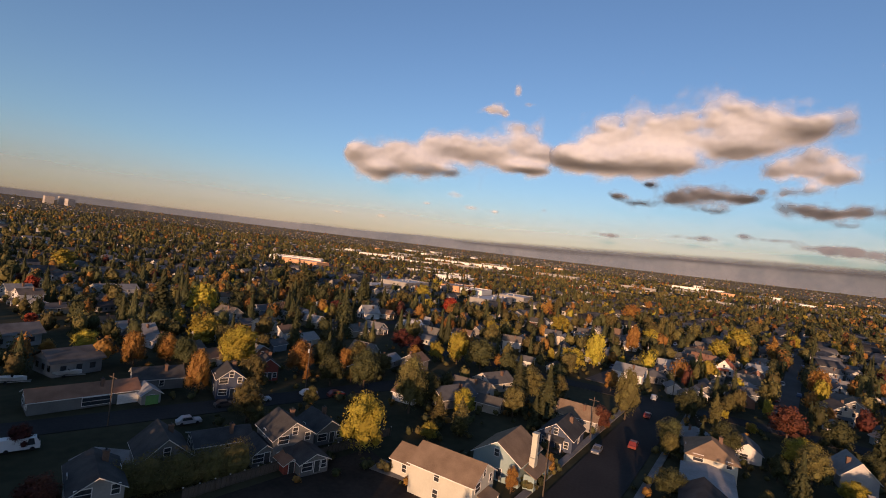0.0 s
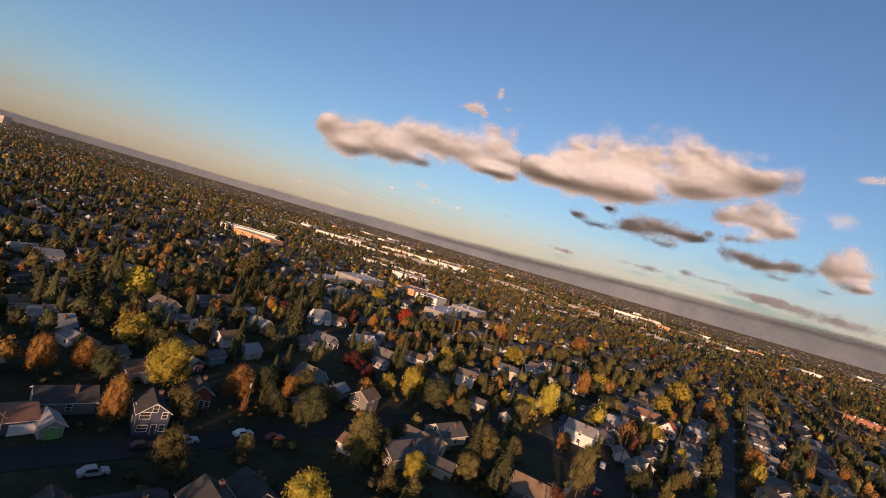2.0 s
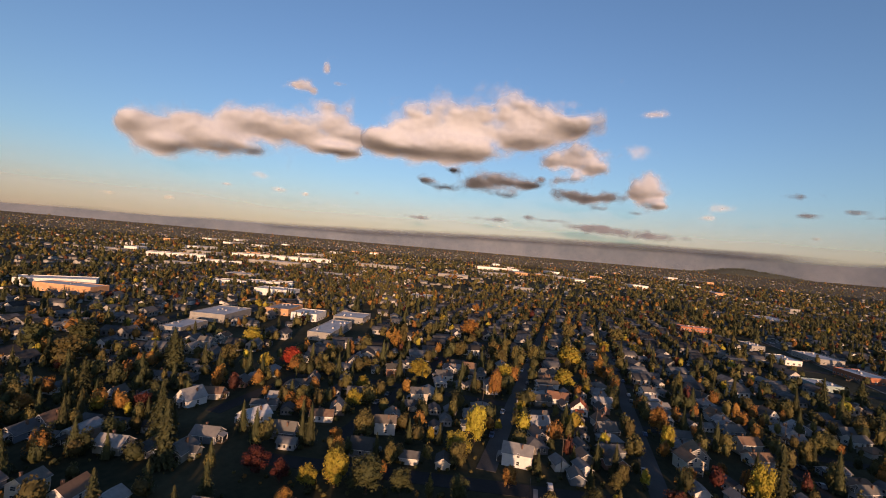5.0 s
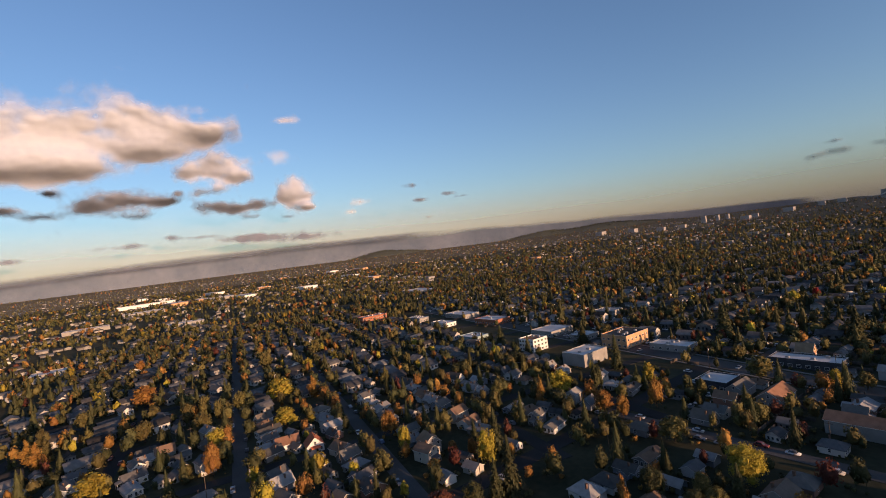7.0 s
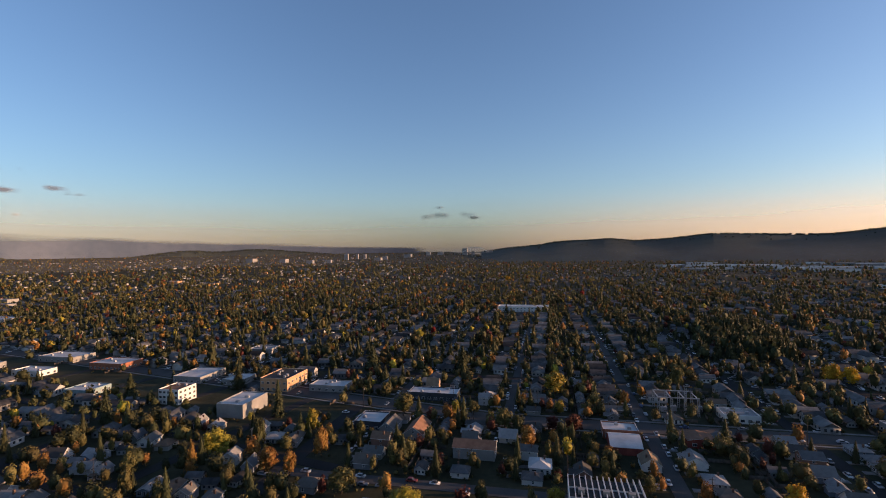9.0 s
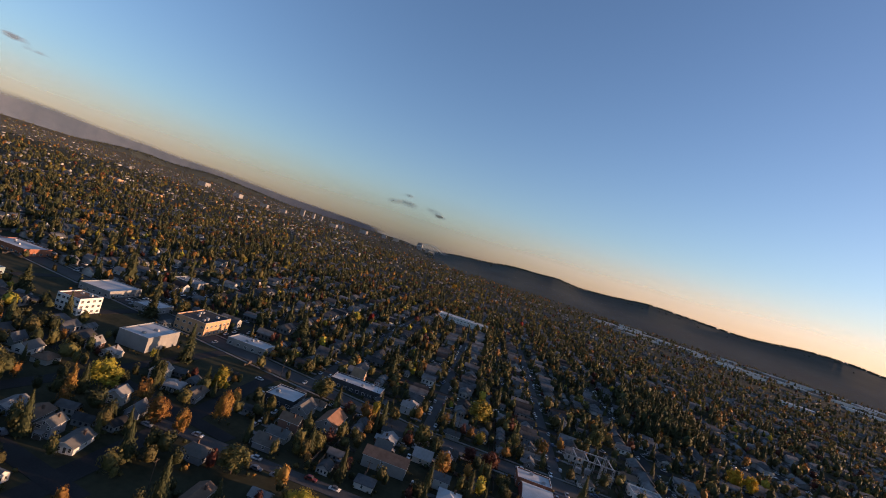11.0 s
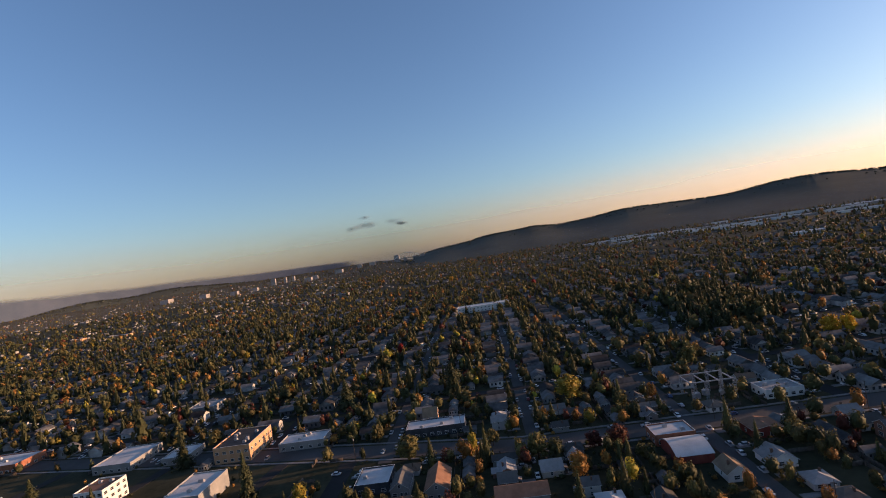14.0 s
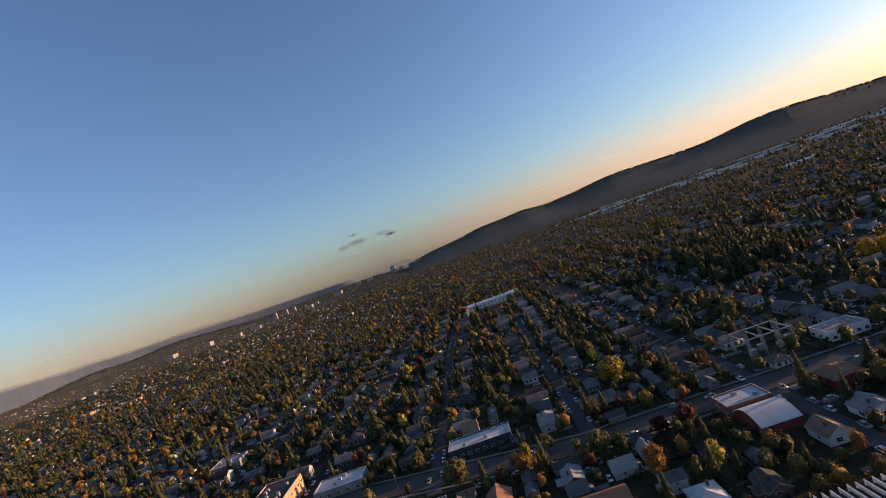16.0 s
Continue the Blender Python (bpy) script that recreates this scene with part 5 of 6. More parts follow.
for k in range(4000):
    x, y = rng.uniform(-900, 420), rng.uniform(330, 1000)
    wood = soft_noise(x, y, 85) + 0.6 * soft_noise(y, x, 30)
    if overlooked(x, y, 330) and off_road(x, y) > -1.5 and not taken(x, y, 1.0) and wood + rng.normal() * 0.22 > -0.08:
        kk = str(rng.choice([a for a, b in SHARES], p=[b for a, b in SHARES]))
        if soft_noise(x + 700, y, 60) + rng.normal() * 0.15 > 0.25:
            kk = "fir"
        plain_spots.append((x, y, kk, rng.uniform(6, 12.5) * (1.55 if kk == "fir" else 1) * (1.35 if rng.uniform() < 0.1 else 1)))
        PLACED.append((x, y, 1.0))
# unseen tall trees, added west of the first gardens to keep them in shade
for k in range(50):
    x, y = 64 + 26 * rng.uniform(), -104 + 2.35 * k
    if y < 12 and off_road(x, y) > 0:
        plain_spots.append((x, y, "green" if k % 3 else "fir", rng.uniform(14, 17)))
# a lower unseen row, added to shade the bare lot
for k in range(26):
    plain_spots.append((rng.uniform(66, 88), -14 + 1.45 * k, "green", rng.uniform(10.8, 12.2)))
# more unseen trees, added to shade the low house beside the road
for k in range(16):
    x, y = rng.uniform(-8, 32), rng.uniform(54, 92)
    if off_road(x, y) > 0.5 and not taken(x, y, 2):
        plain_spots.append((x, y, "green", rng.uniform(11, 14)))
# street trees along the turned rows, and the blocks at their far end
for ex, ey in EAST_ROWS:
    u = 24.0
    while u < 620:
        u += rng.uniform(5, 13)
        off = rng.choice((-1, 1)) * rng.uniform(4.0, 6.0)
        x, y = ex + EAST[0] * u + NORTH[0] * off, ey + EAST[1] * u + NORTH[1] * off
        if not taken(x, y, 0.4):
            kk = str(rng.choice(("olive", "green", "orange", "olive", "green", "fir")))
            plain_spots.append((x, y, kk, rng.uniform(6.5, 11.5)))
for k in range(1500):
    x, y = rng.uniform(-780, -420), rng.uniform(-340, 220)
    if off_road(x, y) > 1 and not taken(x, y, 2.2):
        if k % 4 == 0:
            plain_lots.append((x, y, 101.5 + 90 * (k % 8 == 0), 1))
            PLACED.append((x, y, 4.5))
        else:
            kk = str(rng.choice([a for a, b in SHARES], p=[b for a, b in SHARES]))
            plain_spots.append((x, y, kk, rng.uniform(6, 12) * (1.4 if kk == "fir" else 1)))
            PLACED.append((x, y, 1.2))
# the dark grove beyond the main road
for k in range(400):
    u, v = rng.uniform(), rng.uniform()
    x, y = 122 + 76 * u + 46 * v, 430 + 190 * v
    if not taken(x, y, 1.5):
        if k < 40:
            tree("fir", x, y, rng.uniform(13, 20), rng.uniform(7, 11))
        else:
            plain_spots.append((x, y, "fir" if k % 3 else "green", rng.uniform(12, 19)))
            PLACED.append((x, y, 1.2))
# yard trees between the front street and the main road, and past it
for k in range(620):
    x, y = rng.uniform(-340, 110), rng.uniform(105, 420)
    if overlooked(x, y, 90) and not eastern(x, y) and off_road(x, y) > 0.9 and not taken(x, y, 1.5):
        kk = str(rng.choice(("green", "green", "olive", "olive", "fir", "green", "orange", "maroon")))
        plain_spots.append((x, y, kk, rng.uniform(5, 10.5) * (1.6 if kk == "fir" else 1)))
        PLACED.append((x, y, 1.6))
# denser yard trees round the first gardens
for k in range(110):
    x, y = rng.uniform(-165, 12), rng.uniform(-230, 5)
    if y > -80 and x > -75 or taken(x, y, 2.4) or off_road(x, y) < 1.2 or math.hypot(x - 58, y - 45) < 75:
        continue
    plain = str(rng.choice(("green", "green", "olive", "fir", "olive", "green")))
    plain_spots.append((x, y, plain, rng.uniform(5, 9.5) * (1.5 if plain == "fir" else 1.0)))


# nothing tall stands between the low sun and the two brightest trees
for gx, gy in ((194, 372), (86.5, 193)):
    def shades(x, y, hh):
        u, v = (x - gx) * 0.985 + (y - gy) * 0.174, (y - gy) * 0.985 - (x - gx) * 0.174
        return 5 < u < 170 and abs(v) < 11 and hh > 2.5 + 0.108 * u
    plain_spots = [p for p in plain_spots if not shades(p[0], p[1], p[3])]

# models that no garden needed are cleared away
for proto in [p for l in KINDS.values() for p in l] + HOUSES + CARS + [VAN, SHED]:
    if proto.name not in USED:
        for ob in list(proto.children) + [proto]:
            bpy.data.objects.remove(ob)

# ---- far woods and roofs: too many to count ----
def far_mesh(name, centres, scale, template_v, template_f, mat, label, category, turns=None):
    """One mesh of many turned and scaled copies of a small form."""
    n, m = len(centres), len(template_v)
    q = rng.uniform(0, 2 * math.pi, n) if turns is None else turns
    c, s = np.cos(q)[:, None], np.sin(q)[:, None]
    T = np.asarray(template_v)[None, :, :] * scale[:, None, :]
    V = np.stack([T[:, :, 0] * c - T[:, :, 1] * s, T[:, :, 0] * s + T[:, :, 1] * c, T[:, :, 2]], -1) + centres[:, None, :]
    k = len(template_f[0])
    Fc = (np.asarray(template_f)[None] + (np.arange(n) * m)[:, None, None]).reshape(-1, k)
    me = bpy.data.meshes.new(name)
    me.vertices.add(n * m)
    me.vertices.foreach_set("co", V.astype(np.float32).ravel())
    me.loops.add(Fc.size)
    me.loops.foreach_set("vertex_index", Fc.astype(np.int32).ravel())
    me.polygons.add(len(Fc))
    me.polygons.foreach_set("loop_start", np.arange(0, Fc.size, k, dtype=np.int32))
    me.materials.append(mat)
    me.update(calc_edges=True)
    me.validate()
    return tagged(new(name, me), label, category, kind="stuff")


def clump_template(n, seed, cone=False):
    """A ragged unit crown, 1 wide and 1 high: uneven lobes of loose facets round a small heart."""
    rg = np.random.default_rng(seed)
    V, Fc = [], []
    count = 7 if n > 60 else 5 if n > 20 else 3
    lobes = [(Vector((0, 0, 0.5)), 0.27, 0.3)]
    for k in range(count):
        u = (k + 0.5) / count
        q, out = k * 2.4 + seed + rg.normal() * 0.4, rg.uniform(0.14, 0.27) * (1 - 0.75 * max(0, u - 0.35))
        r = rg.uniform(0.13, 0.21)
        lobes.append((Vector((out * math.cos(q), out * math.sin(q), 0.26 + 0.6 * u + rg.normal() * 0.03)), r, r * rg.uniform(0.8, 1.15)))
    share = np.array([r * h for c, r, h in lobes])
    for k in range(n):
        if cone:
            u = (k + 0.5) / n
            tier = 0.72 + 0.34 * ((u * 9) % 1.0)
            q, rr = k * 2.4, 0.46 * (1 - u) ** 0.85 * tier * rg.uniform(0.6, 1.2)
            c = Vector((rr * math.cos(q), rr * math.sin(q), 0.05 + 0.93 * u))
            nrm = Vector((math.cos(q), math.sin(q), 0.5)).normalized()
            s = (0.06 + 0.17 * (1 - u)) * math.sqrt(34 / n) * 0.8
        else:
            middle, r, h = lobes[int(rg.choice(len(lobes), p=share / share.sum()))]
            z, q = rg.uniform(-0.7, 1), rg.uniform(0, 2 * math.pi)
            rr = math.sqrt(max(0, 1 - z * z))
            nrm = Vector((rr * math.cos(q), rr * math.sin(q), z))
            far = rg.uniform(0.85, 1.15)
            c = middle + Vector((r * nrm.x, r * nrm.y, h * nrm.z)) * far
            s = rg.uniform(0.07, 0.19) * math.sqrt(26 / n) ** (0.9 if n > 26 else 0.45)
        nrm = (nrm + Vector(rg.normal(size=3)) * 0.28).normalized()
        a = nrm.orthogonal().normalized()
        b = nrm.cross(a)
        t = rg.uniform(0, 6)
        a, b = a * math.cos(t) + b * math.sin(t), b * math.cos(t) - a * math.sin(t)
        i = len(V)
        V += [c - a * s, c - b * s * 0.8 + nrm * s * 0.2, c + a * s, c + b * s * 0.8 + nrm * s * 0.2]
        Fc.append((i, i + 1, i + 2, i + 3))
    # a solid heart behind the loose foliage
    rows, cols = (5, 7) if n > 60 else (3, 5)
    m0 = len(V)
    for i in range(rows + 1):
        u = i / rows
        for j in range(cols):
            q = 2 * math.pi * (j + 0.5 * (i % 2)) / cols
            if cone:
                rr, z = 0.29 * (1 - u) ** 0.85 + 0.004, 0.06 + 0.86 * u
            else:
                el = math.pi * (u - 0.5)
                rr, z = 0.27 * math.cos(el) * (1 + 0.25 * math.sin(3 * q + seed)) + 0.004, 0.5 + 0.31 * math.sin(el)
            V.append(Vector((rr * math.cos(q), rr * math.sin(q), z)))
    for i in range(rows):
        for j in range(cols):
            Fc.append((m0 + i * cols + j, m0 + i * cols + (j + 1) % cols, m0 + (i + 1) * cols + (j + 1) % cols, m0 + (i + 1) * cols + j))
    return [tuple(v) for v in V], Fc


def scatter(n, r0, r1, power=1.0):
    """Places in the part of the plain that is overlooked, thinning with distance."""
    u = rng.uniform(0, 1, n)
    rad = r0 * (r1 / r0) ** (u ** power)
    head = np.radians(rng.uniform(-62, 172, n))
    return np.stack([-np.sin(head) * rad, np.cos(head) * rad + 30], 1)


FAR_TREES = {"green": ("far_green_trees", GREEN, 0.27, False, "distant dark green broadleaf trees"),
             "olive": ("far_olive_trees", OLIVE, 0.40, False, "distant olive trees turning in autumn"),
             "fir": ("far_conifers", CONIFER, 0.2, True, "distant dark fir trees among roofs"),
             "orange": ("far_orange_trees", ORANGE, 0.085, False, "distant orange-brown autumn trees"),
             "yellow": ("far_yellow_trees", YELLOW, 0.025, False, "distant yellow autumn trees"),
             "maroon": ("far_maroon_trees", MAROON, 0.03, False, "distant dark maroon trees")}
ALIKE = {"poplar": "olive", "column": "orange"}
for k, (key, (nm, mat, share, cone, lab)) in enumerate(FAR_TREES.items()):
    # yard trees of the middle distance
    S = np.array([(x, y, h) for x, y, kk, h in plain_spots if ALIKE.get(kk, kk) == key])
    w = S[:, 2] * (rng.uniform(0.4, 0.58, len(S)) if cone else rng.uniform(0.62, 1.1, len(S)))
    far_off = np.hypot(S[:, 0], S[:, 1] - 30) > 360
    close = np.minimum(np.hypot(S[:, 0] - 40, S[:, 1] - 20), np.hypot(S[:, 0] + 40, S[:, 1] - 60)) < 255
    form = np.arange(len(S)) % 3
    for pick, m in ((close, 260), (~far_off & ~close, 90), (far_off & ~close, 34)):
        for f in range(3):
            P = pick & (form == f)
            if P.any():
                tv, tf = clump_template(m, 11 + 7 * k + f, cone)
                far_mesh(nm, np.column_stack([S[P, :2], np.zeros(P.sum())]), np.column_stack([w, w * (0.85 + 0.3 * (form == 1)), S[:, 2]])[P], tv, tf, mat, lab, "trees")
    # the plain beyond
    P = scatter(int(40000 * share), 620, 4700, 0.8)
    P = P[[soft_noise(x + 900 * k, y, 170) + 0.5 * soft_noise(y, x + 400 * k, 60) > -0.12 for x, y in P]]
    h = rng.uniform(5, 13.5, len(P)) * (1.3 if cone else 1.0) * np.interp(np.hypot(P[:, 0], P[:, 1]), (600, 2500), (0.9, 1.35))
    w = h * (rng.uniform(0.4, 0.6, len(P)) if cone else rng.uniform(0.7, 1.15, len(P)))
    tv, tf = clump_template(14, 31 + k, cone)
    far_mesh(nm, np.column_stack([P, [rise(x, y) for x, y in P]]), np.column_stack([w, w, h]), tv, tf, mat, lab, "trees")

hv = [(-.5, -.5, 0), (.5, -.5, 0), (.5, .5, 0), (-.5, .5, 0), (-.5, -.5, .6), (.5, -.5, .6), (.5, .5, .6), (-.5, .5, .6)]
hf = [(0, 1, 5, 4), (1, 2, 6, 5), (2, 3, 7, 6), (3, 0, 4, 7)]
rv = [(-.56, -.58, .57), (0, -.58, 1.0), (0, .58, 1.0), (-.56, .58, .57), (.56, -.58, .57), (.56, .58, .57)]
rf = [(0, 1, 2, 3), (1, 4, 5, 2)]
gv = [(-.5, -.5, .6), (.5, -.5, .6), (0, -.5, .96), (0, -.49, .96), (-.5, .5, .6), (.5, .5, .6), (0, .5, .96), (0, .49, .96)]
gf = [(0, 1, 2, 3), (5, 4, 6, 7)]
FAR_WALL = material("far_siding", (0.06, 0.059, 0.057), (0.34, 0.329, 0.312), rough=0.8, scale=0.03, fine=0.15, bump=0, island=0.5)
MID_WALL = material("mid_siding", (0.09, 0.089, 0.087), (0.48, 0.465, 0.445), rough=0.8, scale=0.06, fine=0.3, bump=0, island=0.5)
MID_ROOF = material("mid_roofing", (0.035, 0.034, 0.034), (0.15, 0.145, 0.14), rough=0.95, scale=0.05, fine=0.4, bump=0, island=0.65)
FAR_ROOF = material("far_roofing", (0.035, 0.034, 0.034), (0.14, 0.136, 0.132), rough=0.95, scale=0.03, fine=0.15, bump=0, island=0.65)
P = scatter(4600, 820, 4300, 0.8)
plain_lots.sort(key=lambda l: math.hypot(l[0], l[1]))
near_lots = np.array([(x, y, radians(t)) for x, y, t, s in plain_lots])
near_size = np.array([(rng.uniform(7, 10), rng.uniform(9, 13), rng.uniform(4.8, 7.6)) if s else (5, 6.5, 4.0) for x, y, t, s in plain_lots])
C = np.concatenate([np.column_stack([near_lots[:, :2], np.zeros(len(near_lots))]), np.column_stack([P, [rise(x, y) for x, y in P]])])
sc = np.concatenate([near_size, np.column_stack([rng.uniform(7, 11, len(P)), rng.uniform(9, 16, len(P)), rng.uniform(4.5, 8, len(P))])])
turns = np.concatenate([near_lots[:, 2], rng.choice([0, math.pi / 2], len(P))])
for nm, tv, tf, mat, lab in (("far_house_walls", hv + gv, hf + [tuple(8 + i for i in f) for f in gf], FAR_WALL, "distant pale house walls among trees"),
                             ("far_house_roofs", rv, rf, FAR_ROOF, "distant grey pitched house roofs")):
    k = len(near_lots)
    far_mesh(nm, C[:k], sc[:k], tv, tf, MID_WALL if mat is FAR_WALL else MID_ROOF, lab, "houses", turns[:k])
    far_mesh(nm, C[k:], sc[k:], tv, tf, mat, lab, "houses", turns[k:])

# windows, shrubs, drives, garden fences and cars of the middle distance
n = int((np.hypot(near_lots[:, 0], near_lots[:, 1]) < 430).sum())
wv, wf = [], []
for sx in (-1, 1):
    for u in (-0.3, 0.02, 0.3):
        i = len(wv)
        wv += [(sx * 0.503, u - 0.06, 0.2), (sx * 0.503, u + 0.06, 0.2), (sx * 0.503, u + 0.06, 0.44), (sx * 0.503, u - 0.06, 0.44)]
        wf.append((i, i + 1, i + 2, i + 3))
        i = len(wv)
        wv += [(u - 0.07, sx * 0.503, 0.2), (u + 0.07, sx * 0.503, 0.2), (u + 0.07, sx * 0.503, 0.44), (u - 0.07, sx * 0.503, 0.44)]
        wf.append((i, i + 1, i + 2, i + 3))
far_mesh("far_house_windows", C[:n], sc[:n], wv, wf, GLASS, "small dark windows of distant houses", "windows", turns[:n])
reach = [p for p in PLACED if overlooked(p[0], p[1], 30) and math.hypot(p[0], p[1] - 30) < 480]
for key, mat, lab in (("green", GREEN, "low dark green garden shrubs"), ("olive", OLIVE, "low olive garden shrubs"), ("orange", ORANGE, "low rusty autumn shrubs")):
    S = []
    for x, y, r in reach:
        for j in range({"green": 3, "olive": 2, "orange": 1}[key]):
            q = rng.uniform(0, 2 * math.pi)
            a, b = x + math.cos(q) * (r + rng.uniform(0.3, 3.5)), y + math.sin(q) * (r + rng.uniform(0.3, 3.5))
            if off_road(a, b) > 0.5 and rng.uniform() < 0.8:
                S.append((a, b, rng.uniform(0.9, 3.2)))
    S = np.array(S)
    w = S[:, 2] * rng.uniform(0.8, 1.5, len(S))
    tv, tf = clump_template(11, 70, False)
    far_mesh("garden_shrubs", np.column_stack([S[:, :2], -0.15 * S[:, 2]]), np.column_stack([w, w, S[:, 2]]), tv, tf, mat, lab, "shrubs")
flat = [(-.5, -.5, 0), (.5, -.5, 0), (.5, .5, 0), (-.5, .5, 0), (-.5, -.5, 1), (.5, -.5, 1), (.5, .5, 1), (-.5, .5, 1)]
flat_f = [(4, 5, 6, 7), (0, 1, 5, 4), (1, 2, 6, 5), (2, 3, 7, 6), (3, 0, 4, 7)]
D, Fn, K = [], [], []
for ax in [49.5 + 73.5 * k for k in range(-8, 6)]:
    for side in (-1, 1):
        y = 190.0
        while y < 560:
            y += rng.uniform(9, 16)
            if overlooked(ax, y, 100) and not eastern(ax, y) and min(abs(y - s) for s in STREETS) > 7:
                a = ax + side * 9.5
                if not taken(a, y, 1.0) and off_road(a, y) > 2:
                    D.append((a, y, rng.uniform(8, 11)))
                    if rng.uniform() < 0.55:
                        K.append((ax + side * rng.uniform(8, 11.5), y + rng.uniform(-0.3, 0.3), 0.0))
                if rng.uniform() < 0.6:
                    K.append((ax + side * 3.2, y + rng.uniform(2, 5), math.pi / 2))
                Fn.append((ax + side * rng.uniform(23, 38), y, 0.0, rng.uniform(6, 12)))
                Fn.append((ax + side * 38.2, y, math.pi / 2, rng.uniform(8, 13)))
for sy in (184, 266, 352, 438, 106):
    x = -600.0
    while x < 300:
        x += rng.uniform(7, 26)
        if overlooked(x, sy, 110) and min(abs(x - a) for a in AVENUES) > 7 and not (sy == 106 and x > -110) and not eastern(x, sy):
            K.append((x, sy + rng.choice((-1, 1)) * (6.0 if sy == 266 else 3.1), 0.0))
D, Fn = np.array(D), np.array([f for f in Fn if off_road(f[0], f[1]) > 2])
K = np.array([k for k in K if min(math.hypot(k[0] - p[0], k[1] - p[1]) for p in PLACED if p[2] == 2.4) > 5])
far_mesh("driveways", np.column_stack([D[:, :2], np.full(len(D), -0.1)]), np.column_stack([D[:, 2], np.full(len(D), 2.8), np.full(len(D), 0.16)]), flat, flat_f, CONCRETE,
         "pale concrete driveways between houses", "driveways", np.zeros(len(D)))
far_mesh("garden_fences", np.column_stack([Fn[:, :2], np.zeros(len(Fn))]), np.column_stack([Fn[:, 3], np.full(len(Fn), 0.1), np.full(len(Fn), 1.7)]), flat, flat_f, WOOD,
         "weathered wooden garden fences between yards", "fences", Fn[:, 2])
cv = [(x, y, z) for z, sx, sy in ((0.25, 1, 1), (0.8, 1, 1), (0.85, 0.62, 0.9), (1.5, 0.42, 0.74)) for x, y in ((-2.2 * sx, -.9 * sy), (2.2 * sx, -.9 * sy), (2.2 * sx, .9 * sy), (-2.2 * sx, .9 * sy))]
cf = [(4, 5, 6, 7), (12, 13, 14, 15)] + [(j + k, j + (k + 1) % 4, j + 4 + (k + 1) % 4, j + 4 + k) for j in (0,) for k in range(4)]
cabin = [(8 + k, 8 + (k + 1) % 4, 12 + (k + 1) % 4, 12 + k) for k in range(4)]
FARCAR = material("far_car_paint", (0.04, 0.04, 0.045), (0.75, 0.74, 0.73), rough=0.3, scale=0.4, fine=1.0, bump=0, island=0.6)
for nm, ff, mat, lab in (("far_cars", cf, FARCAR, "small parked cars along the streets"), ("far_car_cabins", cabin, GLASS, "dark glass cabins of parked cars")):
    seen = {}
    for f in ff:
        for v in f:
            seen.setdefault(v, len(seen))
    far_mesh(nm, np.column_stack([K[:, :2], np.full(len(K), 0.02)]), np.ones((len(K), 3)), [cv[v] for v in seen], [tuple(seen[v] for v in f) for f in ff], mat, lab, "cars", K[:, 2])


# ---- hills on the horizon ----
def hill(name, label, points, near, far, wobble, mat):
    """A wooded ridge: (heading, height above the eye in degrees) along it, from its foot to its crest and beyond."""
    hd = np.array([p[0] for p in points], float)
    el = np.array([p[1] for p in points], float)
    cols = np.linspace(hd.max(), hd.min(), int(abs(hd.max() - hd.min()) * 14) + 2)
    order = np.argsort(hd)
    el_at = np.interp(cols, hd[order], el[order])
    soft = np.ones(43) / 43
    el_at = np.convolve(np.pad(el_at, 21, mode="edge"), soft, mode="valid")
    top = 98 + far * np.tan(np.radians(el_at))
    V, Fc = [], []
    rows = 10
    for i, (a, zt) in enumerate(zip(cols, top)):
        for j in range(rows + 1):
            u = j / rows
            d = near + (far - near) * u
            z = zt * u ** 0.8 + wobble * (2.6 * noise.noise(Vector((a * 0.5, u * 3, 0))) * u * (1.3 - u) + 0.8 * noise.noise(Vector((a * 1.7, 2 + u, 0))) * u + 0.5 * noise.noise(Vector((a * 6, 2 + 3 * u, 5))) * u)
            V.append((-math.sin(radians(a)) * d, math.cos(radians(a)) * d, z if j else -2))
    n = rows + 1
    for i in range(len(cols) - 1):
        for j in range(rows):
            Fc.append((i * n + j, (i + 1) * n + j, (i + 1) * n + j + 1, i * n + j + 1))
    me = mesh_of(name, V, Fc, mat)
    me.polygons.foreach_set("use_smooth", [True] * len(Fc))
    tagged(new(name, me), label, "hill", kind="structure")
    # ragged woods on the slope and crest
    m = 2 * len(cols)
    ci, cj = rng.integers(0, len(cols), m), np.where(rng.uniform(size=m) < 0.9, rows, rng.integers(7, rows + 1, m))
    Q = np.array(V)[ci * n + cj]
    Q[:, :2] += rng.uniform(-12, 12, (m, 2))
    hh = rng.uniform(9, 22, m)
    Q[:, 2] -= hh * 0.3
    ww = hh * rng.uniform(0.7, 1.5, m)
    tv, tf = clump_template(9, 90, False)
    far_mesh("hill_woods", Q, np.column_stack([ww, ww, hh]), tv, tf, mat, "dark woods on a distant hill", "woods")


FOREST = material("hill_forest", (0.036, 0.046, 0.04), (0.066, 0.076, 0.06), rough=1.0, scale=0.004, fine=0.03, bump=0)
hill("west_hills", "long dark wooded ridge against the evening sky",
     ((8, -0.45), (5.1, 0.12), (1.9, 0.27), (-1.3, 0.78), (-4.5, 0.83), (-7.6, 1.04), (-9, 0.64), (-13.5, 0.85), (-17.1, 1.28), (-21.1, 1.11), (-25.7, 0.9), (-27.7, 0.92), (-31.2, 1.39), (-34.8, 1.45), (-37.2, 1.1), (-41.7, 0.75), (-59.7, 0.8), (-84.7, 0.7), (-109.7, 0.1)),
     3300, 4550, 1.6, FOREST)
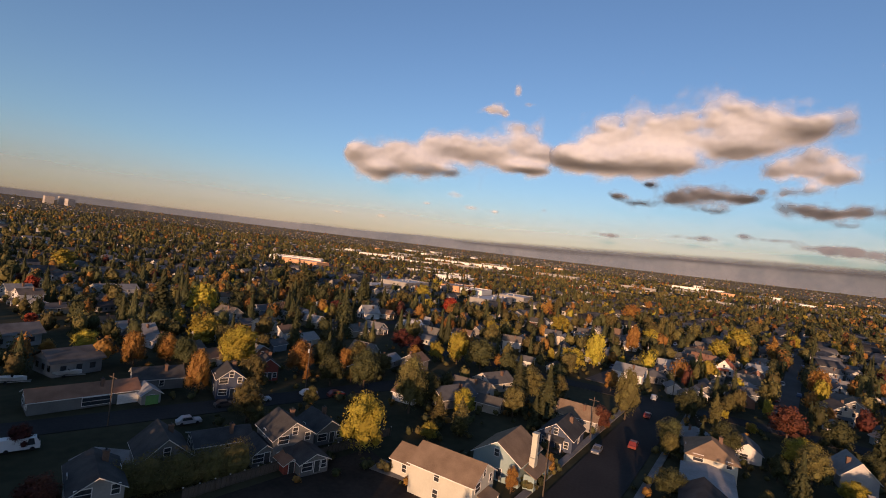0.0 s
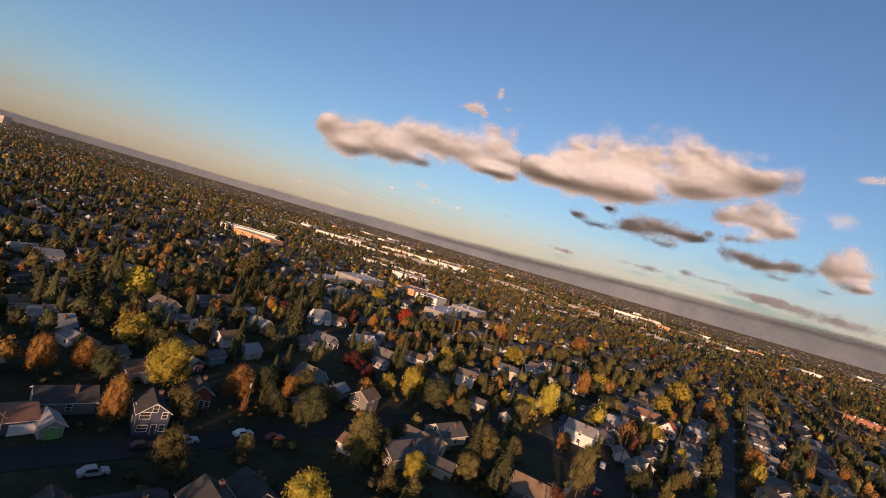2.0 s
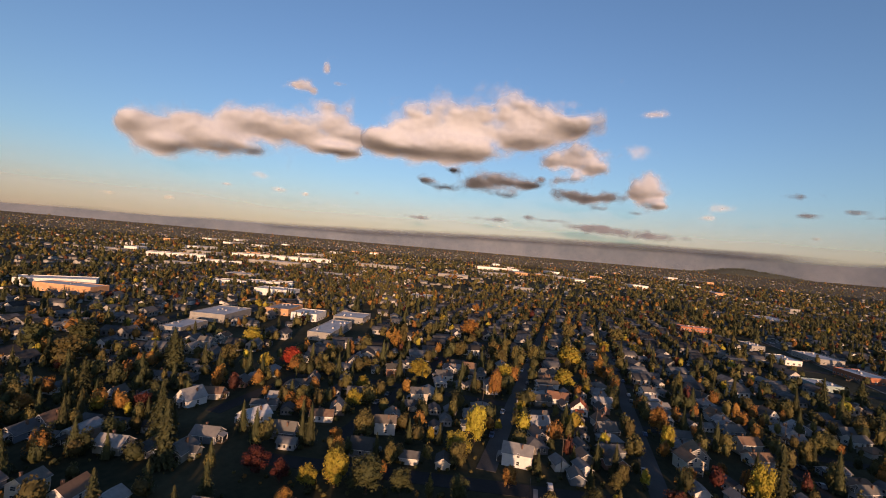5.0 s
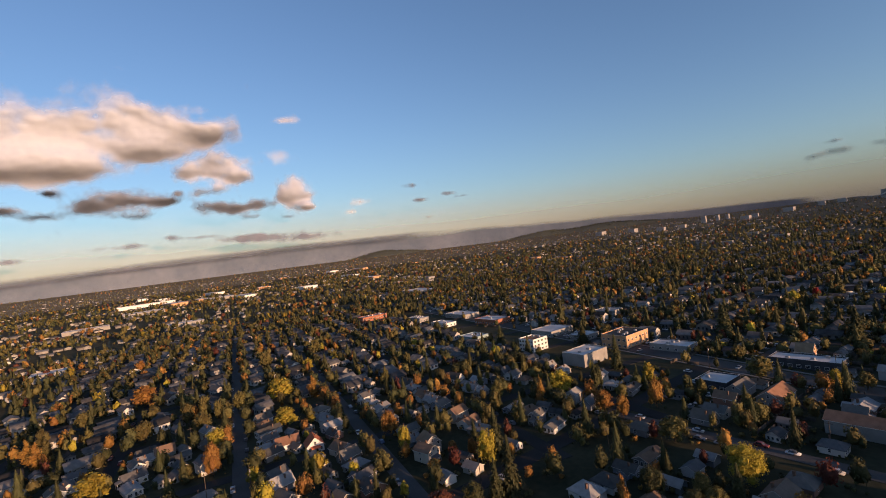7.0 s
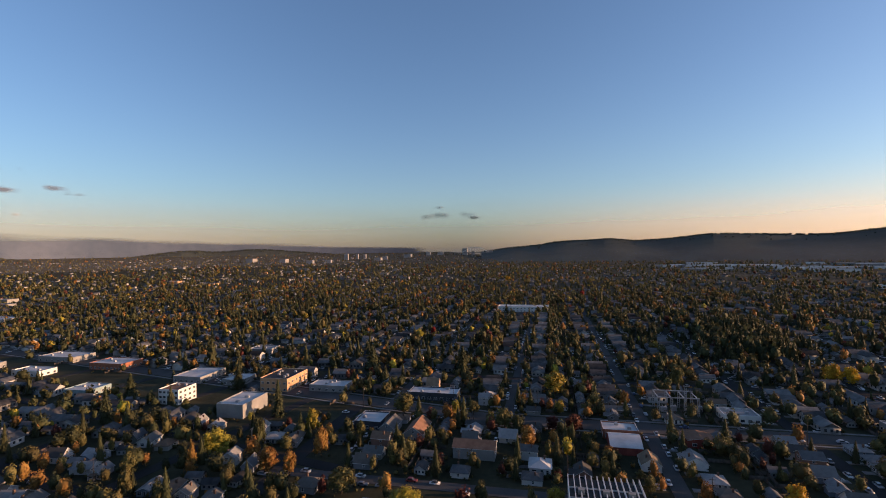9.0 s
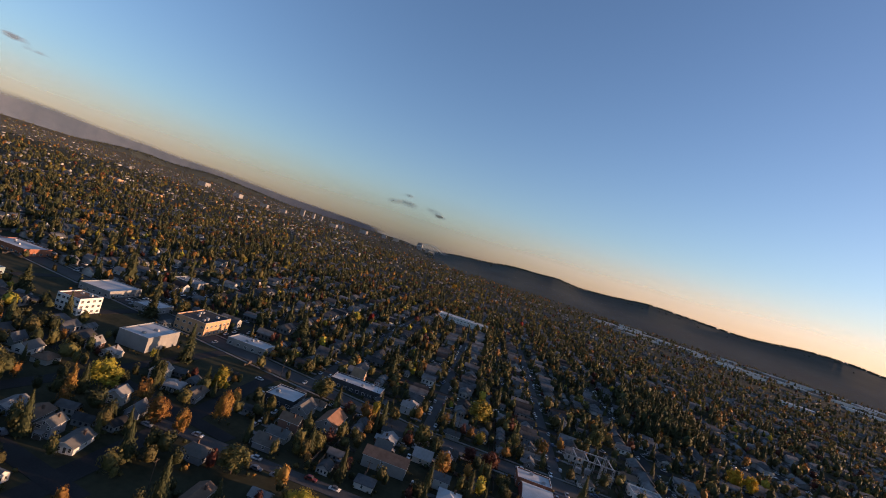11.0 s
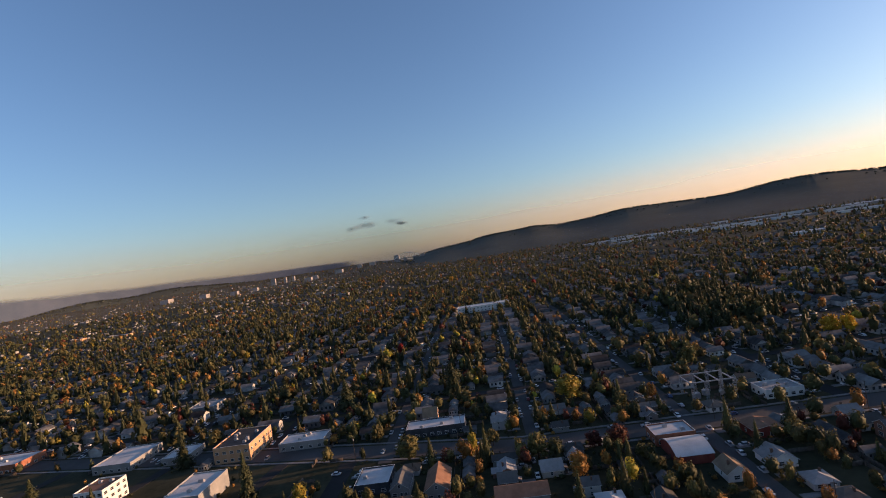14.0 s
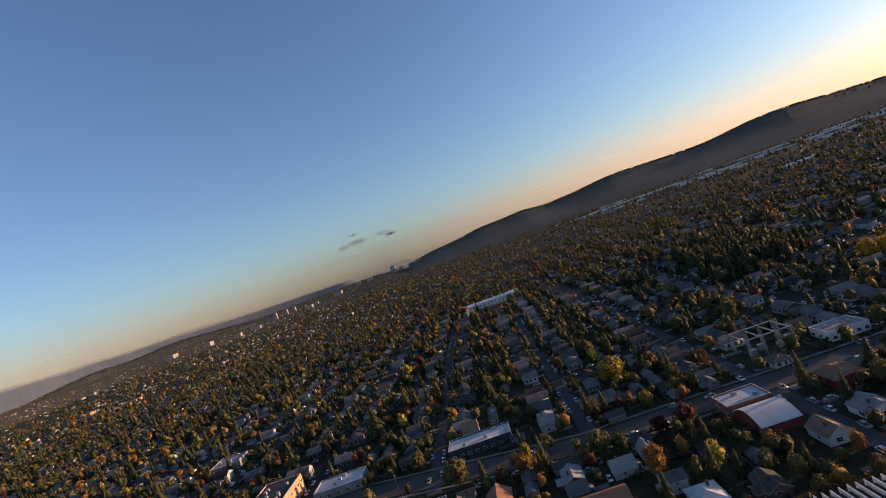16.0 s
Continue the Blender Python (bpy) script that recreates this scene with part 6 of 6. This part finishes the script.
hill("butte", "low wooded butte on the horizon", ((70.2, -0.87), (65.1, -0.24), (61.7, 0.45), (58.3, 0.09), (52.3, -0.73)), 4500, 4850, 3, FOREST)
hill("butte", "low wooded butte on the horizon", ((50.3, -0.73), (45.3, -0.16), (42.3, 0.26), (41.3, 0.32), (38.3, 0.09), (34.7, 0.41), (33.2, 0.33), (29.2, -0.04), (22.1, -0.65)), 4500, 4850, 3, FOREST)


# ---- the far city, the arched bridge and the river flats ----
def far_block(name, label, heading, dist, wide, deep, high, mat, roof):
    a = radians(heading)
    s = Shape().box(-wide / 2, -deep / 2, 0, wide / 2, deep / 2, high)
    s.f.pop(1), s.s.pop(1)
    top = [(-wide / 2, -deep / 2, high), (wide / 2, -deep / 2, high), (wide / 2, deep / 2, high), (-wide / 2, deep / 2, high)]
    inner = [(x * 0.97, y * 0.95, high - 0.8) for x, y, z in top]
    n = len(s.v)
    s.v += inner
    for k in range(4):
        s.f.append((4 + k, 4 + (k + 1) % 4, n + (k + 1) % 4, n + k))
        s.s.append(1)
    s.f.append((n, n + 1, n + 2, n + 3))
    s.s.append(1)
    ob = new(name, s.mesh(name, mat, roof))
    ob.matrix_basis = pose(-math.sin(a) * dist, math.cos(a) * dist, rise(-math.sin(a) * dist, math.cos(a) * dist) - 1, 0, 0, float(rng.choice((0, 8, -6))))
    return tagged(ob, label, "building")


TOWER = material("tower_concrete", (0.2, 0.19, 0.185), (0.34, 0.32, 0.3), rough=0.8, scale=0.02, fine=0.2, bump=0)
for hd, dd, ww, hh in ((24.4, 3700, 30, 66), (23.1, 3800, 20, 56), (22.2, 3800, 20, 54), (20.6, 3500, 50, 36), (19.8, 3600, 36, 40), (26.5, 3400, 44, 30), (10.0, 4400, 46, 104),
                       (6.9, 4400, 40, 104), (6.3, 4420, 26, 98), (9.0, 4450, 30, 70), (7.9, 4450, 30, 74), (17.0, 3900, 60, 40), (28.6, 3300, 46, 36), (31.5, 3500, 50, 40), (14.5, 4200, 40, 48),
                       (13.0, 4300, 50, 46), (35.0, 3600, 60, 42), (157.9, 4000, 50, 70), (157.0, 4050, 28, 80), (156.3, 4020, 46, 66)):
    far_block("tower_block", "distant pale tower block on the skyline", hd, dd, ww, ww * 0.8, hh * (0.62 if dd > 4100 else 0.72), TOWER, TOWER)
for k in range(46):
    hd = rng.uniform(-46, -13)
    dd = rng.uniform(2050, 3000) - (hd + 30) * 4
    far_block("river_warehouse", "long pale warehouse on the river flats", hd, dd, rng.uniform(60, 190), rng.uniform(30, 60), rng.uniform(8, 13), WHITE if k % 3 else PALE, MEMBRANE if k % 2 else GREYROOF)
far_block("river_warehouse", "broad white warehouse above the river flats", -31.8, 1380, 70, 40, 9, WHITE, MEMBRANE)
for k in range(30):
    far_block("commercial_block", "distant pale commercial block among trees", rng.uniform(62, 128), rng.uniform(1300, 3300), rng.uniform(50, 170), rng.uniform(30, 60), rng.uniform(8, 13), WHITE if k % 3 else TAN, MEMBRANE)
for k in range(24):
    far_block("commercial_block", "distant pale commercial block among trees", rng.uniform(15, 60), rng.uniform(1100, 3600), rng.uniform(25, 60), rng.uniform(15, 30), rng.uniform(6, 11), PALE if k % 3 else TAN, GREYROOF)
bridge = thing("arch_bridge", "distant pale steel tied-arch bridge over the river", "bridge", pose(-math.sin(radians(8.6)) * 4300, math.cos(radians(8.6)) * 4300, rise(-643, 4251) + 9, 0, 0, 8.6))
part("deck", Shape().box(-250, -8, 24, 230, 8, 30).mesh("deck", CONCRETE), bridge)
arch = [(-90 + 15 * k, 30 + 46 * math.sin(math.pi * k / 16)) for k in range(17)]
for yy in (-8, 8):
    s = Shape()
    for (xa, za), (xb, zb) in zip(arch[:-1], arch[1:]):
        s.slab((xa - 40, yy - 1.5, za + 3), (xb - 40, yy - 1.5, zb + 3), (xb - 40, yy + 1.5, zb + 3), (xa - 40, yy + 1.5, za + 3), 5)
    part("arch", s.mesh("arch", WHITE), bridge)
for k in range(1, 16):
    part("hanger", Shape().box(-0.8, -0.8, 30, 0.8, 0.8, arch[k][1]).mesh("hanger", WHITE), bridge, m=pose(arch[k][0] - 40, -8, 0))
for x in (-200, -150, 100, 160, 210):
    part("pier", Shape().box(-4, -7, 0, 4, 7, 24).mesh("pier", CONCRETE), bridge, m=pose(x, 0, 0))


# ---- clouds ----
def cloud_material(name, low, high, edge=0.5, flat=1.0, grain=0.007, ragged=1.5):
    m = material(name, low, high, rough=1.0, scale=0.003, fine=0.02, bump=0)
    t = m.node_tree
    at, co, mp, nz, sub, rampn = (t.nodes.new("ShaderNode" + k) for k in ("Attribute", "TexCoord", "Mapping", "TexNoise", "Math", "MapRange"))
    at.attribute_name = "puff"
    mp.inputs["Scale"].default_value = (1, 1, flat)
    nz.inputs["Scale"].default_value, nz.inputs["Detail"].default_value, nz.inputs["Roughness"].default_value = grain, 6, 0.5
    t.links.new(co.outputs["Object"], mp.inputs["Vector"])
    t.links.new(mp.outputs["Vector"], nz.inputs["Vector"])
    sub.operation = "MULTIPLY_ADD"
    sub.inputs[1].default_value = ragged
    t.links.new(nz.outputs["Fac"], sub.inputs[0])
    t.links.new(at.outputs["Fac"], sub.inputs[2])
    rampn.interpolation_type = "SMOOTHSTEP"
    rampn.inputs["From Min"].default_value, rampn.inputs["From Max"].default_value = 0.5 * ragged + 0.25, 0.5 * ragged + 0.25 + edge
    t.links.new(sub.outputs[0], rampn.inputs["Value"])
    bs = t.nodes["Principled BSDF"]
    t.links.new(rampn.outputs["Result"], bs.inputs["Alpha"])
    bs.inputs["Specular IOR Level"].default_value = 0
    return m


def cloud(name, label, blobs, mat, distance=4500, bulge=0.62, step=0.2, lift=0.85, lumps=0.16):
    """A bank of cloud far off, puffed out towards its lit side: blobs of (heading, height, half width, half height), in degrees."""
    B = np.array(blobs, float)
    a0, a1 = (B[:, 0] - 1.9 * B[:, 2]).min(), (B[:, 0] + 1.9 * B[:, 2]).max()
    e0, e1 = (B[:, 1] - 1.9 * B[:, 3]).min(), (B[:, 1] + 1.9 * B[:, 3]).max()
    na, ne = max(8, int((a1 - a0) / step)), max(8, int((e1 - e0) / step))
    A, E = np.meshgrid(np.linspace(a1, a0, na), np.linspace(e0, e1, ne))

    def dens(shift):
        q = ((A[..., None] - B[:, 0]) / B[:, 2]) ** 2 + ((E[..., None] - shift * B[:, 3] - B[:, 1]) / B[:, 3]) ** 2
        return np.exp(-1.1 * q).sum(-1)
    D, U = dens(0), 1 - np.exp(-1.1 * dens(lift))
    if lumps:
        N = np.array([noise.fractal(Vector((a * 0.3, e * 0.5, 1.3)), 1.0, 2.0, 3) for a, e in zip(A.ravel(), E.ravel())]).reshape(A.shape)
        U = U * (1 + lumps * N)
        D = D * (1 + 0.5 * N)
    R = distance - U * bulge * np.radians(B[:, 3].max()) * distance * 2.4
    V = np.stack([-np.sin(np.radians(A)) * np.cos(np.radians(E)) * R, np.cos(np.radians(A)) * np.cos(np.radians(E)) * R,
                  np.sin(np.radians(E)) * R + 90], -1).reshape(-1, 3)
    Fc = [(j * na + i, j * na + i + 1, (j + 1) * na + i + 1, (j + 1) * na + i) for j in range(ne - 1) for i in range(na - 1)]
    me = mesh_of(name, V, Fc, mat)
    me.attributes.new("puff", "FLOAT", "POINT").data.foreach_set("value", np.minimum(D, 1.4).astype(np.float32).ravel())
    me.polygons.foreach_set("use_smooth", [True] * len(Fc))
    return tagged(new(name, me), label, "cloud", kind="structure")


CLOUD = cloud_material("cloud_white", (0.245, 0.29, 0.395), (0.315, 0.362, 0.465), grain=0.0055, edge=1.0)
SMALLCLOUD = cloud_material("cloud_small", (0.22, 0.265, 0.37), (0.30, 0.345, 0.45), edge=1.1, grain=0.008, ragged=1.9)
GREYCLOUD = cloud_material("cloud_grey", (0.085, 0.11, 0.165), (0.145, 0.17, 0.235), edge=1.1, grain=0.008, ragged=1.8)
THIN = cloud_material("cloud_wisp", (0.40, 0.41, 0.44), (0.55, 0.55, 0.57), edge=1.5)
FOGDARK = cloud_material("fog_dark_streak", (0.07, 0.09, 0.13), (0.11, 0.128, 0.17), edge=1.5, flat=9.0, grain=0.0016, ragged=0.9)
FOG = cloud_material("fog_grey", (0.068, 0.094, 0.142), (0.12, 0.146, 0.2), edge=0.4, flat=11.0, grain=0.0012, ragged=0.6)
cloud("cloud", "long puffy cloud with pink lit top and grey base",
      ((128.0, 9.5, 2.01, 1.80), (129.1, 9.9, 1.23, 1.06), (126.1, 9.6, 2.60, 2.24), (124.1, 10.6, 2.14, 2.17), (121.8, 10.1, 3.05, 2.12), (119.4, 11.5, 2.28, 2.18), (116.7, 12.1, 2.64, 1.97), (115.3, 11.7, 1.79, 1.57), (120.7, 9.0, 2.54, 1.22), (125.5, 8.0, 1.84, 0.88), (117.3, 9.1, 1.65, 0.71), (112.7, 11.8, 2.46, 2.35), (110.3, 12.0, 2.51, 2.55), (107.5, 13.0, 2.04, 2.90), (105.8, 11.7, 1.95, 1.71), (107.6, 10.3, 2.26, 0.62), (109.3, 15.2, 1.12, 0.89),), CLOUD, bulge=0.38, lift=0.75, lumps=0.14)
cloud("cloud", "large puffy cumulus cloud, cream lit top and grey base",
      ((103.9, 11.8, 1.71, 1.42), (102.6, 12.4, 1.98, 1.90), (99.3, 13.5, 3.00, 3.19), (96.0, 14.5, 3.35, 3.37), (91.9, 15.2, 4.04, 3.62), (87.7, 15.9, 3.69, 3.21), (83.5, 15.5, 3.35, 2.72), (80.1, 15.6, 2.32, 1.98), (95.8, 11.7, 3.41, 1.47), (91.6, 11.6, 3.09, 1.31), (99.8, 11.5, 3.03, 0.97), (85.4, 13.4, 3.40, 1.46), (76.4, 16.0, 1.17, 1.56), (78.7, 15.2, 1.98, 1.11),), CLOUD, bulge=0.38, lift=0.75, lumps=0.14)
cloud("cloud", "small puffy cloud lit pink on top",
      ((79.8, 12.2, 2.36, 1.61), (77.4, 11.8, 2.34, 1.92), (81.8, 11.3, 1.50, 1.14), (76.6, 10.5, 1.68, 0.80), (79.9, 9.3, 2.05, 0.65),), SMALLCLOUD, bulge=0.4, lift=0.7, lumps=0.25)
cloud("cloud", "small puffy cloud lit pink on one side",
      ((70.7, 9.1, 1.82, 1.56), (70.0, 7.8, 1.82, 0.93), (71.6, 8.0, 1.45, 1.10), (69.6, 6.6, 1.17, 0.47),), SMALLCLOUD, bulge=0.4, lumps=0.25)
cloud("cloud", "small dark grey cloud in shade",
      ((89.2, 8.4, 2.79, 1.50), (86.4, 8.4, 2.64, 1.33), (83.6, 8.5, 1.73, 0.66), (91.3, 8.2, 1.39, 1.00), (86.7, 7.0, 1.40, 0.42), (96.8, 8.1, 1.38, 0.49), (94.4, 7.5, 1.95, 0.50), (93.4, 9.6, 0.97, 0.41), (82.7, 9.3, 0.69, 0.41),), GREYCLOUD, lumps=0.4)
cloud("cloud", "small grey cloud with a warm edge",
      ((79.8, 7.5, 1.93, 0.90), (77.0, 7.1, 1.70, 0.73), (74.4, 7.5, 1.88, 0.80), (75.6, 6.1, 0.95, 0.32), (71.7, 5.8, 0.79, 0.32),), GREYCLOUD, lumps=0.4)
cloud("cloud", "torn pink wisps beside a cumulus cloud",
      ((71.9, 12.6, 1.62, 0.93), (71.0, 16.6, 1.88, 0.45), (79.9, 17.8, 1.30, 0.62), (63.3, 6.7, 1.23, 0.51), (64.7, 5.6, 0.94, 0.37),), THIN, bulge=0.1, lumps=0.9)
cloud("cloud", "thin high wisp of cloud",
      ((113.0, 17.0, 1.10, 0.55), (112.0, 17.5, 1.05, 0.70), (111.2, 16.7, 0.80, 0.45), (109.8, 19.2, 0.55, 0.80), (108.4, 17.9, 0.90, 0.34)), SMALLCLOUD, bulge=0.15, lumps=0.9)
cloud("cloud", "low scattered flecks of evening cloud",
      ((116.2, 6.5, 1.21, 0.43), (113.9, 5.1, 1.12, 0.37), (124.8, 2.8, 0.76, 0.26), (129.9, 2.6, 0.89, 0.18), (105.0, 5.7, 0.53, 0.32), (119.4, 5.0, 0.58, 0.21), (110.9, 4.9, 0.57, 0.23),), THIN)
cloud("cloud", "small faint grey flecks of cloud",
      ((52.4, 6.5, 1.32, 0.25), (50.6, 6.0, 1.28, 0.25), (55.9, 6.1, 1.12, 0.27), (56.7, 8.0, 1.13, 0.40),), GREYCLOUD, bulge=0.3)
cloud("cloud", "long thin streaks of cloud over a fog bank",
      ((74.4, 3.6, 4.06, 0.57), (70.6, 3.2, 3.96, 0.55), (88.2, 4.0, 2.82, 0.34), (84.0, 4.6, 1.40, 0.34), (81.2, 4.4, 1.74, 0.25), (97.2, 3.5, 1.74, 0.33), (77.1, 3.9, 2.74, 0.41),), GREYCLOUD, bulge=0.1, step=0.1)
cloud("cloud", "thin flecks of cloud over the horizon",
      ((14.9, 4.2, 1.12, 0.34), (12.8, 4.4, 1.40, 0.42), (9.8, 4.5, 1.24, 0.33), (8.8, 4.0, 0.96, 0.25), (13.1, 5.3, 0.98, 0.25), (55.2, 3.9, 0.54, 0.19),), THIN, step=0.1)


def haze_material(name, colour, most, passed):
    """Tinted sheet in place of thin haze: lit from the front and from behind, fading upwards."""
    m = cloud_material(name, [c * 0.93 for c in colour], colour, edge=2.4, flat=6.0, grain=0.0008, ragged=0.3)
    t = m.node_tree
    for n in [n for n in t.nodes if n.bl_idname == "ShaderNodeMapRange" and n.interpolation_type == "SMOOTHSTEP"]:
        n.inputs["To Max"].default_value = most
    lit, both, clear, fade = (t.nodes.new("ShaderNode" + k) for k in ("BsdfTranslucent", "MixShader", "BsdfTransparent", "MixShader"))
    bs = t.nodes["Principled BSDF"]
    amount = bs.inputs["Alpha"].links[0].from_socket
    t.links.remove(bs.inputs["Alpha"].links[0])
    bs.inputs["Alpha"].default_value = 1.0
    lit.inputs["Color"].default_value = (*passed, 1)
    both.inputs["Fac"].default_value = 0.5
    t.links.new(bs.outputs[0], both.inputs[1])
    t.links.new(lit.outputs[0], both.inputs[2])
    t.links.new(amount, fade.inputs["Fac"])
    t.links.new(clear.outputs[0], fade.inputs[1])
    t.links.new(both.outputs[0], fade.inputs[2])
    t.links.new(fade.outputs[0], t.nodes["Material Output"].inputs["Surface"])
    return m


# pink sheet warms the sky at the horizon; grey sheet pales the far plain
HAZE = haze_material("pink_haze_tint", (0.50, 0.43, 0.46), 0.8, (0.94, 0.8, 0.94))
NEARHAZE = haze_material("distance_haze_tint", (0.40, 0.40, 0.43), 0.22, (0.40, 0.41, 0.44))
cloud("haze_bank", "see-through pink sheet standing in for evening haze along the horizon", [(a, -1.0, 9.0, 7.6 - 1.0 * max(0.0, 1 - abs(a - 20) / 42)) for a in range(-116, 190, 8)], HAZE, distance=4900, bulge=0.0, step=0.8, lumps=0)
cloud("fog_bank", "grey low bank of fog along the horizon",
      [(a, 0.0, 4.5, t * 0.74) for a, t in ((168, .6), (162, .6), (156, .6), (150, .65), (144, .7), (138, .8), (132, 1.0), (126, 1.2), (120, 1.4), (114, 1.5), (108, 1.7), (102, 2.0), (96, 2.2),
                                     (90, 2.6), (84, 2.8), (78, 2.9), (72, 2.9), (66, 2.8), (60, 2.6), (54, 2.4), (48, 2.2), (42, 1.9), (36, 1.6), (30, 1.2), (24, 0.8), (18, 0.5))],
      FOG, distance=4850, bulge=0.0, step=0.5, lumps=0)
cloud("fog_bank", "dark streaked upper edge of a fog bank",
      [(a, e, 5.0, 0.42) for a, e in ((112, 1.0), (106, 1.15), (100, 1.35), (94, 1.6), (88, 1.8), (82, 1.95), (76, 2.05), (70, 2.1), (64, 2.05), (58, 1.95))],
      FOGDARK, distance=4780, bulge=0.0, step=0.4, lumps=0)
cloud("haze_bank", "see-through grey sheet standing in for haze over the far suburb", [(a, -1.0, 9.0, 1.6) for a in range(-116, 190, 8)], NEARHAZE, distance=3150, bulge=0.0, step=0.8, lumps=0)
